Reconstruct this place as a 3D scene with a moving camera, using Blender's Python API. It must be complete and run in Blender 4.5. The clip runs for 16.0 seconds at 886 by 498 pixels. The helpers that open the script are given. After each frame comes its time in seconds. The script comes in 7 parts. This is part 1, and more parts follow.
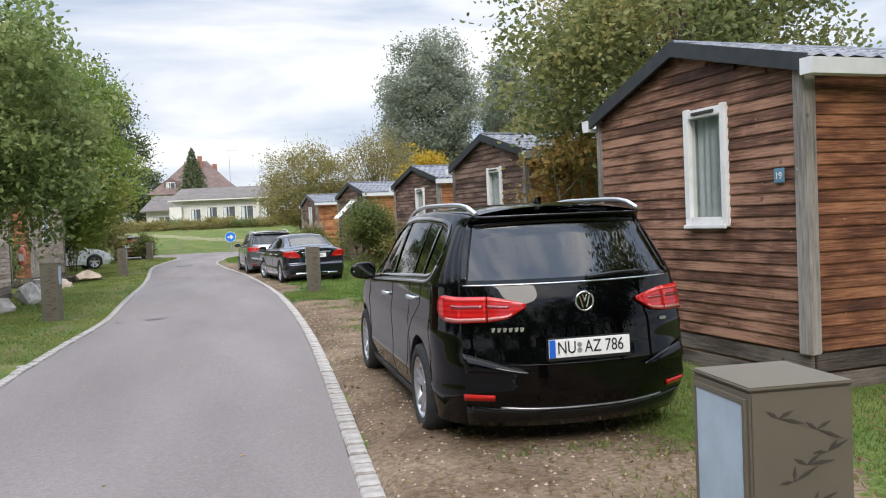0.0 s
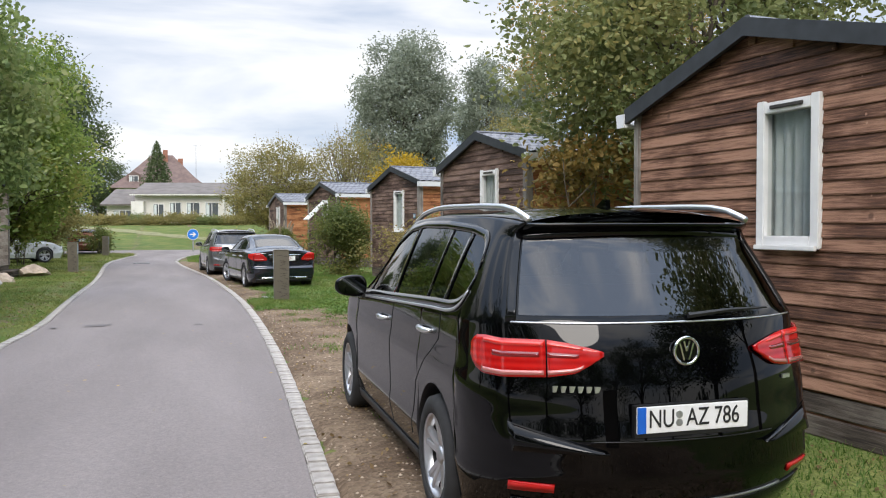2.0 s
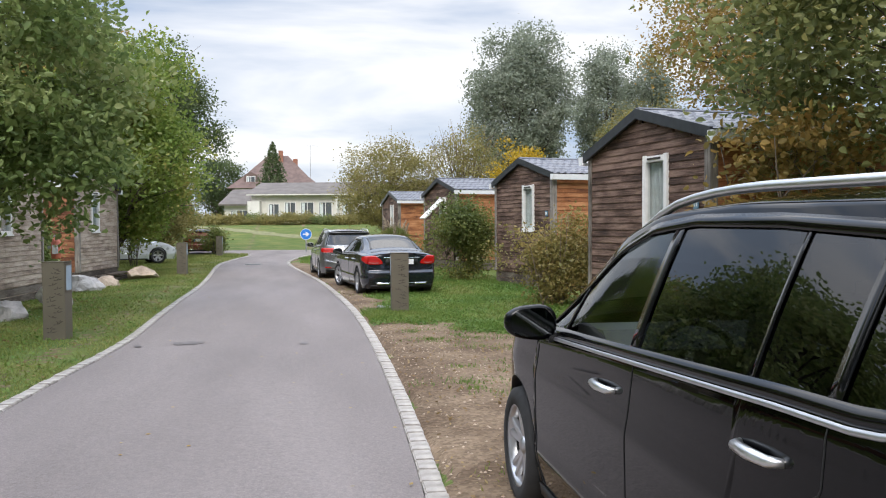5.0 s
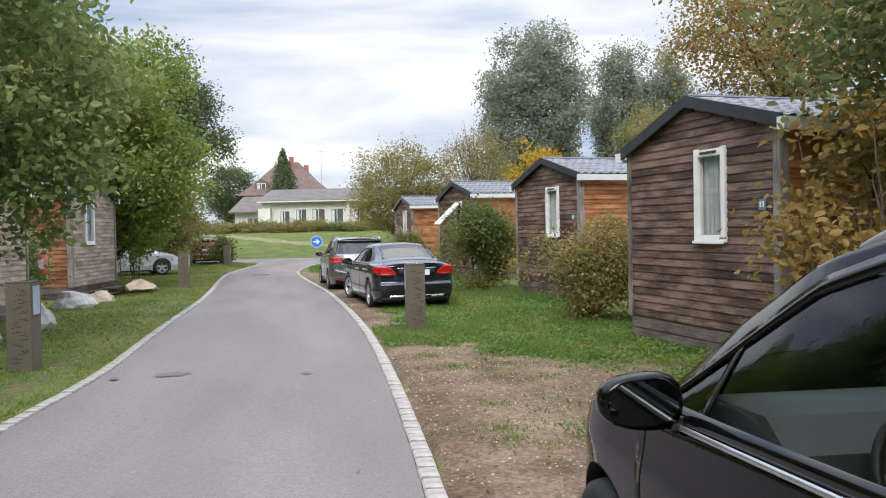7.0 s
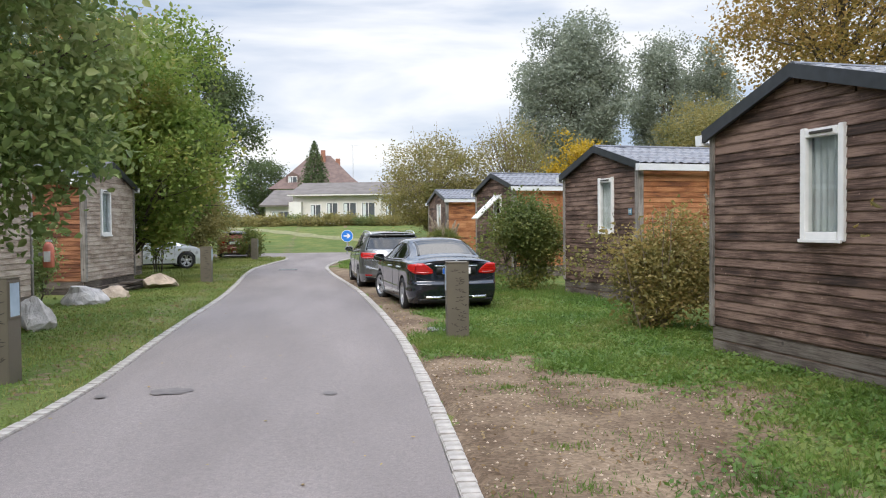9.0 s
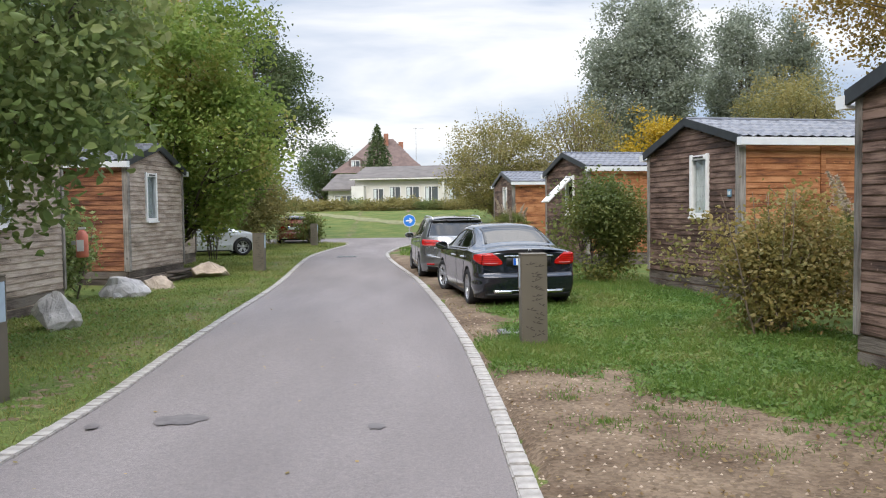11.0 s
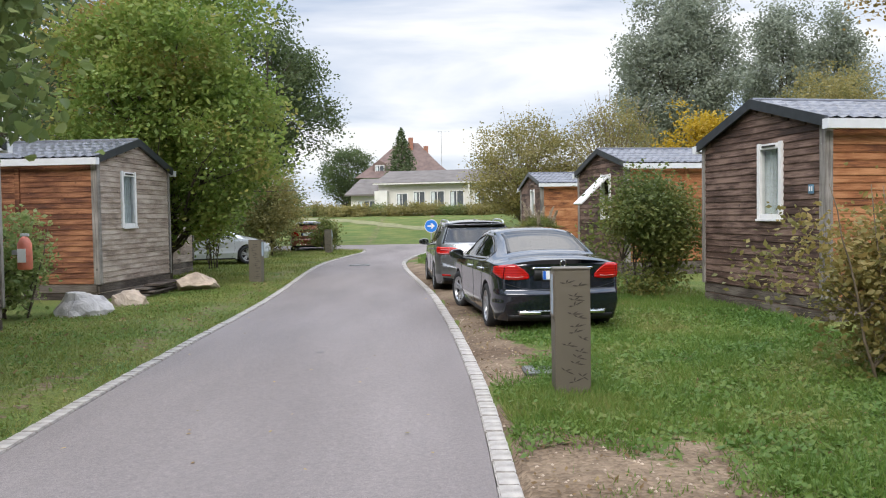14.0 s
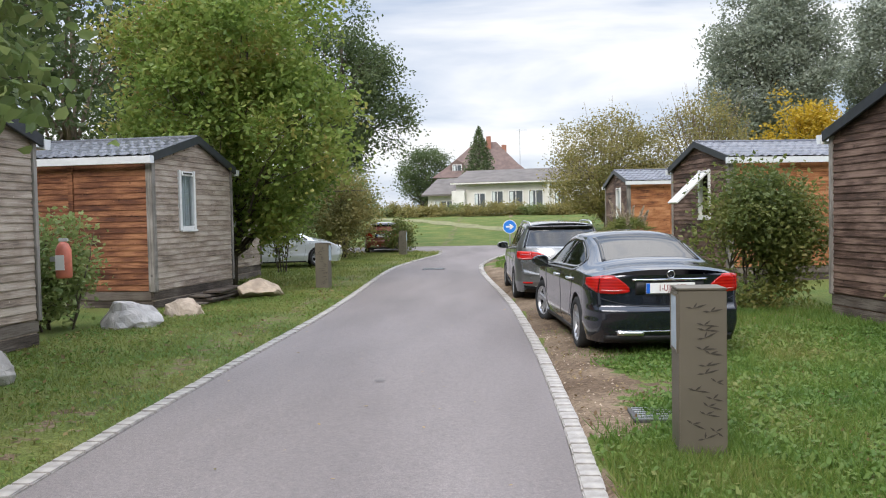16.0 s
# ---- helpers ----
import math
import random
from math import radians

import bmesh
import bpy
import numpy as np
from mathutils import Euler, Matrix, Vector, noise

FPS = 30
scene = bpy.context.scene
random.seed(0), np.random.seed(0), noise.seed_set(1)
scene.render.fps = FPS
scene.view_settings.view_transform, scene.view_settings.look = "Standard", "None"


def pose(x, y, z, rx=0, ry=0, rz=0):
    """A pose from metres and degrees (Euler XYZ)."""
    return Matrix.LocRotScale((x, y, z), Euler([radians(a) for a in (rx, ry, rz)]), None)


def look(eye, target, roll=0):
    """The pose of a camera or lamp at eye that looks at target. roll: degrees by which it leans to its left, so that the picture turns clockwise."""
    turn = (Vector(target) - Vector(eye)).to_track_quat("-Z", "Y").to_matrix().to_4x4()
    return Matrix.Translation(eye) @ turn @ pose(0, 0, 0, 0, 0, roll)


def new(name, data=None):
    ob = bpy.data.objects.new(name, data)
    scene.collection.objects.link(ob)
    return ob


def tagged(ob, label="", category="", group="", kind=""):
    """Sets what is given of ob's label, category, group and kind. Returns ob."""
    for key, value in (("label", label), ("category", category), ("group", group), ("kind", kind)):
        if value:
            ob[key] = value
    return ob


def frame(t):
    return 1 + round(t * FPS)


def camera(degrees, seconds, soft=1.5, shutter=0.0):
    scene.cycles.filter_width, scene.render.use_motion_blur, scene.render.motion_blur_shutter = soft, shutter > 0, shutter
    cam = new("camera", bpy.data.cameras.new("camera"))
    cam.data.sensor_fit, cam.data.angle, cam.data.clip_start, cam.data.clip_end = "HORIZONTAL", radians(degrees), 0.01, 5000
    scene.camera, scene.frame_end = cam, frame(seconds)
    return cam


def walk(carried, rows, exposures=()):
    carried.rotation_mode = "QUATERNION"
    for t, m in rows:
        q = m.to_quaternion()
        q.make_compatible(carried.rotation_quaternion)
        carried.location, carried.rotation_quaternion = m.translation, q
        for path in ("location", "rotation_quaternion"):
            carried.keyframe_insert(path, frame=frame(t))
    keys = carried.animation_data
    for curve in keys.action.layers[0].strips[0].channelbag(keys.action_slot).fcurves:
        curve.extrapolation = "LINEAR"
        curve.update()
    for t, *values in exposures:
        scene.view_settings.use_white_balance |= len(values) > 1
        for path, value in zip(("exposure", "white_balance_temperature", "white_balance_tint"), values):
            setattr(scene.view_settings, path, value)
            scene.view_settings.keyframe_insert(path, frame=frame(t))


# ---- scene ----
cam = camera(55.8, 16.0, soft=1.1)
PATH = [
    (0, (-0.368, -0.381, 1.443), (0.178, 1.542, 1.372), -2.5),
    (0.5, (-0.315, 0.031, 1.446), (0.203, 1.962, 1.381), -1.6),
    (1, (-0.222, 0.44, 1.443), (0.282, 2.375, 1.385), -1.6),
    (1.5, (-0.24, 0.836, 1.453), (0.302, 2.76, 1.392), -1.1),
    (2, (-0.242, 1.227, 1.441), (0.382, 3.126, 1.384), -0.1),
    (2.5, (-0.222, 1.597, 1.455), (0.315, 3.523, 1.393), -0.3),
    (3, (-0.219, 2.015, 1.449), (0.295, 3.946, 1.382), -0.1),
    (3.5, (-0.141, 2.388, 1.431), (0.349, 4.326, 1.353), -0.1),
    (4, (-0.06, 2.773, 1.441), (0.315, 4.736, 1.361), -0.1),
    (4.2, (-0.06, 2.947, 1.436), (0.329, 4.908, 1.361), -0.1),
    (6.3, (0.018, 4.535, 1.458), (0.347, 6.508, 1.411), -0.6),
    (6.5, (0.04, 4.669, 1.475), (0.381, 6.639, 1.425), -1.0),
    (7, (0.109, 5.016, 1.479), (0.45, 6.986, 1.432), -1.1),
    (7.5, (0.127, 5.405, 1.475), (0.491, 7.371, 1.459), -0.6),
    (8, (0.163, 5.79, 1.460), (0.415, 7.774, 1.423), -0.6),
    (8.2, (0.151, 5.929, 1.447), (0.401, 7.913, 1.400), -0.6),
    (10.3, (0.245, 7.655, 1.449), (0.553, 9.63, 1.384), -0.2),
    (10.5, (0.256, 7.796, 1.451), (0.48, 9.782, 1.373), -0.5),
    (11, (0.295, 8.227, 1.458), (0.412, 10.221, 1.365), -0.7),
    (11.5, (0.351, 8.643, 1.446), (0.484, 10.636, 1.354), -0.6),
    (12, (0.441, 9.006, 1.433), (0.539, 11.001, 1.332), -0.9),
    (12.5, (0.473, 9.399, 1.439), (0.618, 11.391, 1.346), -0.8),
    (13, (0.544, 9.782, 1.415), (0.695, 11.775, 1.332), -0.7),
    (13.5, (0.603, 10.159, 1.397), (0.649, 12.157, 1.308), -1.1),
    (14, (0.617, 10.574, 1.398), (0.668, 12.572, 1.320), -0.9),
    (14.5, (0.615, 10.929, 1.427), (0.609, 12.927, 1.339), -1.0),
    (15, (0.596, 11.312, 1.413), (0.508, 13.308, 1.315), -1.1),
    (15.5, (0.586, 11.696, 1.428), (0.526, 13.693, 1.342), -0.8),
    (16, (0.607, 12.035, 1.420), (0.472, 14.029, 1.345), -1.1),
]
walk(cam, [(t, look(eye, target, roll)) for t, eye, target, roll in PATH], [(0, 0.46, 6620, 11.3), (16, 0.46, 6620, 11.3)])


# ================= world and light =================
world = bpy.data.worlds.new("overcast_sky")
scene.world = world
world.use_nodes = True
wn, wl = world.node_tree.nodes, world.node_tree.links
wn.clear()
w_out = wn.new("ShaderNodeOutputWorld")
w_mix = wn.new("ShaderNodeMixShader")
w_bg = wn.new("ShaderNodeBackground")
w_cloud = wn.new("ShaderNodeBackground")
sky = wn.new("ShaderNodeTexSky")
sky.sky_type = "NISHITA"
sky.sun_disc = False
sky.sun_elevation = radians(38)
sky.sun_rotation = radians(200)
w_bg.inputs[1].default_value = 0.10
wl.new(sky.outputs[0], w_bg.inputs[0])
w_co = wn.new("ShaderNodeTexCoord")
w_map = wn.new("ShaderNodeMapping")
w_map.inputs["Scale"].default_value = (1.3, 1.3, 7.0)
w_map.inputs["Location"].default_value = (0.35, 0.2, 0.55)
wl.new(w_co.outputs["Generated"], w_map.inputs[0])
w_noise = wn.new("ShaderNodeTexNoise")
w_noise.inputs["Scale"].default_value = 1.5
w_noise.inputs["Detail"].default_value = 6
w_noise.inputs["Roughness"].default_value = 0.5
w_noise.inputs["Distortion"].default_value = 0.3
wl.new(w_map.outputs[0], w_noise.inputs["Vector"])
w_ramp = wn.new("ShaderNodeValToRGB")
w_ramp.color_ramp.elements[0].position = 0.41
w_ramp.color_ramp.elements[0].color = (0.40, 0.50, 0.67, 1)
w_ramp.color_ramp.elements[1].position = 0.60
w_ramp.color_ramp.elements[1].color = (0.93, 0.95, 0.98, 1)
wl.new(w_noise.outputs[0], w_ramp.inputs[0])
wl.new(w_ramp.outputs[0], w_cloud.inputs[0])
# an overcast sky is about three times as bright overhead as at the horizon
w_sep = wn.new("ShaderNodeSeparateXYZ")
wl.new(w_co.outputs["Generated"], w_sep.inputs[0])
w_zen = wn.new("ShaderNodeMapRange")
w_zen.interpolation_type = "SMOOTHSTEP"
w_zen.inputs[1].default_value, w_zen.inputs[2].default_value = 0.28, 0.85
w_zen.inputs[3].default_value, w_zen.inputs[4].default_value = 0.86, 2.9
wl.new(w_sep.outputs[2], w_zen.inputs[0])
wl.new(w_zen.outputs[0], w_cloud.inputs[1])
w_mix.inputs[0].default_value = 0.9
wl.new(w_bg.outputs[0], w_mix.inputs[1])
wl.new(w_cloud.outputs[0], w_mix.inputs[2])
wl.new(w_mix.outputs[0], w_out.inputs[0])

sun_data = bpy.data.lights.new("sun", "SUN")
sun_data.energy = 1.4
sun_data.angle = radians(25)
sun_data.color = (1.0, 0.96, 0.90)
sun = new("sun", sun_data)
sun.matrix_world = look((-6, -16, 14), (0, 0, 0))

# ================= materials =================


def mat(name, rough=0.6, metal=0.0, spec=0.5):
    m = bpy.data.materials.new(name)
    m.use_nodes = True
    b = m.node_tree.nodes["Principled BSDF"]
    b.inputs["Roughness"].default_value = rough
    b.inputs["Metallic"].default_value = metal
    b.inputs["Specular IOR Level"].default_value = spec
    return m, m.node_tree.nodes, m.node_tree.links, b


def plain(name, color, rough=0.6, metal=0.0, spec=0.5, coat=0.0, var=0.12, scale=8.0, bump=0.0):
    """A surface with mild two-scale variation of one colour."""
    m, n, l, b = mat(name, rough, metal, spec)
    tc = n.new("ShaderNodeTexCoord")
    t1 = n.new("ShaderNodeTexNoise")
    t1.inputs["Scale"].default_value = scale
    t1.inputs["Detail"].default_value = 5
    l.new(tc.outputs["Object"], t1.inputs["Vector"])
    r = n.new("ShaderNodeValToRGB")
    r.color_ramp.elements[0].position, r.color_ramp.elements[1].position = 0.3, 0.7
    r.color_ramp.elements[0].color = tuple(c * (1 - var) for c in color) + (1,)
    r.color_ramp.elements[1].color = tuple(min(1, c * (1 + var)) for c in color) + (1,)
    l.new(t1.outputs[0], r.inputs[0])
    l.new(r.outputs[0], b.inputs["Base Color"])
    b.inputs["Coat Weight"].default_value = coat
    b.inputs["Coat Roughness"].default_value = 0.04
    if bump:
        bp = n.new("ShaderNodeBump")
        bp.inputs["Strength"].default_value = bump
        bp.inputs["Distance"].default_value = 0.01
        t2 = n.new("ShaderNodeTexNoise")
        t2.inputs["Scale"].default_value = scale * 8
        t2.inputs["Detail"].default_value = 6
        l.new(tc.outputs["Object"], t2.inputs["Vector"])
        l.new(t2.outputs[0], bp.inputs["Height"])
        l.new(bp.outputs[0], b.inputs["Normal"])
    return m


def wood(name, dark, mid, light, stretch=(1, 1, 14), along_y=True):
    """Weathered boards: grain along the board, blotches, knots and a shade of its own for every board."""
    m, n, l, b = mat(name, 0.72, 0, 0.3)
    tc = n.new("ShaderNodeTexCoord")
    oi = n.new("ShaderNodeObjectInfo")
    off = n.new("ShaderNodeVectorMath")
    off.operation = "MULTIPLY_ADD"
    off.inputs[1].default_value = (37.0, 53.0, 29.0)
    l.new(oi.outputs["Random"], off.inputs[0])
    l.new(tc.outputs["Object"], off.inputs[2])
    mp = n.new("ShaderNodeMapping")
    mp.inputs["Scale"].default_value = (1.2, 1.2, 26) if along_y else (14, 14, 1.0)
    l.new(off.outputs[0], mp.inputs[0])
    g = n.new("ShaderNodeTexNoise")
    g.inputs["Scale"].default_value = 3.0
    g.inputs["Detail"].default_value = 8
    g.inputs["Roughness"].default_value = 0.65
    l.new(mp.outputs[0], g.inputs["Vector"])
    blot = n.new("ShaderNodeTexNoise")
    blot.inputs["Scale"].default_value = 1.7
    blot.inputs["Detail"].default_value = 4
    l.new(off.outputs[0], blot.inputs["Vector"])
    mx = n.new("ShaderNodeMath")
    mx.operation = "MULTIPLY_ADD"
    mx.inputs[1].default_value = 0.72
    l.new(g.outputs[0], mx.inputs[0])
    m2 = n.new("ShaderNodeMath")
    m2.operation = "MULTIPLY_ADD"
    m2.inputs[1].default_value = 0.68
    l.new(blot.outputs[0], m2.inputs[0])
    m3 = n.new("ShaderNodeMath")
    m3.operation = "MULTIPLY_ADD"
    m3.inputs[1].default_value = 0.13
    m3.inputs[2].default_value = -0.20
    l.new(oi.outputs["Random"], m3.inputs[0])
    l.new(m3.outputs[0], m2.inputs[2])
    l.new(m2.outputs[0], mx.inputs[2])
    r = n.new("ShaderNodeValToRGB")
    r.color_ramp.elements[0].position, r.color_ramp.elements[1].position = 0.36, 0.70
    r.color_ramp.elements[0].color, r.color_ramp.elements[1].color = dark + (1,), light + (1,)
    e = r.color_ramp.elements.new(0.52)
    e.color = mid + (1,)
    l.new(mx.outputs[0], r.inputs[0])
    vo = n.new("ShaderNodeTexVoronoi")
    vo.inputs["Scale"].default_value = 3.2
    l.new(off.outputs[0], vo.inputs["Vector"])
    kr = n.new("ShaderNodeValToRGB")
    kr.color_ramp.elements[0].position, kr.color_ramp.elements[1].position = 0.05, 0.09
    kr.color_ramp.elements[0].color, kr.color_ramp.elements[1].color = (0.35, 0.35, 0.35, 1), (1, 1, 1, 1)
    l.new(vo.outputs["Distance"], kr.inputs[0])
    mul = n.new("ShaderNodeMixRGB")
    mul.blend_type = "MULTIPLY"
    mul.inputs[0].default_value = 0.8
    l.new(r.outputs[0], mul.inputs[1])
    l.new(kr.outputs[0], mul.inputs[2])
    sp = n.new("ShaderNodeTexVoronoi")
    sp.inputs["Scale"].default_value = 6.5
    l.new(off.outputs[0], sp.inputs["Vector"])
    sr = n.new("ShaderNodeValToRGB")
    sr.color_ramp.elements[0].position, sr.color_ramp.elements[1].position = 0.04, 0.075
    sr.color_ramp.elements[0].color, sr.color_ramp.elements[1].color = (0.55, 0.55, 0.55, 1), (0, 0, 0, 1)
    l.new(sp.outputs["Distance"], sr.inputs[0])
    pale = n.new("ShaderNodeMixRGB")
    pale.inputs[2].default_value = (min(1, light[0] * 1.5), min(1, light[1] * 1.6), min(1, light[2] * 1.7), 1)
    l.new(sr.outputs[0], pale.inputs[0])
    l.new(mul.outputs[0], pale.inputs[1])
    l.new(pale.outputs[0], b.inputs["Base Color"])
    bp = n.new("ShaderNodeBump")
    bp.inputs["Strength"].default_value = 0.8
    bp.inputs["Distance"].default_value = 0.006
    l.new(g.outputs[0], bp.inputs["Height"])
    l.new(bp.outputs[0], b.inputs["Normal"])
    return m


def leafy(name, colors, rough=0.5, trans=0.45):
    """Leaves: a colour of its own for every leaf, light passing through."""
    m, n, l, b = mat(name, rough, 0, 0.35)
    ge = n.new("ShaderNodeNewGeometry")
    r = n.new("ShaderNodeValToRGB")
    r.color_ramp.elements[0].color = colors[0] + (1,)
    r.color_ramp.elements[1].color = colors[-1] + (1,)
    for i, c in enumerate(colors[1:-1]):
        e = r.color_ramp.elements.new((i + 1) / (len(colors) - 1))
        e.color = c + (1,)
    tc = n.new("ShaderNodeTexCoord")
    nz = n.new("ShaderNodeTexNoise")
    nz.inputs["Scale"].default_value = 0.7
    nz.inputs["Detail"].default_value = 2
    l.new(tc.outputs["Object"], nz.inputs["Vector"])
    mx = n.new("ShaderNodeMath")
    mx.operation = "MULTIPLY_ADD"
    mx.inputs[1].default_value = 0.45
    l.new(ge.outputs["Random Per Island"], mx.inputs[0])
    m4 = n.new("ShaderNodeMath")
    m4.operation = "MULTIPLY_ADD"
    m4.inputs[1].default_value = 1.5
    m4.inputs[2].default_value = -0.47
    l.new(nz.outputs[0], m4.inputs[0])
    l.new(m4.outputs[0], mx.inputs[2])
    l.new(mx.outputs[0], r.inputs[0])
    l.new(r.outputs[0], b.inputs["Base Color"])
    tr = n.new("ShaderNodeBsdfTranslucent")
    l.new(r.outputs[0], tr.inputs[0])
    mix = n.new("ShaderNodeMixShader")
    mix.inputs[0].default_value = trans
    l.new(b.outputs[0], mix.inputs[1])
    l.new(tr.outputs[0], mix.inputs[2])
    out = n["Material Output"]
    l.new(mix.outputs[0], out.inputs[0])
    return m


def asphalt_material():
    m, n, l, b = mat("asphalt", 0.85, 0, 0.3)
    tc = n.new("ShaderNodeTexCoord")
    big = n.new("ShaderNodeTexNoise")
    big.inputs["Scale"].default_value = 0.5
    big.inputs["Detail"].default_value = 6
    mp = n.new("ShaderNodeMapping")
    mp.inputs["Scale"].default_value = (1.6, 0.35, 1)
    l.new(tc.outputs["Object"], mp.inputs[0])
    l.new(mp.outputs[0], big.inputs["Vector"])
    fine = n.new("ShaderNodeTexNoise")
    fine.inputs["Scale"].default_value = 160
    fine.inputs["Detail"].default_value = 3
    l.new(tc.outputs["Object"], fine.inputs["Vector"])
    spk = n.new("ShaderNodeTexVoronoi")
    spk.inputs["Scale"].default_value = 55
    l.new(tc.outputs["Object"], spk.inputs["Vector"])
    a = n.new("ShaderNodeValToRGB")
    a.color_ramp.elements[0].position, a.color_ramp.elements[1].position = 0.3, 0.72
    a.color_ramp.elements[0].color, a.color_ramp.elements[1].color = (0.18, 0.157, 0.152, 1), (0.265, 0.232, 0.225, 1)
    l.new(big.outputs[0], a.inputs[0])
    f = n.new("ShaderNodeValToRGB")
    f.color_ramp.elements[0].position, f.color_ramp.elements[1].position = 0.3, 0.7
    f.color_ramp.elements[0].color, f.color_ramp.elements[1].color = (0.7, 0.7, 0.7, 1), (1.2, 1.2, 1.2, 1)
    l.new(fine.outputs[0], f.inputs[0])
    mid = n.new("ShaderNodeTexNoise")
    mid.inputs["Scale"].default_value = 34
    mid.inputs["Detail"].default_value = 7
    mid.inputs["Roughness"].default_value = 0.75
    l.new(tc.outputs["Object"], mid.inputs["Vector"])
    fm = n.new("ShaderNodeValToRGB")
    fm.color_ramp.elements[0].position, fm.color_ramp.elements[1].position = 0.32, 0.68
    fm.color_ramp.elements[0].color, fm.color_ramp.elements[1].color = (0.80, 0.80, 0.80, 1), (1.16, 1.15, 1.13, 1)
    l.new(mid.outputs[0], fm.inputs[0])
    m0 = n.new("ShaderNodeMixRGB")
    m0.blend_type = "MULTIPLY"
    m0.inputs[0].default_value = 1
    l.new(a.outputs[0], m0.inputs[1])
    l.new(fm.outputs[0], m0.inputs[2])
    mu = n.new("ShaderNodeMixRGB")
    mu.blend_type = "MULTIPLY"
    mu.inputs[0].default_value = 1
    l.new(m0.outputs[0], mu.inputs[1])
    l.new(f.outputs[0], mu.inputs[2])
    l.new(mu.outputs[0], b.inputs["Base Color"])
    bp = n.new("ShaderNodeBump")
    bp.inputs["Strength"].default_value = 0.5
    bp.inputs["Distance"].default_value = 0.004
    l.new(spk.outputs["Distance"], bp.inputs["Height"])
    l.new(bp.outputs[0], b.inputs["Normal"])
    return m


def ground_material():
    """Turf, with gravel where the attribute 'gravel' says so."""
    m, n, l, b = mat("turf_and_gravel", 0.95, 0, 0.2)
    tc = n.new("ShaderNodeTexCoord")

    def noise_node(scale, detail=6):
        q = n.new("ShaderNodeTexNoise")
        q.inputs["Scale"].default_value = scale
        q.inputs["Detail"].default_value = detail
        l.new(tc.outputs["Object"], q.inputs["Vector"])
        return q

    def ramp(src, p0, c0, p1, c1):
        q = n.new("ShaderNodeValToRGB")
        q.color_ramp.elements[0].position, q.color_ramp.elements[1].position = p0, p1
        q.color_ramp.elements[0].color, q.color_ramp.elements[1].color = c0 + (1,), c1 + (1,)
        l.new(src, q.inputs[0])
        return q

    g1 = ramp(noise_node(0.9).outputs[0], 0.35, (0.085, 0.135, 0.032), 0.7, (0.18, 0.19, 0.06))
    g2 = ramp(noise_node(45, 4).outputs[0], 0.3, (0.55, 0.55, 0.5), 0.75, (1.3, 1.3, 1.2))
    gm = n.new("ShaderNodeMixRGB")
    gm.blend_type = "MULTIPLY"
    gm.inputs[0].default_value = 1
    l.new(g1.outputs[0], gm.inputs[1])
    l.new(g2.outputs[0], gm.inputs[2])
    vo = n.new("ShaderNodeTexVoronoi")
    vo.inputs["Scale"].default_value = 38
    l.new(tc.outputs["Object"], vo.inputs["Vector"])
    s1 = ramp(noise_node(1.3).outputs[0], 0.3, (0.105, 0.069, 0.044), 0.72, (0.27, 0.20, 0.138))
    sep = n.new("ShaderNodeSeparateColor")
    l.new(vo.outputs["Color"], sep.inputs[0])
    s2 = ramp(sep.outputs[0], 0.0, (0.6, 0.58, 0.55), 1.0, (1.25, 1.25, 1.25))
    sm = n.new("ShaderNodeMixRGB")
    sm.blend_type = "MULTIPLY"
    sm.inputs[0].default_value = 0.85
    l.new(s1.outputs[0], sm.inputs[1])
    l.new(s2.outputs[0], sm.inputs[2])
    at = n.new("ShaderNodeAttribute")
    at.attribute_name = "gravel"
    brk = noise_node(7, 6)
    add = n.new("ShaderNodeMath")
    add.operation = "ADD"
    l.new(at.outputs["Fac"], add.inputs[0])
    l.new(brk.outputs[0], add.inputs[1])
    edge = ramp(add.outputs[0], 0.92, (0, 0, 0), 1.12, (1, 1, 1))
    mix = n.new("ShaderNodeMixRGB")
    l.new(edge.outputs[0], mix.inputs[0])
    l.new(gm.outputs[0], mix.inputs[1])
    l.new(sm.outputs[0], mix.inputs[2])
    l.new(mix.outputs[0], b.inputs["Base Color"])
    bp = n.new("ShaderNodeBump")
    bp.inputs["Strength"].default_value = 0.8
    bp.inputs["Distance"].default_value = 0.012
    l.new(vo.outputs["Distance"], bp.inputs["Height"])
    l.new(bp.outputs[0], b.inputs["Normal"])
    return m


def glass_material(name, tint, alpha_mix, rough=0.02):
    """A pane: mirror-like skin over a tinted see-through body."""
    m, n, l, b = mat(name, rough, 0, 0.5)
    tp = n.new("ShaderNodeBsdfTransparent")
    tp.inputs[0].default_value = tint + (1,)
    gl = n.new("ShaderNodeBsdfGlossy")
    gl.inputs["Roughness"].default_value = rough
    fr = n.new("ShaderNodeFresnel")
    fr.inputs[0].default_value = 1.5
    ma = n.new("ShaderNodeMath")
    ma.operation = "MULTIPLY_ADD"
    ma.inputs[1].default_value = 1.0
    ma.inputs[2].default_value = alpha_mix
    l.new(fr.outputs[0], ma.inputs[0])
    mix = n.new("ShaderNodeMixShader")
    l.new(ma.outputs[0], mix.inputs[0])
    l.new(tp.outputs[0], mix.inputs[1])
    l.new(gl.outputs[0], mix.inputs[2])
    l.new(mix.outputs[0], n["Material Output"].inputs[0])
    return m


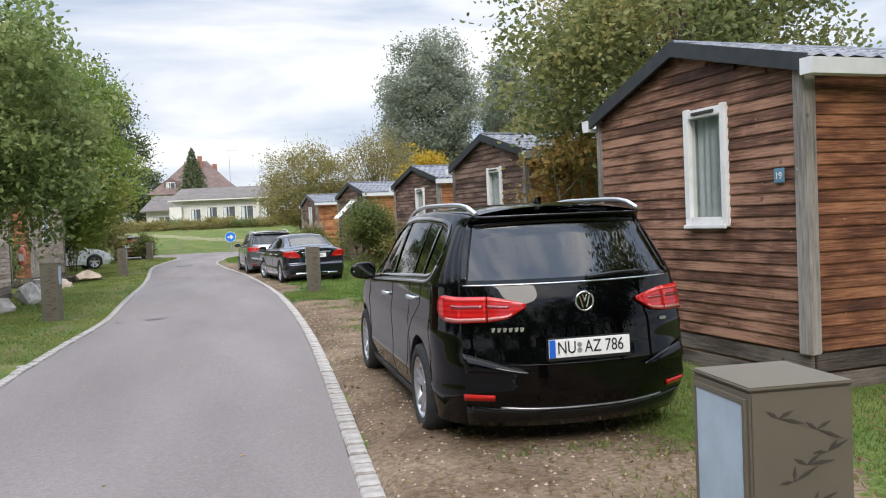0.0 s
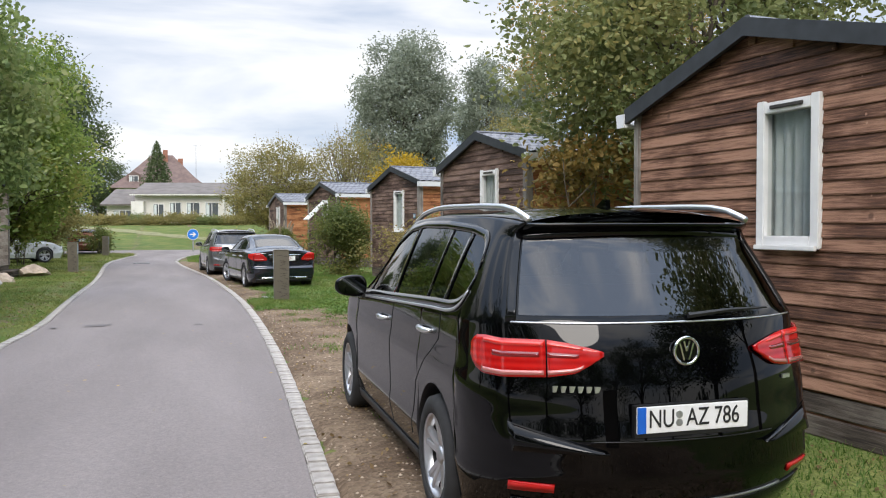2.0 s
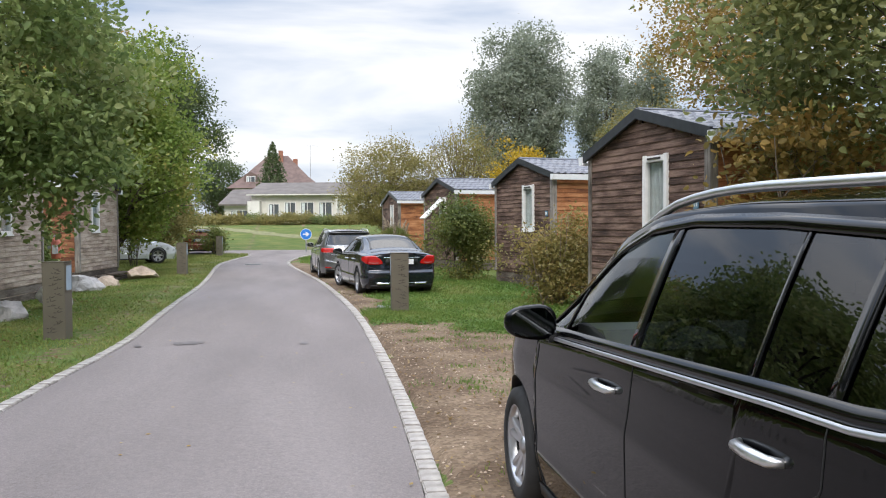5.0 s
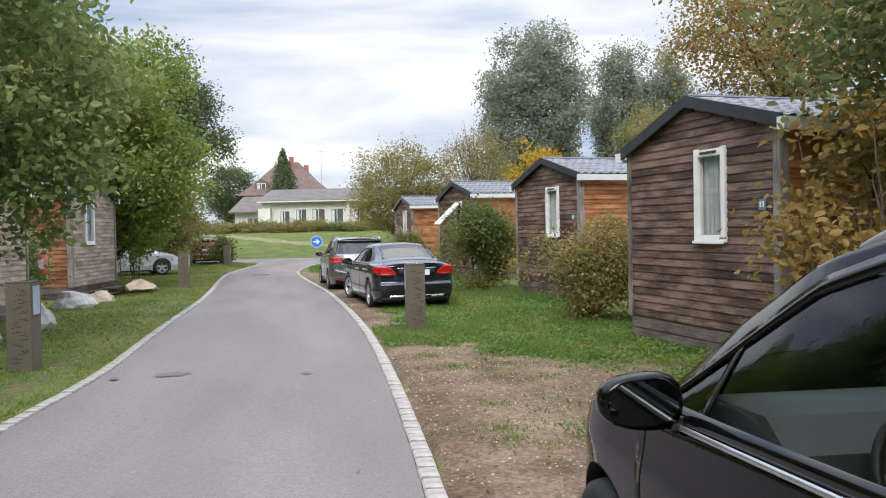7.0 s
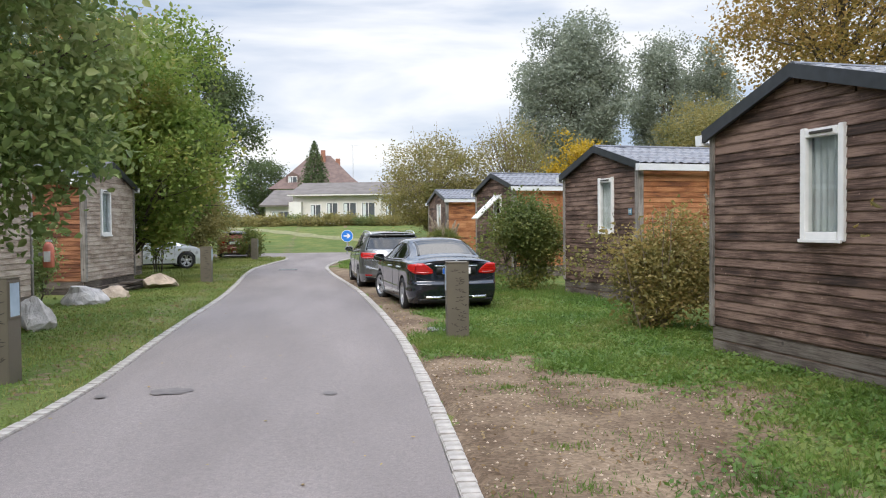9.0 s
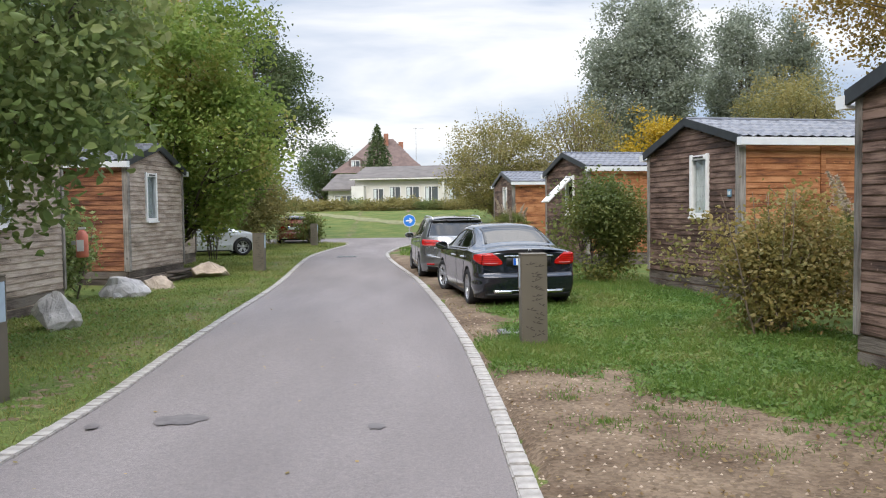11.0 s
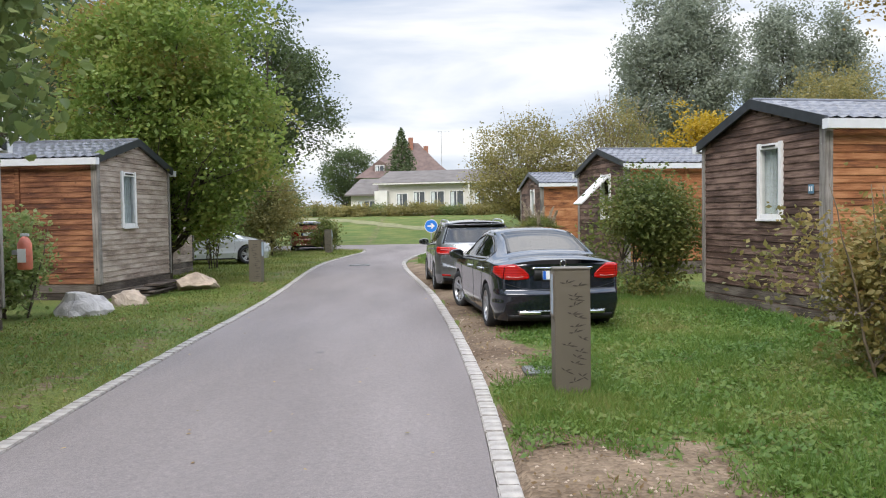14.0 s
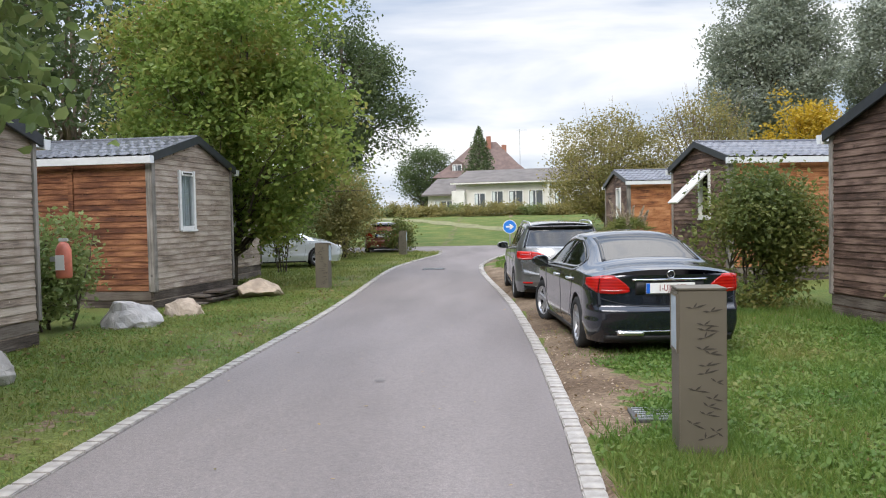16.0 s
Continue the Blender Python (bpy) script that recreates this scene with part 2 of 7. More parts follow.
M_ASPHALT = asphalt_material()
M_GROUND = ground_material()
M_GRANITE = plain("pale_granite", (0.36, 0.33, 0.30), 0.8, var=0.32, scale=9, bump=0.5)
M_DARKWOOD = wood("dark_weathered_larch", (0.034, 0.017, 0.012), (0.135, 0.064, 0.039), (0.37, 0.20, 0.13))
M_DUSKWOOD = wood("dark_grey_brown_larch", (0.026, 0.016, 0.012), (0.084, 0.049, 0.036), (0.23, 0.15, 0.115))
M_ORANGEWOOD = wood("orange_brown_larch", (0.09, 0.032, 0.015), (0.30, 0.115, 0.045), (0.47, 0.22, 0.10))
M_GREYWOOD = wood("silver_grey_larch", (0.13, 0.098, 0.077), (0.32, 0.25, 0.198), (0.50, 0.42, 0.35))
M_REDWOOD = wood("red_brown_larch", (0.04, 0.015, 0.010), (0.155, 0.058, 0.029), (0.36, 0.16, 0.078))
M_POSTWOOD = wood("grey_corner_wood", (0.09, 0.08, 0.07), (0.20, 0.18, 0.16), (0.34, 0.31, 0.28), along_y=False)
M_SKIRTWOOD = wood("grey_skirting_wood", (0.03, 0.023, 0.019), (0.088, 0.068, 0.056), (0.19, 0.16, 0.135))
M_WHITE = plain("white_paint", (0.78, 0.77, 0.75), 0.45, var=0.06)
M_WHITEMETAL = plain("white_coated_gutter", (0.80, 0.81, 0.83), 0.35, var=0.05)
M_ANTHRACITE = plain("anthracite_sheet_metal", (0.045, 0.05, 0.058), 0.42, 0.2, var=0.2)
M_ROOFTILE = plain("grey_metal_roof_tile", (0.13, 0.135, 0.155), 0.36, 0.25, var=0.25, scale=3)
M_INNER = plain("dark_interior", (0.05, 0.045, 0.04), 0.9)
M_CURTAIN = plain("pale_net_curtain", (0.62, 0.66, 0.66), 0.9, var=0.1)
M_WINGLASS = glass_material("window_glass", (0.85, 0.9, 0.9), 0.04)
M_BOLLARD = plain("brown_grey_coated_steel", (0.135, 0.115, 0.085), 0.55, 0.1, var=0.08, scale=4)
M_BOLLCUT = plain("dark_cut_out", (0.05, 0.042, 0.032), 0.8)
M_DIFFUSER = plain("pale_blue_diffuser", (0.38, 0.47, 0.55), 0.25, var=0.1)
M_ROCK = plain("pale_rock", (0.45, 0.42, 0.40), 0.85, var=0.3, scale=5, bump=0.9)
M_ROCKTAN = plain("tan_rock", (0.42, 0.33, 0.25), 0.85, var=0.3, scale=5, bump=0.9)
M_RENDER = plain("cream_render", (0.70, 0.67, 0.62), 0.85, var=0.08, scale=1.5)
M_HOUSEROOF = plain("grey_fibre_roof", (0.14, 0.122, 0.11), 0.8, var=0.25, scale=1.2)
M_OLDROOF = plain("brown_tile_roof", (0.15, 0.10, 0.085), 0.8, var=0.25, scale=2)
M_CHIMNEY = plain("brick_chimney", (0.32, 0.14, 0.09), 0.8, var=0.25, scale=6)
M_BARK = plain("bark", (0.10, 0.08, 0.06), 0.9, var=0.35, scale=12, bump=0.8)
M_TWIG = plain("bare_twig", (0.17, 0.13, 0.09), 0.9, var=0.3)
M_FARGLASS = plain("far_window_glass", (0.10, 0.11, 0.12), 0.1)
M_RED = plain("red_extinguisher_cover", (0.58, 0.17, 0.11), 0.5, var=0.25)
M_SIGNBLUE = plain("sign_blue", (0.02, 0.19, 0.62), 0.4, var=0.03)
M_STEEL = plain("galvanised_steel", (0.42, 0.43, 0.44), 0.45, 0.8)
M_MANHOLE = plain("dark_iron_cover", (0.085, 0.08, 0.08), 0.6, 0.5, scale=30, var=0.3)
M_STAIN = plain("damp_stain", (0.135, 0.118, 0.115), 0.7, scale=9, var=0.3)
M_STRAW = plain("dry_grass", (0.19, 0.185, 0.085), 0.95, var=0.3, scale=3, bump=0.5)
M_HOUSENO = plain("blue_grey_number_plate", (0.13, 0.25, 0.35), 0.4)
L_GREEN = leafy("leaf_green", [(0.09, 0.135, 0.045), (0.16, 0.205, 0.07), (0.24, 0.265, 0.10), (0.33, 0.30, 0.12)])
L_MAPLE = leafy("leaf_maple_turning", [(0.12, 0.19, 0.04), (0.21, 0.30, 0.065), (0.31, 0.36, 0.09), (0.44, 0.34, 0.11)], 0.45, 0.52)
L_TURN = leafy("leaf_yellowing_green", [(0.11, 0.15, 0.055), (0.19, 0.225, 0.085), (0.30, 0.31, 0.12), (0.42, 0.35, 0.13)], 0.45, 0.5)
L_RUSSET = leafy("leaf_russet_shrub", [(0.11, 0.12, 0.04), (0.21, 0.19, 0.06), (0.33, 0.25, 0.085), (0.36, 0.22, 0.085)])
L_HAZEL = leafy("leaf_dark_hazel", [(0.12, 0.185, 0.06), (0.20, 0.27, 0.09), (0.30, 0.35, 0.13), (0.42, 0.43, 0.20)], 0.45, 0.5)
L_POPLAR = leafy("leaf_silver_poplar", [(0.18, 0.21, 0.15), (0.24, 0.27, 0.20), (0.31, 0.34, 0.26), (0.40, 0.43, 0.345)])
L_YELLOW = leafy("leaf_yellow", [(0.34, 0.24, 0.025), (0.50, 0.34, 0.03), (0.60, 0.42, 0.05)])
L_OLIVE = leafy("leaf_olive_autumn", [(0.14, 0.15, 0.055), (0.24, 0.225, 0.08), (0.34, 0.28, 0.10), (0.30, 0.29, 0.13)])
L_BROWN = leafy("leaf_brown_autumn", [(0.16, 0.14, 0.05), (0.29, 0.215, 0.065), (0.44, 0.28, 0.09), (0.31, 0.28, 0.085)], 0.45, 0.5)
L_SHRUB = leafy("leaf_dark_shrub", [(0.07, 0.10, 0.03), (0.13, 0.165, 0.045), (0.21, 0.215, 0.06), (0.31, 0.24, 0.075)])
L_DARK = leafy("leaf_dark_wood", [(0.055, 0.085, 0.034), (0.10, 0.14, 0.055), (0.16, 0.195, 0.08)])
L_GRASS = leafy("grass_blade", [(0.066, 0.136, 0.024), (0.113, 0.20, 0.038), (0.168, 0.238, 0.05), (0.29, 0.27, 0.095)])
L_VERGE = leafy("verge_grass_blade", [(0.10, 0.145, 0.032), (0.17, 0.215, 0.05), (0.26, 0.27, 0.08), (0.40, 0.36, 0.15)])
L_PLUME = leafy("pampas_plume", [(0.38, 0.30, 0.22), (0.48, 0.40, 0.30), (0.55, 0.47, 0.37)])
L_FALLEN = leafy("fallen_leaf", [(0.11, 0.065, 0.03), (0.22, 0.14, 0.06), (0.40, 0.31, 0.14)])

# ================= mesh helpers =================


def mesh_of(name, verts, faces, material, smooth=False):
    me = bpy.data.meshes.new(name)
    me.from_pydata([tuple(v) for v in verts], [], faces)
    me.materials.append(material)
    if smooth:
        me.polygons.foreach_set("use_smooth", [True] * len(me.polygons))
    me.update()
    return me


def child(name, me, parent, label="", m=None):
    ob = new(name, me)
    ob.parent = parent
    if m is not None:
        ob.matrix_basis = m
    if label:
        ob["label"] = label
    return ob


def part(name, bm, material, parent, label="", smooth=False):
    bmesh.ops.recalc_face_normals(bm, faces=bm.faces)
    me = bpy.data.meshes.new(name)
    bm.to_mesh(me)
    bm.free()
    me.materials.append(material)
    if smooth:
        me.polygons.foreach_set("use_smooth", [True] * len(me.polygons))
    return child(name, me, parent, label)


def empty(name, m=None):
    ob = new(name)
    ob.empty_display_size = 0.2
    if m is not None:
        ob.matrix_basis = m
    return ob


def box_bm(x0, x1, y0, y1, z0, z1, bevel=0.0, bm=None):
    own = bm is None
    bm = bm or bmesh.new()
    got = bmesh.ops.create_cube(bm, size=1)
    vs = got["verts"]
    for v in vs:
        v.co = Vector((x0 + (v.co.x + 0.5) * (x1 - x0), y0 + (v.co.y + 0.5) * (y1 - y0), z0 + (v.co.z + 0.5) * (z1 - z0)))
    if bevel:
        es = list({e for v in vs for e in v.link_edges})
        bmesh.ops.bevel(bm, geom=es, offset=bevel, segments=2, affect="EDGES", clamp_overlap=True)
    return bm


def tube_bm(points, radii, sides=8, bm=None, cap=True):
    bm = bm or bmesh.new()
    rings = []
    pts = [Vector(p) for p in points]
    for i, p in enumerate(pts):
        d = (pts[min(i + 1, len(pts) - 1)] - pts[max(i - 1, 0)]).normalized()
        a = d.orthogonal().normalized()
        if i and rings:
            a = (last - d * last.dot(d)).normalized()
        last = a
        c = d.cross(a)
        rings.append([bm.verts.new(p + (a * math.cos(k * math.tau / sides) + c * math.sin(k * math.tau / sides)) * radii[i]) for k in range(sides)])
    for r0, r1 in zip(rings, rings[1:]):
        for k in range(sides):
            bm.faces.new((r0[k], r0[(k + 1) % sides], r1[(k + 1) % sides], r1[k]))
    if cap:
        bm.faces.new(rings[0][::-1])
        bm.faces.new(rings[-1])
    return bm


def prism_bm(outline, depth_axis, d0, d1, bm=None):
    """A flat outline (list of 2D points) pushed out along an axis: 'x' takes (y, z), 'y' takes (x, z), 'z' takes (x, y)."""
    bm = bm or bmesh.new()

    def at(p, d):
        return {"x": (d, p[0], p[1]), "y": (p[0], d, p[1]), "z": (p[0], p[1], d)}[depth_axis]

    a = [bm.verts.new(at(p, d0)) for p in outline]
    c = [bm.verts.new(at(p, d1)) for p in outline]
    bm.faces.new(a)
    bm.faces.new(c[::-1])
    k = len(outline)
    for i in range(k):
        bm.faces.new((a[i], a[(i + 1) % k], c[(i + 1) % k], c[i]))
    return bm


def smooth_line(points, step):
    """A soft curve through the points, resampled at even steps."""
    p = np.array([points[0]] + list(points) + [points[-1]], float)
    dense = []
    for i in range(1, len(p) - 2):
        for u in np.linspace(0, 1, 24, endpoint=False):
            a, b, c, d = p[i - 1], p[i], p[i + 1], p[i + 2]
            dense.append(0.5 * (2 * b + (c - a) * u + (2 * a - 5 * b + 4 * c - d) * u * u + (3 * b - a - 3 * c + d) * u ** 3))
    dense.append(p[-1])
    dense = np.array(dense)
    run = np.r_[0, np.cumsum(np.linalg.norm(np.diff(dense, axis=0), axis=1))]
    s = np.arange(0, run[-1], step)
    return np.stack([np.interp(s, run, dense[:, k]) for k in range(2)], 1)


# ================= road, kerbs and ground =================
LEFT_EDGE = [(-2.78, -9), (-2.46, 8), (-2.38, 10), (-2.25, 12), (-2.12, 13.6), (-2.07, 15), (-2.1, 17), (-2.12, 20), (-2.11, 24), (-2.23, 28), (-2.43, 32.5), (-2.48, 36.5), (-2.15, 41), (-1.8, 44.5), (-2.1, 46.2), (-3.4, 47)]
RIGHT_EDGE = [(-0.42, -9), (0.09, -1), (0.48, 3.9), (0.73, 7.1), (0.95, 10.5), (1.09, 14), (1.14, 17), (1.11, 19.4), (1.03, 22), (0.83, 26), (0.37, 31.5), (0.15, 35.5), (0.21, 38), (0.6, 41.2), (1.2, 44.5), (2.3, 46.4), (4.0, 47)]
left_fine, right_fine = smooth_line(LEFT_EDGE, 0.1), smooth_line(RIGHT_EDGE, 0.1)


def left_x(y):
    keep = left_fine[:, 1] < 45.5
    return np.interp(y, left_fine[keep, 1], left_fine[keep, 0])


def right_x(y):
    keep = right_fine[:, 1] < 46
    return np.interp(y, right_fine[keep, 1], right_fine[keep, 0])


def bank(x, y):
    """Height of the land: level along the lane, rising beyond the cross road."""
    u = np.clip((y - 54.5) / 26.0, 0, 1)
    return 1.55 * u * u * (3 - 2 * u) + np.clip((y - 82) / 60, 0, 1) * 1.2


def build_road():
    ys = np.arange(-9, 46.01, 0.5)
    verts, faces = [], []
    for y in ys:
        a, b = float(left_x(y)) + 0.13, float(right_x(y)) - 0.13
        for k in range(7):
            u = k / 6
            verts.append((a + (b - a) * u, y, 0.012 * (1 - (2 * u - 1) ** 2)))
    for i in range(len(ys) - 1):
        for k in range(6):
            q = i * 7 + k
            faces.append((q, q + 1, q + 8, q + 7))
    base = len(verts)
    a, b = float(left_x(46.0)) + 0.13, float(right_x(46.0)) - 0.13
    verts += [(a, 46, 0), (b, 46, 0), (4.2, 47.1, 0), (70, 47.1, 0), (70, 53.6, 0), (-70, 53.6, 0), (-70, 47.1, 0), (-3.6, 47.1, 0)]
    faces.append(tuple(base + k for k in range(8)))
    road = new("road", mesh_of("road", verts, faces, M_ASPHALT, True))
    tagged(road, "narrow grey asphalt lane curving past parked cars", "road", kind="structure")


build_road()


def gravel_amount(x, y):
    """1 on the gravel bays beside the lane, 0 on turf."""
    e = right_x(np.clip(y, -9, 45))
    x, y = np.asarray(x, float), np.asarray(y, float)
    d = x - e + 0.28 * np.sin(y * 1.9 + 1.4 * np.sin(x * 1.3)) + 0.16 * np.sin(y * 4.3 + x * 3.1) + 0.10 * np.sin(x * 7.7 - y * 2.9)
    y = y + 0.45 * np.sin(x * 2.2 + 0.7) + 0.2 * np.sin(x * 6.1 + y)
    far1 = np.interp(y, [-9, 2, 5, 8, 10, 12, 13.4, 14.6, 15.3, 16.2], [2.9, 2.8, 2.4, 2.2, 2.3, 2.6, 3.0, 1.8, 0.9, 0.1])
    a = np.clip((far1 - d) / 1.9 + 0.22, 0, 1) * (y < 16.3)
    far2 = np.interp(y, [17.2, 18.2, 19.5, 22, 26, 31, 34, 35.5], [0.05, 0.5, 1.0, 1.9, 2.0, 1.8, 1.2, 0.1])
    c = np.clip((far2 - d) / 0.9 + 0.3, 0, 1) * ((y > 17.0) & (y < 36))
    strip = 0.75 * np.clip((0.28 - d) / 0.15, 0, 1)
    bare = 0.8 * np.exp(-(((x - 3.1) / 0.95) ** 2 + ((y - 13.4) / 0.6) ** 2))
    g = np.maximum(np.maximum(a, c), np.maximum(strip, bare)) * (x > e)
    thin = 0.42 * np.exp(-(((x - left_x(np.clip(y, -9, 45)) + 0.45) / 0.5) ** 2)) * (x < left_x(np.clip(y, -9, 45)))
    return np.clip(np.maximum(g, thin), 0, 1)


def build_ground():
    xs = np.unique(np.r_[-900, -400, -200, -120, -80, -50, -35, -25, np.arange(-20, -7, 0.8), np.arange(-7, 7, 0.12), np.arange(7, 20, 0.8), 25, 35, 50, 80, 120, 200, 400, 900].round(3))
    ys = np.unique(np.r_[-900, -300, -100, -40, -20, np.arange(-10, 30, 0.12), np.arange(30, 60, 0.4), np.arange(60, 110, 2.5), 130, 170, 250, 400, 900].round(3))
    gx, gy = np.meshgrid(xs, ys)
    z = bank(gx, gy) + 0.02
    near = (np.abs(gx) < 20) & (gy < 54)
    rip = np.sin(gx * 1.7 + 0.6 * np.sin(gy * 0.9)) * 0.012 + np.sin(gy * 1.3 + gx) * 0.012
    z = z + np.where(near, rip, 0)
    lx, rx = left_x(np.clip(gy, -9, 45)), right_x(np.clip(gy, -9, 45))
    inside = (gx > lx + 0.005) & (gx < rx - 0.005) & (gy < 46.2)
    cross = (gy > 46.2) & (gy < 53.5) & (np.abs(gx) < 70)
    edge = np.minimum(np.abs(gx - lx), np.abs(gx - rx))
    z = np.where((edge < 0.35) & (gy < 46), 0.004 + (z - 0.004) * edge / 0.35, z)
    z = np.where(inside | cross, -0.09, z)
    verts = np.stack([gx, gy, z], -1).reshape(-1, 3)
    w = len(xs)
    i, j = np.meshgrid(np.arange(len(ys) - 1), np.arange(w - 1), indexing="ij")
    q = (i * w + j).reshape(-1)
    faces = np.stack([q, q + 1, q + w + 1, q + w], 1)
    me = mesh_of("ground", verts, faces.tolist(), M_GROUND, True)
    at = me.attributes.new("gravel", "FLOAT", "POINT")
    at.data.foreach_set("value", gravel_amount(gx, gy).reshape(-1).astype(np.float32))
    tagged(new("ground", me), "patchy autumn turf with worn gravel parking bays", "ground", kind="structure")


build_ground()


def build_kerb(name, line, side, label):
    """A flush row of granite setts along one edge of the lane."""
    kerb = empty(name)
    tagged(kerb, label, "kerb", kind="structure")
    pts = smooth_line(line, 0.215)
    shapes = []
    for k in range(6):
        g = random.Random(k)
        bm = box_bm(-0.064 + g.uniform(0, 0.006), 0.064 - g.uniform(0, 0.006), -0.101 + g.uniform(0, 0.005), 0.101 - g.uniform(0, 0.005), -0.12, 0.012 + g.uniform(0, 0.006), 0.008)
        me = bpy.data.meshes.new("kerb_stone")
        bm.to_mesh(me)
        bm.free()
        me.materials.append(M_GRANITE)
        shapes.append(me)
    count = 0
    for i in range(len(pts) - 1):
        p, q = pts[i], pts[i + 1]
        if p[1] < -1.5:
            continue
        d = (q - p) / np.linalg.norm(q - p)
        c = (p + q) / 2 + np.array([d[1], -d[0]]) * (-0.065 if side > 0 else 0.065)
        child("kerb_stone", shapes[random.randrange(6)], kerb, m=pose(c[0], c[1], random.uniform(-0.004, 0.004), random.uniform(-1.2, 1.2), random.uniform(-1, 1), math.degrees(math.atan2(-d[0], d[1])) + random.uniform(-1, 1)))


# ================= cabins =================
BOARD = 0.094


def board_mesh(length, key, cache={}):
    k = (round(length, 2), key)
    if k not in cache:
        # a feather-edged board: runs along y from 0, thick at its lower edge
        h = BOARD
        prof = [(0.0, 0.0), (-0.022, 0.0), (-0.024, 0.008), (-0.012, h), (0.0, h)]
        bm = prism_bm(prof, "y", 0, length)
        bmesh.ops.recalc_face_normals(bm, faces=bm.faces)
        me = bpy.data.meshes.new("board")
        bm.to_mesh(me)
        bm.free()
        me.materials.append(key_mats[key])
        cache[k] = me
    return cache[k]


key_mats = {"dark": M_DARKWOOD, "dusk": M_DUSKWOOD, "orange": M_ORANGEWOOD, "grey": M_GREYWOOD, "red": M_REDWOOD, "skirt": M_SKIRTWOOD}


def cabin(name, x, y, turn, side, label, gable="dark", flank="orange", open_sash=False, number="", curtain=True, length=7.4):
    """A timber holiday cabin. Its gable stands at local x = 0 and looks towards -x; side = -1 mirrors it to look towards +x."""
    th = empty(name, pose(x, y, 0.0, 0, 0, turn))
    tagged(th, label, "cabin", "holiday cabins along the lane")
    y0, y1, yc, za = -1.13, 1.77, 0.38, 2.86
    ze, zl = 2.47, 2.41
    zb, T = 0.32, 0.10
    s = side
    wy0, wy1, wz0, wz1 = -0.27, 0.27, 1.29, 2.31

    def ztop(yy):
        e = zl if yy > yc else ze
        return e + (za - e) * (1 - abs(yy - yc) / (y1 - yc if yy > yc else yc - y0))

    # inner shell
    bm = bmesh.new()
    hole = [(wy0, wz0), (wy1, wz0), (wy1, wz1), (wy0, wz1)]
    for out in ([(y0, 0.05), (wy0, 0.05), (wy0, ztop(wy0)), (y0, ze)], [(wy0, 0.05), (wy1, 0.05), (wy1, wz0), (wy0, wz0)], [(wy0, wz1), (wy1, wz1), (wy1, ztop(wy1)), (wy0, ztop(wy0))], [(wy1, 0.05), (y1, 0.05), (y1, zl), (yc, za), (wy1, ztop(wy1))]):
        prism_bm(out, "x", 0.0, s * T, bm)
    prism_bm([(y0, 0.05), (y1, 0.05), (y1, zl), (yc, za), (y0, ze)], "x", s * (length - T), s * length, bm)
    for a, b in ((y0, y0 + T), (y1 - T, y1)):
        box_bm(min(s * T, s * (length - T)), max(s * T, s * (length - T)), a, b, 0.05, zl - 0.01, 0, bm)
    box_bm(min(s * T, s * (length - T)), max(s * T, s * (length - T)), y0 + T, y1 - T, 0.2, 0.3, 0, bm)
    part("wall_shell", bm, key_mats[gable], th)

    # gable boards
    rows = int((za - zb) / BOARD) + 1
    for r in range(rows):
        z = zb + r * BOARD
        if z > za - 0.05:
            break
        zt = z + BOARD
        fa = min(1.0, max(0.0, (za - zt) / (za - ze)) + 0.02)
        fb = min(1.0, max(0.0, (za - zt) / (za - zl)) + 0.02)
        a, b = yc - (yc - y0) * fa, yc + (y1 - yc) * fb
        spans = [(a, b)]
        if zt > wz0 + 0.03 and z < wz1 - 0.03:
            spans = [(a, wy0), (wy1, b)]
        for u, v in spans:
            if v - u > 0.05:
                child("board", board_mesh(v - u, gable), th, m=pose(0, u, z) if s > 0 else pose(0, v, z, 0, 0, 180))
    # flank boards on the side that looks back along the lane
    for r in range(int((ze - zb) / BOARD) + 1):
        z = zb + r * BOARD
        if z + BOARD > ze + 0.06:
            break
        if s > 0:
            child("board", board_mesh(length - 0.16, flank), th, m=pose(0.08, y0, z, 0, 0, -90) @ pose(0, 0, 0, 0, 0, 180) @ pose(0, -(length - 0.16), 0))
        else:
            child("board", board_mesh(length - 0.16, flank), th, m=pose(-0.08, y0, z, 0, 0, 90))
    # skirting boards
    for k in range(2):
        bm = box_bm(min(-s * 0.012, s * 0.02), max(-s * 0.012, s * 0.02), y0 - 0.02, y1 + 0.02, 0.01 + k * 0.155, 0.01 + k * 0.155 + 0.138, 0.006)
        part("skirting_board", bm, M_SKIRTWOOD, th)
        bm = box_bm(min(s * 0.025, s * length), max(s * 0.025, s * length), y0 - 0.035, y0 - 0.008, 0.01 + k * 0.155, 0.01 + k * 0.155 + 0.138, 0.006)
        part("skirting_board", bm, M_SKIRTWOOD, th)
    # corner posts
    for yy, wdt in ((y0, 0.12), (y1, 0.07)):
        a, b = (yy - 0.045, yy + wdt - 0.045) if yy == y0 else (yy - 0.03, yy + 0.045)
        part("corner_post", box_bm(min(-s * 0.045, s * 0.07), max(-s * 0.045, s * 0.07), a, b, zb - 0.02, ze if yy == y0 else zl, 0.008), M_POSTWOOD, th)
    if flank == "orange" or flank == "red":
        part("corner_batten", box_bm(min(s * 1.38, s * 1.47), max(s * 1.38, s * 1.47), y0 - 0.042, y0 - 0.01, zb, ze, 0.005), key_mats[flank], th)
    # roof: two tiled slopes, dark verge boards, gutters
    ov, oe = 0.09, 0.11
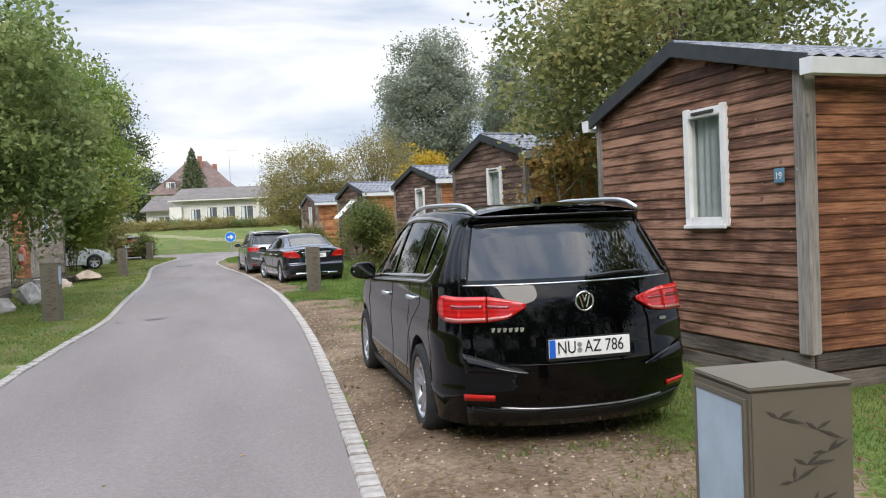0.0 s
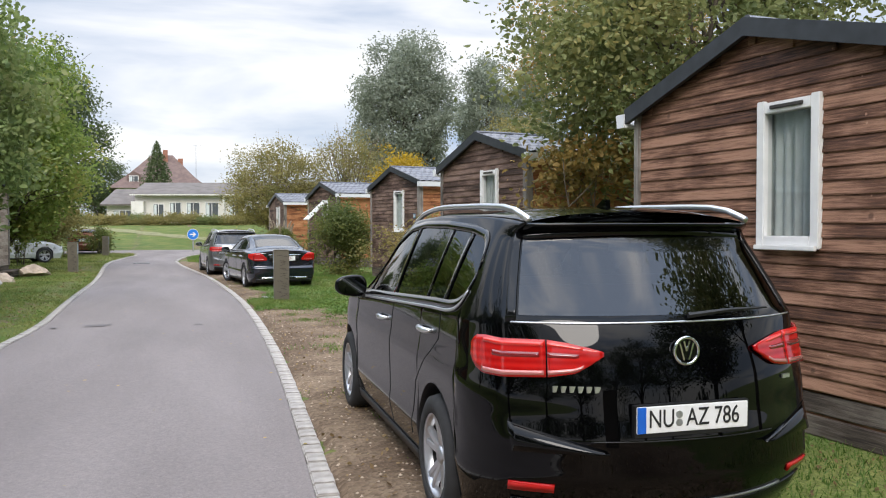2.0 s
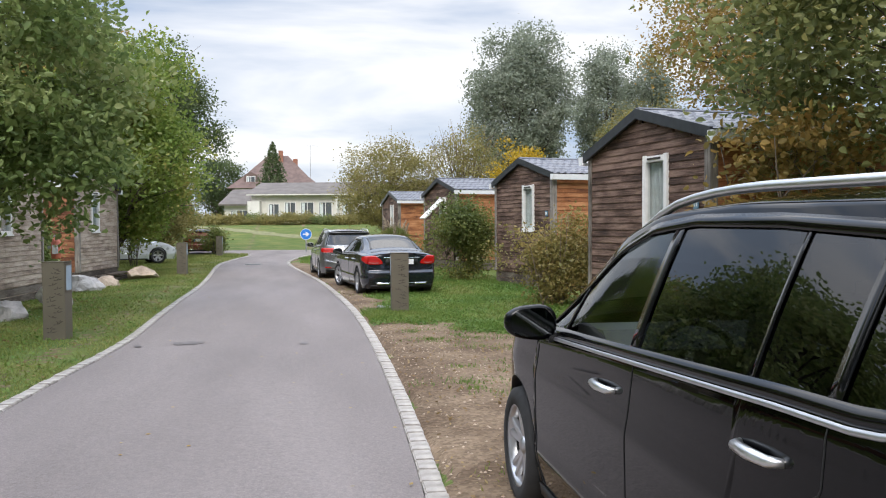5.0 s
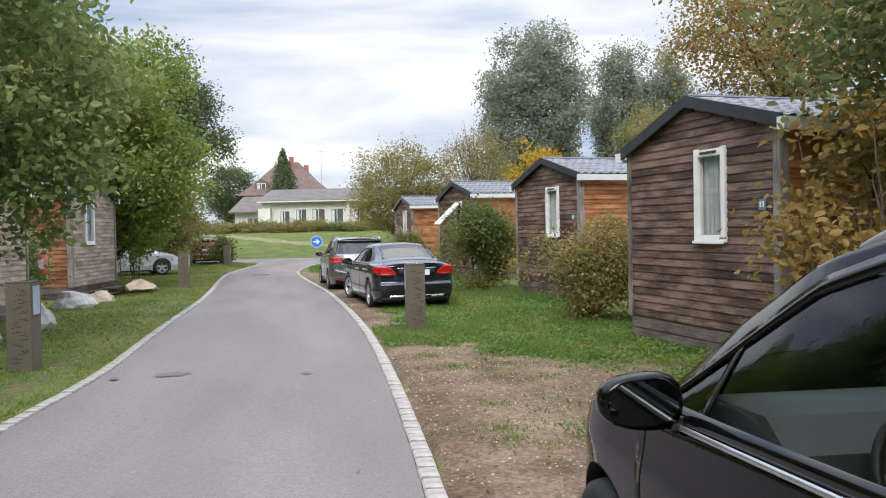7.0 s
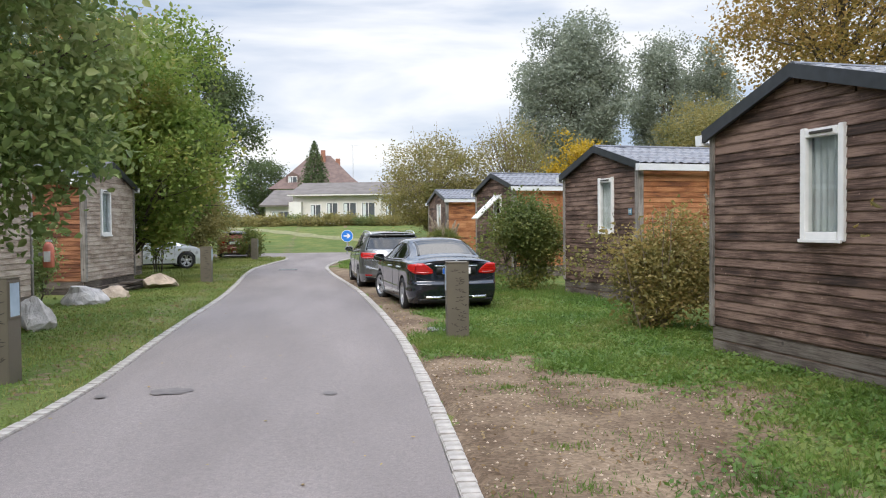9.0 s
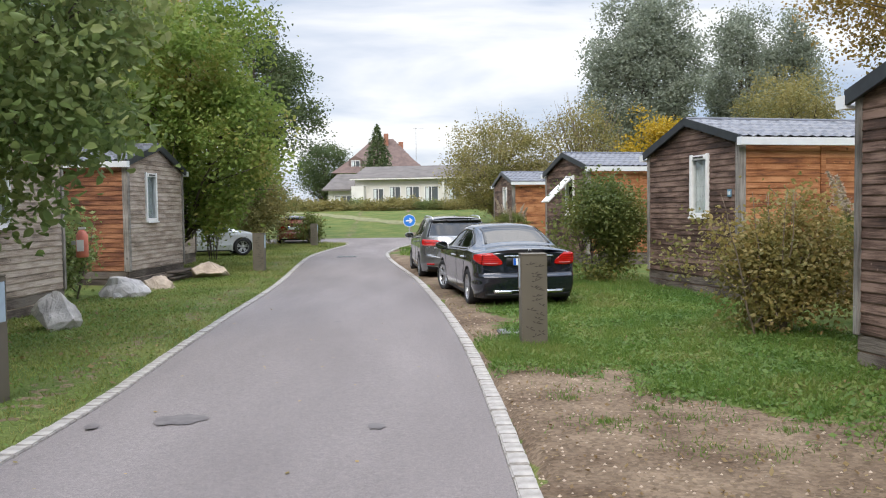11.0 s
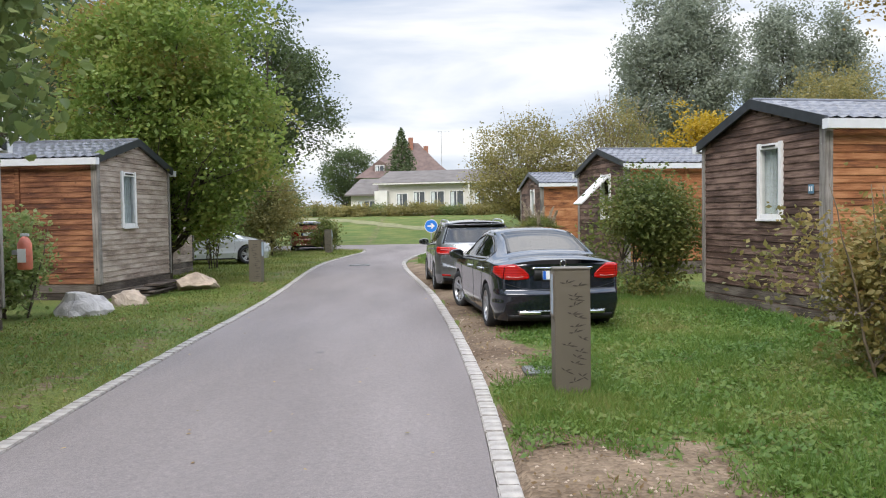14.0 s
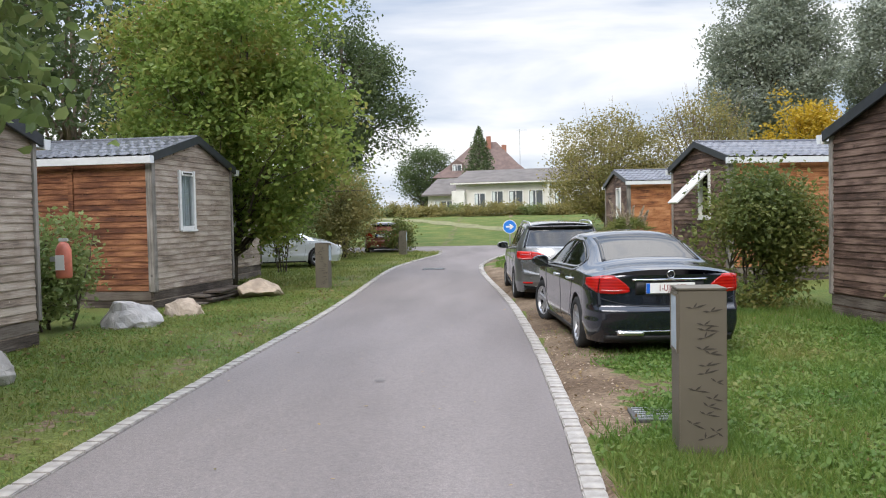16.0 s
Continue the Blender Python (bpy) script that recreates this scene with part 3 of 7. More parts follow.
    for sg, yw, eave in ((-1, y0, ze), (1, y1, zl)):
        sl = (za - eave) / abs(yw - yc)
        ye = yw + sg * oe
        n_u, n_v = 96, 30
        v, f = [], []
        run = abs(ye - yc)
        for i in range(n_u + 1):
            xx = s * (-ov + (length + 2 * ov) * i / n_u)
            for j in range(n_v + 1):
                d = run * j / n_v
                step = (d / 0.30) % 1.0
                wave = 0.016 * math.sin(xx / 0.185 * math.tau + 0.0)
                zz = za + 0.075 - sl * d + wave + 0.030 * step
                v.append((xx, yc + sg * d, zz))
        for i in range(n_u):
            for j in range(n_v):
                q = i * (n_v + 1) + j
                f.append((q, q + 1, q + n_v + 2, q + n_v + 1))
        me = mesh_of("roof_tiles", v, f, M_ROOFTILE, False)
        child("roof_tiles", me, th, "grey metal tile roof sheet")
        ln = math.hypot(ye - yc, sl * run)
        for gx in (-ov, length + ov - 0.03):
            out = [(yc, za + 0.10), (ye, za + 0.10 - sl * run), (ye, za - 0.035 - sl * run), (yc, za - 0.035)]
            part("verge_board", prism_bm(out, "x", s * (gx - 0.012), s * (gx + 0.03)), M_ANTHRACITE, th, "dark grey metal verge")
        soff = [(yc, za + 0.06), (ye, za + 0.06 - sl * run), (ye, za + 0.02 - sl * run), (yc, za + 0.005)]
        part("roof_deck", prism_bm(soff, "x", s * (-ov + 0.05), s * (length + ov - 0.05)), M_INNER, th)
        zg = za - sl * run
        out = [(ye - sg * 0.02, zg - 0.06), (ye + sg * 0.085, zg - 0.06), (ye + sg * 0.10, zg + 0.055), (ye + sg * 0.09, zg + 0.055), (ye + sg * 0.075, zg - 0.04), (ye - sg * 0.02, zg - 0.03)]
        part("gutter", prism_bm(out, "x", s * (-ov - 0.02), s * (length + ov)), M_WHITEMETAL, th, "white gutter")
        cap = [(ye - sg * 0.02, zg - 0.062), (ye + sg * 0.087, zg - 0.062), (ye + sg * 0.103, zg + 0.058), (ye - sg * 0.02, zg + 0.058)]
        part("gutter_end", prism_bm(cap, "x", s * (-ov - 0.03), s * (-ov - 0.018)), M_WHITEMETAL, th)
    bm = tube_bm([(s * (-ov + 0.02), yc, za + 0.075), (s * (length + ov), yc, za + 0.075)], [0.045, 0.045], 10)
    part("ridge_cap", bm, M_ROOFTILE, th)
    # window
    fo, fi, fw = -0.052, 0.03, 0.058
    win = None
    bm = bmesh.new()
    for a, b, c, d in ((wy0 - 0.018, wy0 + fw, wz0 - 0.015, wz1 + 0.015), (wy1 - fw, wy1 + 0.018, wz0 - 0.015, wz1 + 0.015), (wy0 + fw, wy1 - fw, wz0, wz0 + fw + 0.012), (wy0 + fw, wy1 - fw, wz1 - fw - 0.02, wz1)):
        box_bm(min(s * fo, s * fi), max(s * fo, s * fi), a, b, c, d, 0.006, bm)
    win = part("window_frame", bm, M_WHITE, th, "white window frame")
    bm = box_bm(min(s * (fo - 0.03), s * fo), max(s * (fo - 0.03), s * fo), wy0 - 0.01, wy1 + 0.01, wz0 - 0.028, wz0 + 0.005, 0.004)
    part("window_sill", bm, M_WHITE, win)
    part("vent", box_bm(min(s * (fo - 0.014), s * (fo + 0.004)), max(s * (fo - 0.014), s * (fo + 0.004)), wy0 + 0.12, wy1 - 0.12, wz1 - 0.05, wz1 - 0.025, 0.003), M_INNER, win, "dark vent slot")
    if open_sash:
        # top-hung sash, pushed out from below
        sash = part("sash", box_bm(-0.02, 0.02, wy0 + 0.03, wy1 - 0.03, -(wz1 - wz0 - 0.1), 0.0, 0.006), M_WHITE, win, "opened white sash")
        sash.matrix_basis = pose(s * (fo - 0.01), 0, wz1 - 0.05, 0, s * 47, 0)
    else:
        ring = [(-s * 0.012, wy0 + fw, wz0 + fw), (-s * 0.012, wy0 + fw, wz1 - fw), (-s * 0.012, wy1 - fw, wz1 - fw), (-s * 0.012, wy1 - fw, wz0 + fw)]
        pane = child("pane", mesh_of("pane", ring if s < 0 else ring[::-1], [(3, 2, 1, 0)], M_WINGLASS), win)
        pane.visible_shadow = False
    if curtain:
        v, f = [], []
        for i in range(33):
            yy = wy0 + 0.02 + (wy1 - wy0 - 0.04) * i / 32 * (1.0 if not open_sash else 0.4)
            off = 0.045 + 0.018 * math.sin(i * 1.1) + 0.006 * math.sin(i * 2.7)
            v += [(s * off, yy, wz0 - 0.05), (s * off, yy, wz1 + 0.05)]
        for i in range(32):
            f.append((2 * i, 2 * i + 2, 2 * i + 3, 2 * i + 1))
        child("curtain", mesh_of("curtain", v, f, M_CURTAIN, True), win, "pale net curtain")
    if number:
        pl = part("number_plate", box_bm(min(-s * 0.03, -s * 0.042), max(-s * 0.03, -s * 0.042), -0.945, -0.835, 1.61, 1.725, 0.004), M_HOUSENO, th, "blue house number plate")
        if number == "bar":
            for dx in (-0.025, 0.02):
                part("digit_bar", box_bm(min(-s * 0.0425, -s * 0.046), max(-s * 0.0425, -s * 0.046), -0.89 + dx - 0.01, -0.89 + dx + 0.012, 1.64, 1.70), M_WHITE, pl)
    if number and number != "bar":
        cu = bpy.data.curves.new("digits", "FONT")
        cu.body, cu.size, cu.align_x, cu.extrude = number, 0.078, "CENTER", 0.001
        tmp = new("digits", cu)
        me = bpy.data.meshes.new_from_object(tmp)
        bpy.data.objects.remove(tmp)
        me.materials.clear()
        me.materials.append(M_WHITE)
        child("digits", me, pl, "white digits", m=pose(-0.045, -0.89, 1.64, 90, 0, -90))
    return th


cabin("cabin", 3.9, 6.03, 4, 1, "dark brown timber cabin with a house number beside a black car", flank="red", number="19")
cabin("cabin", 4.65, 13.66, 7, 1, "dark brown timber cabin with a white gutter and number plate", gable="dusk", number="bar")
cabin("cabin", 5.37, 21.8, 10, 1, "dark brown timber cabin with orange-brown flank between two shrubs", gable="dusk", number="bar")
cabin("cabin", 4.98, 30.12, 10, 1, "brown timber cabin with an opened white window sash", gable="dusk", open_sash=True)
cabin("cabin", 4.73, 41.1, 7, 1, "small brown timber cabin at the end of the row", gable="dusk")
cabin("cabin", -4.86, 26.36, -7, -1, "grey weathered timber cabin with red-brown flank beside pale rocks", gable="grey", flank="red")
cabin("cabin", -5.0, 19.75, -5, -1, "grey weathered timber cabin with an extinguisher box at its corner", gable="grey", flank="red")
cabin("cabin", -5.65, 31.35, -4, -1, "grey timber cabin half hidden behind a maple", gable="grey", flank="red", length=5)

# ================= bollard lights, rocks, sign, covers =================


def bollard(x, y, turn, h=0.95, w=0.27, d=0.25, s=1, label="", panel=True, ph=0.31):
    """A square steel bollard light: twig shapes cut into the face that looks back, a pale diffuser towards the lane."""
    th = empty("bollard_light", pose(x, y, 0, 0, 0, turn))
    tagged(th, label or "square brown-grey steel bollard light with twig cut-outs", "bollard", "bollard lights along the lane")
    bm = box_bm(-w / 2, w / 2, -d / 2, d / 2, -0.05, h - 0.012, 0.006)
    part("body", bm, M_BOLLARD, th)
    part("top_plate", box_bm(-w / 2 - 0.004, w / 2 + 0.004, -d / 2 - 0.004, d / 2 + 0.004, h - 0.012, h, 0.004), M_BOLLARD, th)
    if panel:
        xx = -s * w / 2
        part("diffuser", box_bm(min(xx, xx - s * 0.006), max(xx, xx - s * 0.006), -d / 2 + 0.03, d / 2 - 0.03, h - 0.05 - ph, h - 0.05, 0.002), M_DIFFUSER, th, "pale diffuser panel")
        bm = bmesh.new()
        for a, b, c, e in ((-d / 2 + 0.018, d / 2 - 0.018, h - 0.05, h - 0.035), (-d / 2 + 0.018, d / 2 - 0.018, h - 0.065 - ph, h - 0.05 - ph), (-d / 2 + 0.018, -d / 2 + 0.03, h - 0.05 - ph, h - 0.05), (d / 2 - 0.03, d / 2 - 0.018, h - 0.05 - ph, h - 0.05)):
            box_bm(min(xx, xx - s * 0.009), max(xx, xx - s * 0.009), a, b, c, e, 0, bm)
        part("diffuser_rim", bm, M_BOLLARD, th)
    g = random.Random(int(x * 100 + y * 10))
    for k in range(17):
        bm = bmesh.new()
        cx, cz = g.uniform(-0.075, 0.075), 0.1 + (h - 0.17) * (k + g.uniform(0, 0.8)) / 17
        a0 = g.uniform(-0.5, 0.7)
        for da, ln in ((0, 0.085), (0.75, 0.05), (2.7, 0.045)):
            a = a0 + da + g.uniform(-0.2, 0.2)
            ex, ez = cx + math.cos(a) * ln, cz + math.sin(a) * ln * 0.8
            ex = max(-w / 2 + 0.02, min(w / 2 - 0.02, ex))
            nx, nz = -math.sin(a) * 0.0055, math.cos(a) * 0.0055
            mx, mz = (cx + ex) / 2, (cz + ez) / 2
            prism_bm([(cx, cz), (mx - nx, mz - nz), (ex, ez), (mx + nx, mz + nz)], "y", -d / 2 - 0.0025, -d / 2 - 0.0005, bm)
        part("twig_cut_out", bm, M_BOLLCUT, th)
    return th


bollard(1.76, 17.0, -2, h=0.99, label="square brown-grey bollard light in the turf behind a saloon car")
bollard(1.20, 1.71, -6, label="square brown-grey bollard light with a pale diffuser, beside the gravel", w=0.31, d=0.33, ph=0.8)
bollard(-2.86, 14.78, -6, s=-1, h=1.0, label="square brown-grey bollard light under hanging leaves")
bollard(-3.0, 28.95, -4, s=-1, label="square brown-grey bollard light on the verge")
bollard(-3.02, 43.4, -4, s=-1, label="square brown-grey bollard light at the end of the verge")


def rock(x, y, sx, sy, sz, seed, material, label, turn=0):
    g = random.Random(seed)
    bm = bmesh.new()
    for _ in range(18):
        a, u = g.uniform(0, math.tau), g.uniform(-0.35, 1)
        r = math.sqrt(max(0, 1 - u * u)) * g.uniform(0.8, 1.1)
        bm.verts.new((math.cos(a) * r * sx, math.sin(a) * r * sy, u * sz * g.uniform(0.85, 1.1)))
    got = bmesh.ops.convex_hull(bm, input=bm.verts)
    bmesh.ops.delete(bm, geom=[v for v in bm.verts if not v.link_faces], context="VERTS")
    bmesh.ops.bevel(bm, geom=list(bm.edges), offset=0.006, segments=1, affect="EDGES")
    bmesh.ops.triangulate(bm, faces=bm.faces)
    bmesh.ops.subdivide_edges(bm, edges=bm.edges, cuts=3, use_grid_fill=True)
    for v in bm.verts:
        v.co += Vector((noise.noise(v.co * 7 + Vector((seed, 0, 0))), noise.noise(v.co * 7 + Vector((0, seed, 0))), noise.noise(v.co * 7))) * 0.03 + Vector((noise.noise(v.co * 19), noise.noise(v.co * 21), noise.noise(v.co * 17))) * 0.014
    bmesh.ops.recalc_face_normals(bm, faces=bm.faces)
    me = bpy.data.meshes.new("rock")
    bm.to_mesh(me)
    bm.free()
    me.materials.append(material)
    ob = new("rock", me)
    ob.matrix_basis = pose(x, y, 0.02, 0, 0, turn)
    tagged(ob, label, "rock", "rocks along the verge")


rock(-4.4, 23.1, 0.52, 0.34, 0.36, 3, M_ROCK, "large pale grey rock on the turf by a cabin")
rock(-4.2, 24.4, 0.36, 0.28, 0.27, 5, M_ROCKTAN, "tan rock on the turf by a cabin corner")
rock(-3.85, 27.2, 0.52, 0.34, 0.36, 8, M_ROCKTAN, "pointed tan rock on the turf", 20)
rock(-4.0, 19.0, 0.34, 0.3, 0.48, 11, M_ROCK, "pale pinkish rock before a grey cabin")
rock(-4.3, 17.4, 0.35, 0.3, 0.4, 14, M_ROCK, "pale rock under the hanging branches")


def step_and_boards():
    th = empty("board_stack", pose(-4.45, 26.9, 0, 0, 0, -6))
    tagged(th, "loose grey boards stacked against a cabin foot", "boards")
    for k, (px, py, ln, tilt) in enumerate(((-0.02, -0.2, 1.9, 0), (0.03, -0.1, 1.5, 3), (0.0, -0.3, 1.2, -4), (0.05, 0.0, 1.3, 6))):
        bm = box_bm(-0.16, 0.16, -ln / 2, ln / 2, 0.02 + k * 0.055, 0.055 + k * 0.055, 0.006)
        bmesh.ops.transform(bm, matrix=pose(px, py, 0, 0, 0, tilt), verts=bm.verts)
        part("board", bm, M_SKIRTWOOD, th)


step_and_boards()


def road_sign(x, y, z):
    th = empty("road_sign", pose(x, y, 0))
    tagged(th, "round blue road sign with a white arrow on a post", "sign")
    part("pole", tube_bm([(0, 0.03, 0), (0, 0.03, z + 0.25)], [0.03, 0.03], 10), M_STEEL, th)
    ring = [(0.31 * math.cos(a), z + 0.31 * math.sin(a)) for a in np.linspace(0, math.tau, 40, endpoint=False)]
    disc = part("disc", prism_bm(ring, "y", -0.015, 0.0), M_WHITE, th, "white rim")
    ring = [(0.285 * math.cos(a), z + 0.285 * math.sin(a)) for a in np.linspace(0, math.tau, 40, endpoint=False)]
    part("face", prism_bm(ring, "y", -0.02, -0.016), M_SIGNBLUE, disc, "blue face")
    arrow = [(-0.17, z - 0.035), (0.03, z - 0.035), (-0.03, z - 0.12), (0.05, z - 0.12), (0.18, z), (0.05, z + 0.12), (-0.03, z + 0.12), (0.03, z + 0.035), (-0.17, z + 0.035)]
    part("arrow", prism_bm(arrow, "y", -0.025, -0.021), M_WHITE, disc, "white arrow")


road_sign(1.08, 50.0, 0.95)


def patch(name, x, y, rx, ry, z, material, label, seed, kind="", cat=""):
    g = random.Random(seed)
    ph = [g.uniform(0, 6) for _ in range(4)]
    pts = []
    for a in np.linspace(0, math.tau, 48, endpoint=False):
        r = 1 + 0.18 * math.sin(2 * a + ph[0]) + 0.10 * math.sin(5 * a + ph[1]) + 0.06 * math.sin(9 * a + ph[2])
        pts.append((x + rx * r * math.cos(a), y + ry * r * math.sin(a)))
    me = mesh_of(name, [(p[0], p[1], z) for p in pts] + [(x, y, z)], [(i, (i + 1) % 48, 48) for i in range(48)], material)
    tagged(new(name, me), label, cat, kind="structure")


patch("stain", -1.22, 14.12, 0.155, 0.17, 0.0165, M_STAIN, "dark damp stain on the asphalt", 4, cat="stain")
patch("stain", -1.78, 14.0, 0.05, 0.07, 0.0165, M_STAIN, "small dark spot on the asphalt", 5, cat="stain")
patch("stain", 0.16, 13.8, 0.05, 0.09, 0.0165, M_STAIN, "small dark spot on the asphalt", 7, cat="stain")
patch("stain", -0.45, 19.2, 0.04, 0.07, 0.0165, M_STAIN, "small dark spot on the asphalt", 8, cat="stain")


def cover(x, y, w, d, z, label):
    th = empty("drain_cover", pose(x, y, z))
    tagged(th, label, "drain cover")
    part("frame", box_bm(-w / 2, w / 2, -d / 2, d / 2, -0.03, 0.004, 0.003), M_MANHOLE, th)
    for k in range(6):
        yy = -d / 2 + d * (k + 0.5) / 6
        part("bar", box_bm(-w / 2 + 0.03, w / 2 - 0.03, yy - 0.012, yy + 0.012, 0.004, 0.012, 0.002), M_STEEL, th)


cover(1.66, 17.85, 0.34, 0.38, 0.035, "grey square drain cover in the gravel by a bollard")
cover(-1.2, 34.9, 0.62, 0.5, 0.012, "dark iron drain cover in the asphalt")


def extinguisher():
    th = empty("fire_extinguisher", pose(-4.62, 21.75, 0.78))
    tagged(th, "red fire extinguisher under a faded cover, hung at a cabin corner", "extinguisher")
    part("cover", tube_bm([(0, 0, 0), (0, 0, 0.02), (0, 0, 0.34), (0, 0, 0.41), (0, 0, 0.44)], [0.08, 0.095, 0.09, 0.06, 0.03], 16), M_RED, th, "faded red cover", True)
    part("label", box_bm(-0.05, 0.06, -0.108, -0.10, 0.1, 0.28, 0.002), M_WHITE, th, "white label")
    part("bracket", box_bm(-0.16, -0.06, -0.03, 0.03, 0.2, 0.26, 0.004), M_STEEL, th)
    part("handle", box_bm(-0.05, 0.06, -0.02, 0.02, 0.44, 0.48, 0.006), M_CURTAIN, th)


extinguisher()

# ================= houses beyond the cross road =================


def far_window(th, x0, x1, y, z0, z1, bars=2):
    w = part("window", box_bm(x0, x1, y - 0.04, y + 0.02, z0, z1), M_FARGLASS, th)
    bm = bmesh.new()
    t = 0.07
    for a, b, c, d in ((x0 - t, x0, z0 - t, z1 + t), (x1, x1 + t, z0 - t, z1 + t), (x0, x1, z0 - t, z0), (x0, x1, z1, z1 + t)):
        box_bm(a, b, y - 0.09, y + 0.02, c, d, 0, bm)
    for k in range(1, bars):
        xx = x0 + (x1 - x0) * k / bars
        box_bm(xx - 0.03, xx + 0.03, y - 0.07, y, z0, z1, 0, bm)
    part("frame", bm, M_WHITE, w)
    part("curtain", box_bm(x0 + 0.05, x0 + (x1 - x0) * 0.3, y - 0.055, y - 0.045, z0 + 0.05, z1 - 0.05), M_CURTAIN, w)


def bungalow():
    th = empty("bungalow", pose(0.3, 87, 0.9, 0, 0, -15))
    tagged(th, "long cream-rendered bungalow with a low grey roof above a hedge", "house")
    part("wall", box_bm(-3.7, 16, 0, 9, -0.6, 3.55), M_RENDER, th)
    part("wing_wall", box_bm(-6.6, -3.7, 0.6, 8, -0.6, 2.55), M_RENDER, th)
    part("porch_wall", box_bm(-3.9, -2.7, -0.6, 0, -0.6, 2.9), M_RENDER, th)
    part("roof", prism_bm([(-0.7, 3.45), (4.5, 4.75), (9.7, 3.45), (9.7, 3.6), (4.5, 4.95), (-0.7, 3.62)], "x", -4.0, 16.5), M_HOUSEROOF, th)
    part("wing_roof", prism_bm([(-0.1, 2.5), (4.5, 4.1), (8.5, 2.5), (8.5, 2.65), (4.5, 4.28), (-0.1, 2.65)], "x", -7.0, -3.9), M_HOUSEROOF, th)
    part("eave_board", box_bm(-4.0, 16.5, -0.72, -0.68, 3.46, 3.58), M_RENDER, th)
    for a, b in ((-0.3, 0.7), (1.3, 2.5), (3.1, 4.3), (7.2, 8.4), (9.0, 10.4), (11.5, 12.7)):
        far_window(th, a, b, 0, 1.15, 2.75)
    far_window(th, -1.9, -0.95, 0, 0.2, 2.6, 2)
    far_window(th, 5.4, 6.4, 0, 0.1, 2.7, 2)
    far_window(th, -5.9, -4.2, 0.6, 1.2, 2.0, 3)
    part("post", box_bm(4.85, 5.02, -0.6, -0.4, 0, 3.4), M_RENDER, th)


def villa():
    th = empty("house", pose(0.2, 105, 1.7))
    tagged(th, "old white house with a brown hipped roof and two brick chimneys", "house")
    part("wall", box_bm(-6.0, 3.4, 0, 9, -1, 4.35), M_RENDER, th)
    bm = bmesh.new()
    lo = [bm.verts.new(p) for p in ((-6.9, -0.9, 4.1), (4.3, -0.9, 4.1), (4.3, 9.9, 4.1), (-6.9, 9.9, 4.1))]
    mid = [bm.verts.new(p) for p in ((-5.0, 0.9, 5.6), (2.6, 0.9, 5.6), (2.6, 8.1, 5.6), (-5.0, 8.1, 5.6))]
    hi = [bm.verts.new(p) for p in ((-2.2, 4.3, 8.35), (0.2, 4.3, 8.35), (0.2, 4.7, 8.35), (-2.2, 4.7, 8.35))]
    bm.faces.new(lo[::-1])
    for a, b in ((lo, mid), (mid, hi)):
        for k in range(4):
            bm.faces.new((a[k], a[(k + 1) % 4], b[(k + 1) % 4], b[k]))
    bm.faces.new(hi)
    roof = part("roof", bm, M_OLDROOF, th)
    for cx, top in ((-0.65, 8.9), (1.1, 7.9)):
        part("chimney", box_bm(cx - 0.28, cx + 0.28, 3.2, 3.9, 5.5, top, 0.02), M_CHIMNEY, roof, "brick chimney")
    part("dormer", prism_bm([(-4.9, 4.6), (-3.4, 4.6), (-3.4, 5.7), (-4.15, 6.1), (-4.9, 5.7)], "y", 0.1, 2.4), M_OLDROOF, roof)
    far_window(th, -4.6, -3.7, 0.1, 4.8, 5.5)
    far_window(th, -5.2, -4.2, 0, 2.2, 3.5)
    far_window(th, -2.9, -1.9, 0, 2.2, 3.5)
    mast = part("aerial", tube_bm([(2.9, 3, 4.5), (2.9, 3, 9.6)], [0.035, 0.025], 6), M_STEEL, th, "thin television aerial")
    bm = tube_bm([(2.5, 3, 9.5), (3.9, 3, 9.5)], [0.02, 0.02], 5)
    for k in range(5):
        tube_bm([(2.6 + 0.28 * k, 2.7, 9.5), (2.6 + 0.28 * k, 3.3, 9.5)], [0.015, 0.015], 5, bm)
    part("crossbar", bm, M_STEEL, mast)


bungalow()
villa()


def dry_path():
    """A strip of dry grass that climbs the bank."""
    line = smooth_line([(-16, 79), (-6.5, 73.5), (0.2, 66), (6, 61.5), (16, 58)], 0.8)
    v, f = [], []
    for i, p in enumerate(line):
        q = line[min(i + 1, len(line) - 1)] - line[max(i - 1, 0)]
        nrm = np.array([-q[1], q[0]]) / np.linalg.norm(q)
        for k in (-1, 0, 1):
            w = p + nrm * k * (0.8 + 0.2 * math.sin(i * 1.7 + k))
            v.append((w[0], w[1], float(bank(w[0], w[1])) + 0.06 - 0.02 * abs(k)))
    for i in range(len(line) - 1):
        for k in range(2):
            f.append((i * 3 + k, i * 3 + k + 1, i * 3 + k + 4, i * 3 + k + 3))
    tagged(new("path", mesh_of("path", v, f, M_STRAW, True)), "strip of dry straw-coloured grass climbing the bank", "path", kind="structure")


dry_path()

# ================= trees, shrubs, grass =================


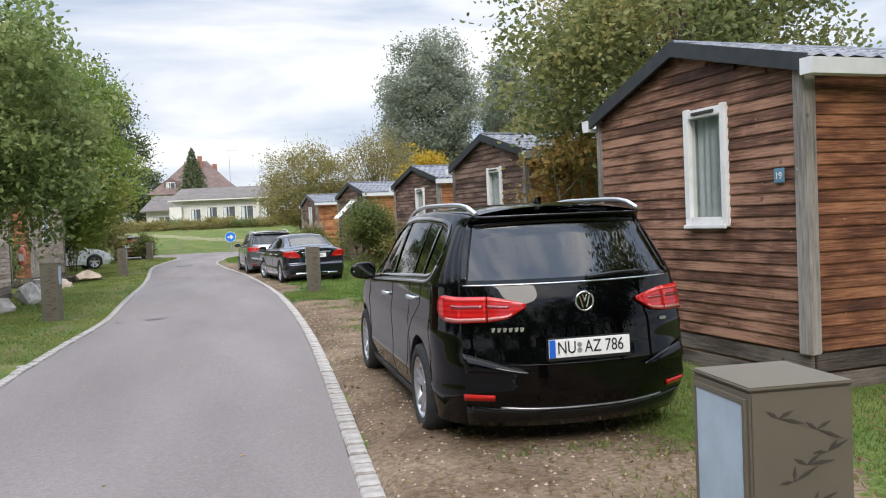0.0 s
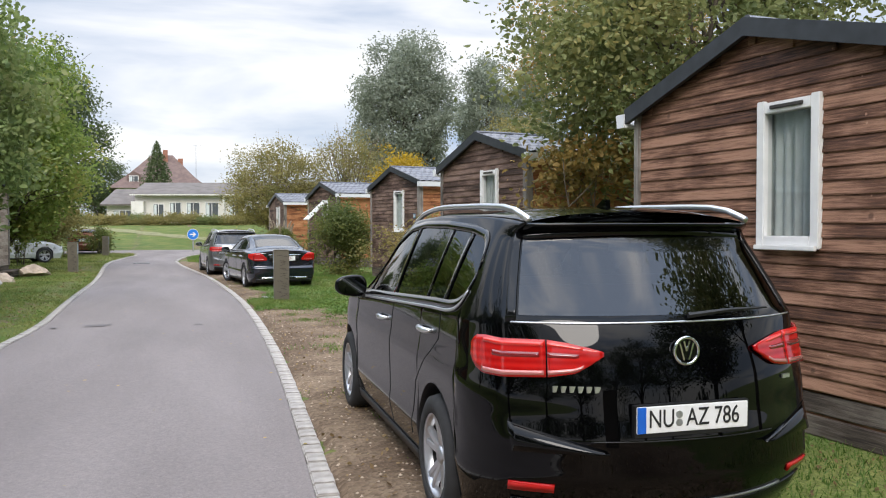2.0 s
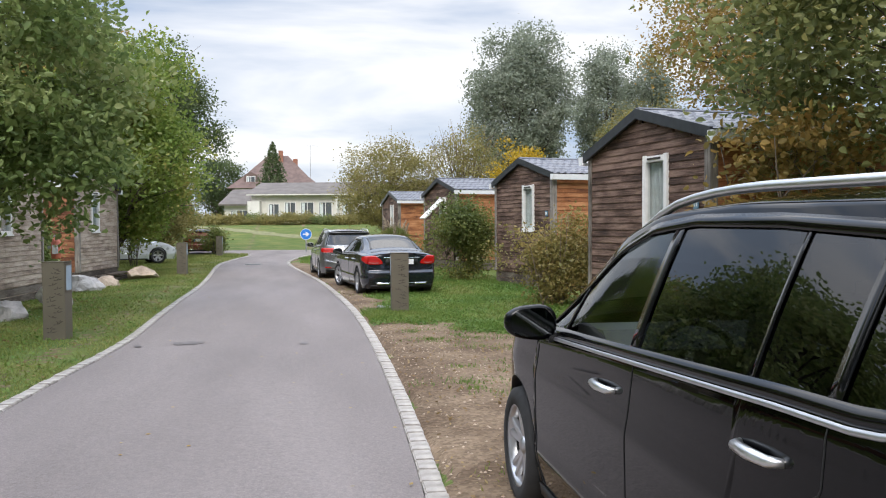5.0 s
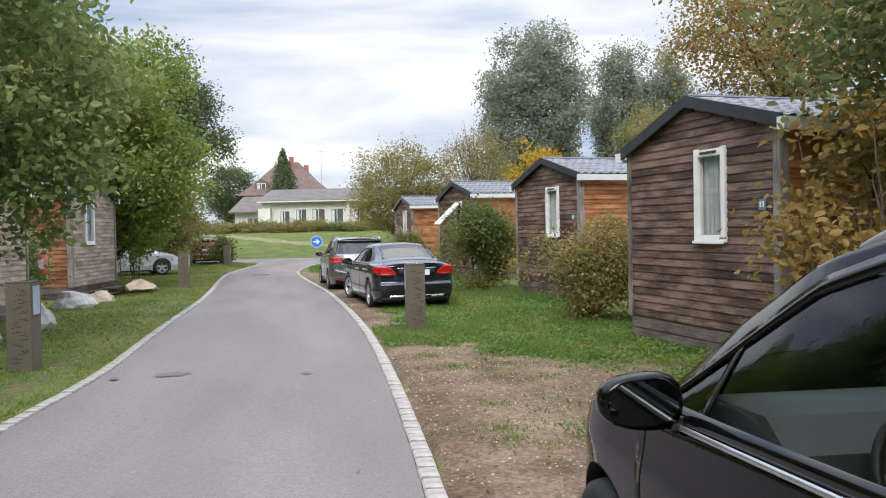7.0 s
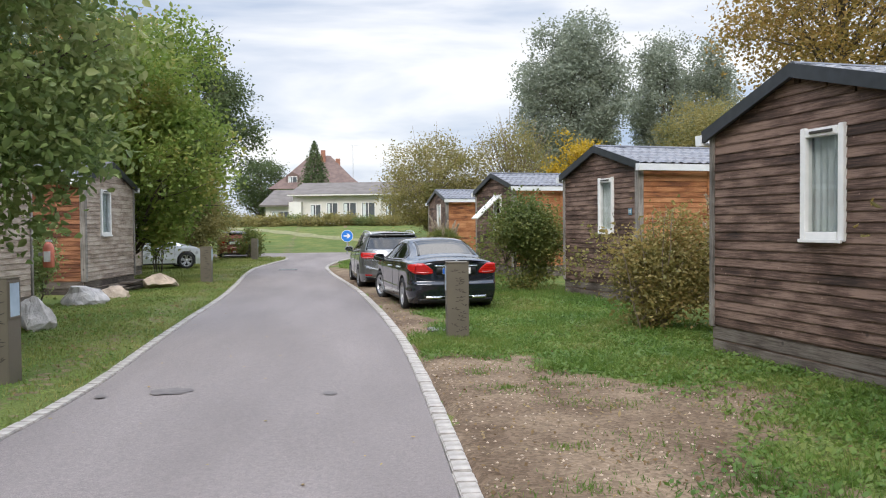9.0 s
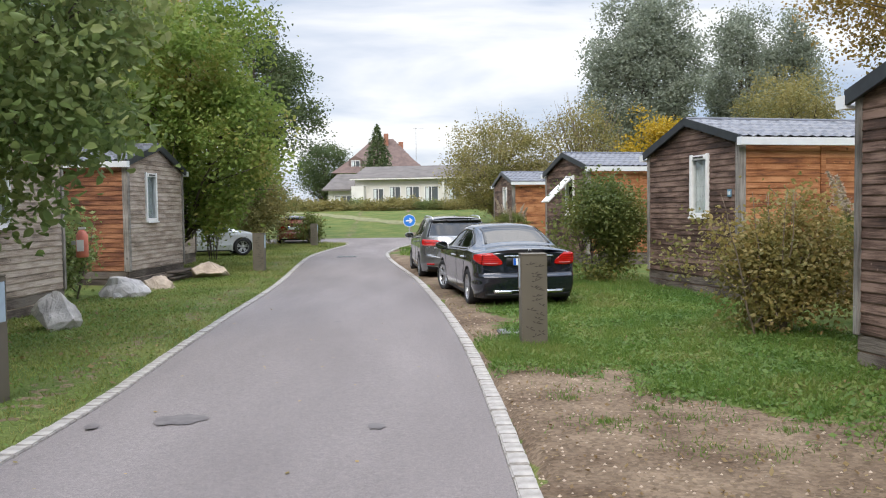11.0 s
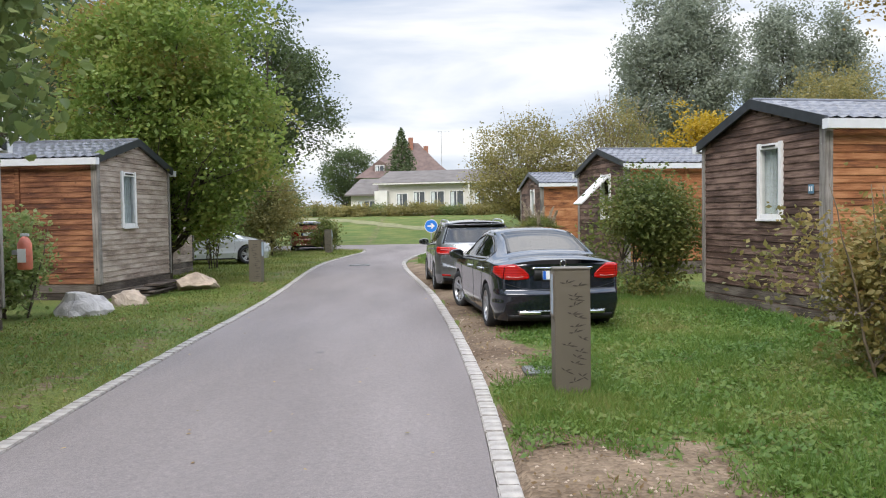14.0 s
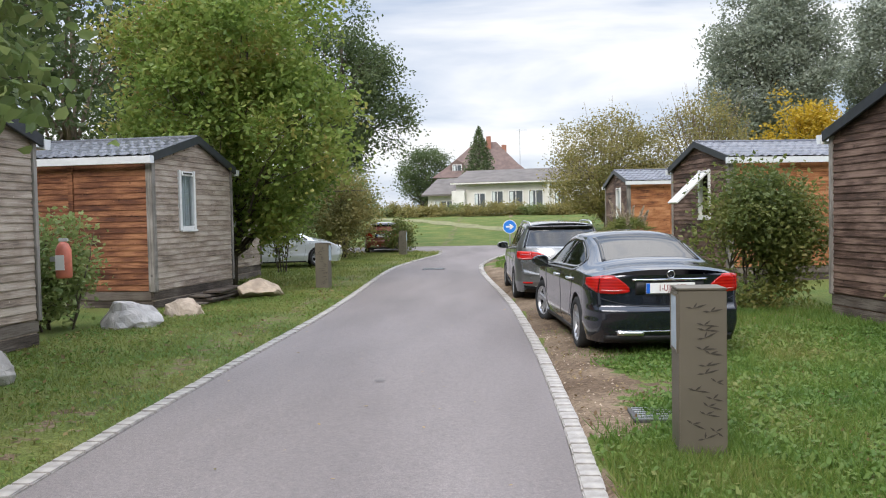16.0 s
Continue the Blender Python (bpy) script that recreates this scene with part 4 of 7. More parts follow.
def leaves_mesh(name, centers, size, material, seed, droop=0.0, aspect=0.62, oval=False):
    """Folded leaf blades, one small island for each leaf."""
    rng = np.random.default_rng(seed)
    n = len(centers)
    d = rng.normal(size=(n, 3))
    d[:, 2] = d[:, 2] * 0.6 - droop
    d /= np.linalg.norm(d, axis=1)[:, None]
    r = rng.normal(size=(n, 3))
    s = np.cross(d, r)
    s /= np.linalg.norm(s, axis=1)[:, None]
    up = np.cross(s, d)
    L = size * rng.uniform(0.65, 1.35, n)[:, None]
    W = L * aspect * 0.5
    c = np.asarray(centers)
    a = c - d * L * 0.5
    b = c + d * L * 0.5
    fold = up * W * 0.35
    if oval:
        b = b - up * L * 0.12
        ring = [a, c + s * W * 0.85 + fold - d * L * 0.25, c + s * W * 0.9 + fold + d * L * 0.14, b, c - s * W * 0.9 + fold + d * L * 0.14, c - s * W * 0.85 + fold - d * L * 0.25]
        order = [0, 1, 2, 3, 0, 3, 4, 5]
    else:
        ring = [a, c + s * W + fold - d * L * 0.06, b, c - s * W + fold - d * L * 0.06]
        order = [0, 1, 2, 0, 2, 3]
    nv, nl = len(ring), len(order)
    verts = np.stack(ring, 1).reshape(-1, 3).astype(np.float32)
    me = bpy.data.meshes.new(name)
    me.vertices.add(nv * n)
    me.vertices.foreach_set("co", verts.reshape(-1))
    idx = (np.arange(n)[:, None] * nv + np.array(order)).reshape(-1)
    me.loops.add(nl * n)
    me.loops.foreach_set("vertex_index", idx.astype(np.int32))
    me.polygons.add(2 * n)
    me.polygons.foreach_set("loop_start", np.arange(0, nl * n, nl // 2, dtype=np.int32))
    me.update(calc_edges=True)
    me.validate()
    me.materials.append(material)
    return me


def tree(name, x, y, base, height, crown, material, leaf, count, seed, label, category="tree", trunk_r=0.11, limbs=9, clump=0.42, lean=(0, 0), droop=0.2, bark=None, stems=1, fill=0.55, bare=0, hollow=0.35, rag=0.25, oval=False):
    """A tapered trunk, limbs that fork, and leaves in clumps along the limbs' ends.
    crown: (cx, cy, cz, rx, ry, rz) about the foot."""
    rng = np.random.default_rng(seed)
    th = empty(name, pose(x, y, base))
    tagged(th, label, category, kind="")
    cx, cy, cz, rx, ry, rz = crown
    bark = bark or M_BARK
    bm = bmesh.new()
    hubs = []
    for s in range(stems):
        off = rng.normal(size=2) * (0.12 if stems > 1 else 0)
        p0 = np.array([off[0], off[1], -0.08])
        top = np.array([cx + lean[0] + off[0] * 3, cy + lean[1] + off[1] * 3, cz + rz * 0.55])
        pts = [p0 + (top - p0) * u + np.r_[rng.normal(size=2) * 0.05 * height / 6 * math.sin(u * 3), 0] for u in np.linspace(0, 1, 9)]
        tube_bm(pts, [trunk_r / (1 if stems == 1 else 1.7) * (1 - 0.8 * u) for u in np.linspace(0, 1, 9)], 9, bm)
        hubs.append(pts)
    part("trunk", bm, bark, th, "", True)
    # clump centres: denser towards the shell, broken by noise
    clumps = []
    n_cl = max(12, int(count / 60))
    while len(clumps) < n_cl:
        v = rng.normal(size=3)
        v /= np.linalg.norm(v)
        q = v * (hollow + (1 - hollow) * rng.uniform() ** 0.6)
        w = np.array([cx + q[0] * rx, cy + q[1] * ry, cz + q[2] * rz])
        lump = noise.noise(Vector(v) * 1.9 + Vector((seed * 3.1, 0, 0)))
        if np.linalg.norm(q) > 0.86 + rag * lump:
            w = np.array([cx, cy, cz]) + (w - [cx, cy, cz]) * (0.80 + rag * lump)
        if noise.noise(Vector(w) * 0.9 + Vector((0, seed, 0))) < -fill + 0.25:
            continue
        if w[2] < 0.08:
            continue
        clumps.append(w)
    clumps = np.array(clumps)
    bm = bmesh.new()
    pick = rng.choice(len(clumps), min(len(clumps), limbs), replace=False)
    for k in pick:
        tgt = clumps[k]
        pts = hubs[rng.integers(len(hubs))]
        h = min(7, max(1, int(8 * max(0.1, (tgt[2] - rz * 0.5) / (cz + rz * 0.5)))))
        a = np.array(pts[h])
        mid = a + (tgt - a) * 0.5 + np.r_[0, 0, 0.12 * np.linalg.norm(tgt - a)]
        r0 = trunk_r * (1 - 0.8 * h / 8) * 0.55
        tube_bm([a, (a + mid) / 2 + rng.normal(size=3) * 0.03, mid, (mid + tgt) / 2 + rng.normal(size=3) * 0.04, tgt], [r0, r0 * 0.8, r0 * 0.6, r0 * 0.4, 0.006], 6, bm)
        for _ in range(2):
            e = tgt + rng.normal(size=3) * [rx * 0.16, ry * 0.16, rz * 0.13]
            tube_bm([mid, (mid + e) / 2 + rng.normal(size=3) * 0.05, e], [r0 * 0.45, r0 * 0.3, 0.004], 5, bm)
    for _ in range(bare):
        v = rng.normal(size=3)
        v /= np.linalg.norm(v)
        e = np.array([cx + v[0] * rx * 1.0, cy + v[1] * ry, cz + abs(v[2]) * rz * rng.uniform(0.8, 1.25)])
        a = np.array([cx + v[0] * rx * 0.3, cy, cz - rz * 0.2])
        tube_bm([a, (a + e) / 2 + rng.normal(size=3) * 0.1, e], [0.03, 0.02, 0.006], 5, bm)
    part("branchwork", bm, bark, th, "", True)
    idx = rng.integers(len(clumps), size=count)
    pos = clumps[idx] + rng.normal(size=(count, 3)) * clump * np.array([1, 1, 0.75])
    pos[:, 2] = np.maximum(pos[:, 2], 0.03)
    child("crown", leaves_mesh("crown", pos, leaf, material, seed, droop, oval=oval), th)
    return th


def planting():
    # near side of the lane
    tree("tree", -4.75, 16.6, 0, 6.5, (0.2, 0.0, 3.7, 2.5, 2.6, 2.75), L_HAZEL, 0.115, 25000, 1, "hazel with broad dark leaves hanging over a bollard and the verge", trunk_r=0.1, limbs=30, clump=0.25, stems=3, fill=0.38, droop=0.5, rag=0.5, hollow=0.5, oval=True)
    tree("tree", -5.3, 30.0, 0, 7.0, (0.35, -0.4, 4.1, 2.85, 2.6, 3.2), L_MAPLE, 0.115, 36000, 2, "young maple with leaves turning yellow-green, beside a cabin corner", trunk_r=0.09, limbs=30, clump=0.26, stems=4, fill=0.45, rag=0.6, hollow=0.7, oval=True)
    tree("tree", -7.2, 35.0, 0, 9, (0, 0, 5.8, 2.6, 2.4, 3.0), L_BROWN, 0.13, 15000, 17, "tree with reddish brown autumn leaves behind the maple", trunk_r=0.12, limbs=20, clump=0.34, fill=0.4, rag=0.5)
    tree("tree", -6.6, 50, 0, 12, (0.2, 0, 7.0, 3.5, 3.0, 4.8), L_DARK, 0.15, 26000, 3, "airy dark green tree beside the cross road", trunk_r=0.2, limbs=36, clump=0.36, fill=0.2, rag=0.5)
    tree("tree", -8.0, 112, 1.4, 10, (0, 0, 5.0, 3.8, 4, 4.2), L_DARK, 0.22, 16000, 4, "round dark tree beyond the cross road", trunk_r=0.25, limbs=12, clump=0.5)
    # right side
    tree("tree", 6.9, 10.7, 0, 8, (-0.2, 0.3, 4.1, 2.9, 1.7, 3.5), L_TURN, 0.09, 40000, 5, "leafy green tree with yellowing leaves between two cabins", trunk_r=0.12, limbs=34, clump=0.26, stems=3, fill=0.36, rag=0.6, hollow=0.55, oval=True)
    tree("tree", 5.0, 11.25, 0, 3.6, (-0.15, -0.1, 1.65, 1.1, 0.7, 1.1), L_BROWN, 0.085, 2800, 6, "thin shrub with orange-brown leaves before a cabin", trunk_r=0.04, limbs=18, clump=0.2, stems=4, fill=0.3, oval=True)
    tree("tree", 6.3, 2.2, 0, 6.5, (-0.2, 0.3, 4.6, 2.0, 2.2, 1.9), L_TURN, 0.11, 12000, 7, "leafy tree reaching over a cabin roof", trunk_r=0.12, limbs=16, clump=0.32, fill=0.4)
    tree("tree", 21.5, 39, 0, 15, (0, 0, 10.5, 5.5, 5, 5.0), L_BROWN, 0.18, 26000, 8, "tall tree with brown autumn leaves behind the cabins", trunk_r=0.3, limbs=26, clump=0.6, fill=0.3, rag=0.4)
    tree("tree", 18.2, 67, 0.6, 18, (0, 0, 9.6, 4.4, 4.2, 7.4), L_POPLAR, 0.21, 62000, 9, "large silver-green poplar behind the cabins", trunk_r=0.4, limbs=14, clump=0.42, fill=0.6, rag=0.45)
    tree("tree", 26.5, 70, 0.6, 17, (0, 0, 9.0, 3.1, 2.9, 7.8), L_POPLAR, 0.21, 32000, 10, "slender silver-green poplar behind the cabins", trunk_r=0.3, limbs=12, clump=0.4, fill=0.5, rag=0.5)
    tree("tree", 30.5, 70, 0.6, 16, (0, 0, 8.5, 2.4, 2.4, 7.2), L_POPLAR, 0.21, 25000, 11, "slender silver-green poplar behind the cabins", trunk_r=0.3, limbs=12, clump=0.4, fill=0.5, rag=0.5)
    tree("tree", 24.5, 58, 0.2, 10, (0, 0, 5.4, 4.5, 3.5, 4.6), L_OLIVE, 0.15, 26000, 12, "green and olive bushy tree before the poplars", trunk_r=0.2, limbs=14, clump=0.45, rag=0.5)
    tree("tree", 9.9, 38.5, 0, 6, (0, 0, 3.6, 1.3, 1.3, 2.0), L_YELLOW, 0.11, 5000, 13, "small bright yellow tree behind a cabin", trunk_r=0.07, limbs=14, clump=0.22, fill=0.35, rag=0.7)
    tree("tree", 7.0, 62, 0.3, 9, (0, 0, 3.9, 3.9, 3.5, 3.6), L_OLIVE, 0.14, 24000, 14, "olive-yellow bushy trees with bare twigs above", trunk_r=0.14, limbs=18, clump=0.42, stems=4, bare=40, bark=M_TWIG)
    tree("tree", 12.0, 60, 0.3, 9, (0, 0, 4.3, 3.2, 3.0, 4.0), L_OLIVE, 0.14, 13000, 15, "thin olive-brown trees with many bare twigs", trunk_r=0.12, limbs=18, clump=0.42, stems=5, bare=70, bark=M_TWIG, fill=0.3)
    tree("tree", 38, 60, 0.2, 12, (0, 0, 7, 5, 4.5, 4.5), L_MAPLE, 0.28, 9000, 16, "light green tree far behind the cabins", trunk_r=0.25, limbs=12, clump=0.6)
    # shrubs
    tree("shrub", 4.35, 24.6, 0, 2.3, (0, 0, 1.12, 1.05, 0.95, 1.12), L_SHRUB, 0.07, 16000, 20, "dense dark green shrub between two cabins", "shrub", 0.035, 20, 0.17, stems=5, hollow=0.15, rag=0.6, fill=0.42)
    tree("shrub", 4.5, 17.2, 0, 2.0, (0, 0, 1.0, 1.2, 0.85, 1.1), L_RUSSET, 0.058, 15000, 21, "olive-brown autumn shrub before a cabin flank", "shrub", 0.025, 44, 0.15, stems=7, hollow=0.2, fill=0.26, rag=1.0, bark=M_TWIG)
    tree("shrub", -7.0, 40.0, 0, 3.6, (0, 0, 1.9, 1.5, 1.3, 1.9), L_GREEN, 0.12, 9000, 26, "tall green shrub behind a silver car", "shrub", 0.05, 14, 0.28, stems=5, hollow=0.15)
    tree("shrub", -3.45, 46.2, 0, 1.5, (0, 0, 0.75, 0.75, 0.6, 0.75), L_SHRUB, 0.1, 2600, 27, "dark tufted shrub at the end of the verge", "shrub", 0.03, 10, 0.15, stems=5, hollow=0.15)
    tree("shrub", -5.15, 42.5, 0, 2.9, (0, 0, 1.5, 1.35, 1.2, 1.6), L_OLIVE, 0.10, 11000, 22, "broad brown and green shrub behind the verge", "shrub", 0.05, 16, 0.24, stems=5, hollow=0.15, rag=0.6)
    tree("shrub", -5.9, 45.6, 0, 3.8, (0, 0, 2.0, 1.7, 1.2, 2.0), L_GREEN, 0.11, 11000, 23, "tall grey-green shrub beside the parked red car", "shrub", 0.05, 14, 0.26, stems=5, hollow=0.15, rag=0.6)
    tree("shrub", -5.35, 22.9, 0, 1.6, (0, 0, 0.85, 0.5, 0.6, 0.85), L_HAZEL, 0.08, 3500, 24, "leafy green shrub between two grey cabins", "shrub", 0.03, 10, 0.14, stems=4, hollow=0.15)
    tree("shrub", -5.2, 34.2, 0, 2.4, (0, 0, 1.2, 0.6, 0.5, 0.8), L_SHRUB, 0.09, 420, 25, "thin sparse shrub before a silver car", "shrub", 0.03, 14, 0.2, stems=5, hollow=0.15, fill=0.3)
    # hedge before the bungalow
    for k, xx in enumerate(np.arange(-9, 15, 1.55)):
        tree("shrub", float(xx), 77.5 + 0.9 * math.sin(k * 2.0), float(bank(0, 77.5)), 1.9, (0, 0, 0.32 + 0.12 * math.sin(k * 1.3), 1.6, 1.1, 0.6 + 0.12 * math.sin(k * 2.1)), L_OLIVE if k % 4 else L_GREEN, 0.16, 2200, 40 + k, "low olive hedge shrub before the bungalow", "shrub", 0.04, 6, 0.22, stems=3, hollow=0.1)
    # woods behind the cabins on the verge side
    for k, (xx, yy, h, r) in enumerate(((-12.5, 30, 12, 4.5), (-13.5, 39, 13, 5), (-14, 21, 12, 4.5), (-12, 47, 11, 4), (-17, 54, 13, 5), (-13.5, 12, 11, 4.5))):
        tree("tree", xx, yy, 0, h, (0, 0, h * 0.55, r, r, h * 0.45), L_DARK, 0.2, 13000, 60 + k, "tall dark green tree of the wood behind the cabins", trunk_r=0.22, limbs=20, clump=0.5, bare=12, bark=M_TWIG)
    # unseen trees behind and beside the camera: close the view, block sky in reflections
    for k, (xx, yy, h, r) in enumerate(((-7.5, 5, 9, 3.4), (-8.5, -3, 10, 4), (-4.5, -12, 9, 4), (4.5, -12, 12, 4.2), (0.5, -18, 12, 5), (10, -16, 13, 5), (-12, -14, 9, 5), (7.2, -2.2, 9.5, 2.8))):
        tree("tree", xx, yy, 0, h, (0, 0, h * 0.5, r, r, h * 0.48), L_DARK, 0.19, 14000, 80 + k, "unseen green tree behind, placed to darken reflections", trunk_r=0.18, limbs=14, clump=0.45)


def conifer(x, y, base, h, r):
    th = empty("conifer", pose(x, y, base))
    tagged(th, "tall dark pointed conifer before the old house", "tree")
    part("trunk", tube_bm([(0, 0, -0.2), (0, 0, h)], [0.2, 0.02], 8), M_BARK, th)
    rng = np.random.default_rng(5)
    n = 9000
    u = rng.uniform(size=n) ** 0.6
    a = rng.uniform(0, math.tau, n)
    rad = r * u ** 0.75 * (0.75 + 0.25 * np.sin(a * 7 + u * 40)) * rng.uniform(0.55, 1.05, n)
    pos = np.stack([np.cos(a) * rad, np.sin(a) * rad, 0.4 + (1 - u) * (h - 0.3) - 0.25 * rad], 1)
    child("crown", leaves_mesh("crown", pos, 0.28, L_DARK, 6, 0.4, 0.4), th)


def pampas(x, y, seed, label):
    th = empty("pampas_grass", pose(x, y, 0.0))
    tagged(th, label, "ornamental grass")
    rng = np.random.default_rng(seed)
    n = 900
    a = rng.uniform(0, math.tau, n)
    u = rng.uniform(size=n)
    r = 0.12 + 0.75 * u
    pos = np.stack([np.cos(a) * r, np.sin(a) * r, 1.25 - 1.15 * u * u * rng.uniform(0.5, 1, n)], 1)
    child("blades", leaves_mesh("blades", pos, 0.42, L_SHRUB, seed, 0.5, 0.06), th)
    for k in range(9):
        a, h, lean = rng.uniform(0, math.tau), rng.uniform(1.1, 1.6), rng.uniform(0.1, 0.4)
        tip = np.array([math.cos(a) * lean, math.sin(a) * lean, h])
        part("stalk", tube_bm([(0, 0, 0), tip * 0.5 + [0, 0, 0.1], tip], [0.008, 0.006, 0.004], 5), M_TWIG, th)
        v = rng.uniform(size=260)
        pos = tip + np.stack([rng.normal(size=260) * 0.035 * (1.1 - v) + 0.12 * math.cos(a) * v ** 2, rng.normal(size=260) * 0.035 * (1.1 - v) + 0.12 * math.sin(a) * v ** 2, 0.42 * v - 0.1], 1)
        child("plume", leaves_mesh("plume", pos, 0.07, L_PLUME, seed + k, -0.6, 0.2), th, "pale beige plume")


pampas(3.7, 32.6, 3, "pampas grass with pale plumes beside a cabin")
pampas(6.2, 18.4, 4, "pampas grass with pale plumes behind a shrub")
conifer(-1.3, 97, 1.5, 9.0, 3.3)
planting()

# ================= parked cars =================


def paint(name, color, metal=0.0, rough=0.12, coat=1.0, spec=0.5):
    m, n, l, b = mat(name, rough, metal, spec)
    b.inputs["Coat Weight"].default_value = coat
    b.inputs["Coat Roughness"].default_value = 0.03
    tc = n.new("ShaderNodeTexCoord")
    nz = n.new("ShaderNodeTexNoise")
    nz.inputs["Scale"].default_value = 2.5
    nz.inputs["Detail"].default_value = 6
    l.new(tc.outputs["Object"], nz.inputs["Vector"])
    r = n.new("ShaderNodeValToRGB")
    r.color_ramp.elements[0].color = tuple(c * 0.85 for c in color) + (1,)
    r.color_ramp.elements[1].color = tuple(c * 1.15 for c in color) + (1,)
    l.new(nz.outputs[0], r.inputs[0])
    l.new(r.outputs[0], b.inputs["Base Color"])
    dust = n.new("ShaderNodeMapRange")
    dust.inputs[3].default_value, dust.inputs[4].default_value = rough * 0.6, rough * 1.8
    l.new(nz.outputs[0], dust.inputs[0])
    l.new(dust.outputs[0], b.inputs["Roughness"])
    return m


def lamp_red():
    m, n, l, b = mat("red_lamp_lens", 0.06, 0, 0.6)
    tc = n.new("ShaderNodeTexCoord")
    wv = n.new("ShaderNodeTexWave")
    wv.bands_direction = "Z"
    wv.inputs["Scale"].default_value = 9
    wv.inputs["Distortion"].default_value = 0.6
    l.new(tc.outputs["Object"], wv.inputs["Vector"])
    r = n.new("ShaderNodeValToRGB")
    r.color_ramp.elements[0].color, r.color_ramp.elements[1].color = (0.36, 0.004, 0.004, 1), (0.52, 0.012, 0.010, 1)
    l.new(wv.outputs[0], r.inputs[0])
    l.new(r.outputs[0], b.inputs["Base Color"])
    return m


P_BLACK = paint("black_car_paint", (0.0008, 0.0008, 0.0011), 0, 0.02, 0.0, 0.3)
P_SILVER = paint("silver_car_paint", (0.20, 0.205, 0.21), 0.75, 0.25)
P_BLUEGREY = paint("blue_grey_car_paint", (0.011, 0.015, 0.025), 0.4, 0.12)
P_PALE = paint("pale_silver_car_paint", (0.60, 0.62, 0.64), 0.35, 0.25)
P_RED = paint("red_orange_car_paint", (0.24, 0.075, 0.05), 0.2, 0.25)
M_LAMP = lamp_red()
M_LAMPCLEAR = plain("clear_lamp_lens", (0.62, 0.60, 0.58), 0.08, 0.3, coat=1)
M_TYRE = plain("black_tyre_rubber", (0.022, 0.022, 0.023), 0.85, var=0.2, scale=20)
M_ALLOY = plain("silver_alloy", (0.50, 0.50, 0.52), 0.3, 0.85)
M_CHROME = plain("bright_chrome", (0.75, 0.76, 0.78), 0.08, 1.0, var=0.03)
M_MIRROR = plain("door_mirror_glass", (0.13, 0.14, 0.145), 0.03, 1.0, var=0.03)
M_DULLTRIM = plain("dull_anodised_trim", (0.55, 0.555, 0.57), 0.3, 0.9, var=0.05)
M_LAMPDARK = plain("dark_red_lamp_lens", (0.20, 0.003, 0.004), 0.08, coat=1)
M_LAMPBRIGHT = plain("bright_red_lamp_lens", (0.72, 0.03, 0.02), 0.1, coat=1)
M_LAMPPINK = plain("pinkish_lamp_lens", (0.50, 0.16, 0.14), 0.08, 0.2, coat=1)
M_SATIN = plain("satin_aluminium", (0.72, 0.73, 0.75), 0.28, 0.9, var=0.04)
M_PLASTIC = plain("black_plastic_trim", (0.009, 0.009, 0.010), 0.5)
M_GLOSSBLACK = plain("gloss_black_pillar", (0.003, 0.003, 0.0035), 0.06, spec=0.4)
M_CARGLASS = glass_material("car_glass_clear", (0.80, 0.87, 0.85), 0.01, 0.01)
M_REARGLASS = glass_material("car_glass_rear_film", (0.07, 0.08, 0.085), 0.05, 0.01)
M_DARKGLASS = glass_material("car_glass_privacy", (0.07, 0.08, 0.085), 0.05, 0.01)
M_SEAT = plain("dark_seat_cloth", (0.04, 0.04, 0.045), 0.9)
M_DASH = plain("dark_dashboard", (0.07, 0.072, 0.075), 0.55)
M_PLATE = plain("white_number_plate", (0.80, 0.80, 0.79), 0.4, var=0.03)
M_PLATEBLUE = plain("plate_blue", (0.01, 0.12, 0.55), 0.4, var=0.03)
M_INK = plain("plate_black_letters", (0.015, 0.015, 0.017), 0.5)
M_INKRED = plain("plate_dark_red_letters", (0.22, 0.02, 0.03), 0.5)


def tab(points):
    xs, ys = zip(*sorted(points))
    return lambda v: np.interp(v, xs, ys)


def soft_tab(points):
    """Interpolation with rounded corners."""
    f = tab(points)
    return lambda v: sum(f(v + d) * w for d, w in ((-0.12, 0.12), (-0.06, 0.23), (0, 0.3), (0.06, 0.23), (0.12, 0.12)))


def fair(points, d):
    """Interpolation faired over a width of about 4 d."""
    f = tab(points)
    ks = np.arange(-3, 4)
    ws = np.exp(-0.5 * (ks / 1.5) ** 2)
    ws = ws / ws.sum()
    return lambda v: sum(f(np.asarray(v) + k * d) * w for k, w in zip(ks, ws))


def text_mesh(body, size, material, depth=0.0015, squeeze=1.0):
    cu = bpy.data.curves.new("letters", "FONT")
    cu.body, cu.size, cu.align_x, cu.align_y, cu.extrude = body, size, "CENTER", "CENTER", depth
    tmp = new("letters", cu)
    me = bpy.data.meshes.new_from_object(tmp)
    bpy.data.objects.remove(tmp)
    me.transform(Matrix.Diagonal((squeeze, 1, 1, 1)))
    me.materials.clear()
    me.materials.append(material)
    return me


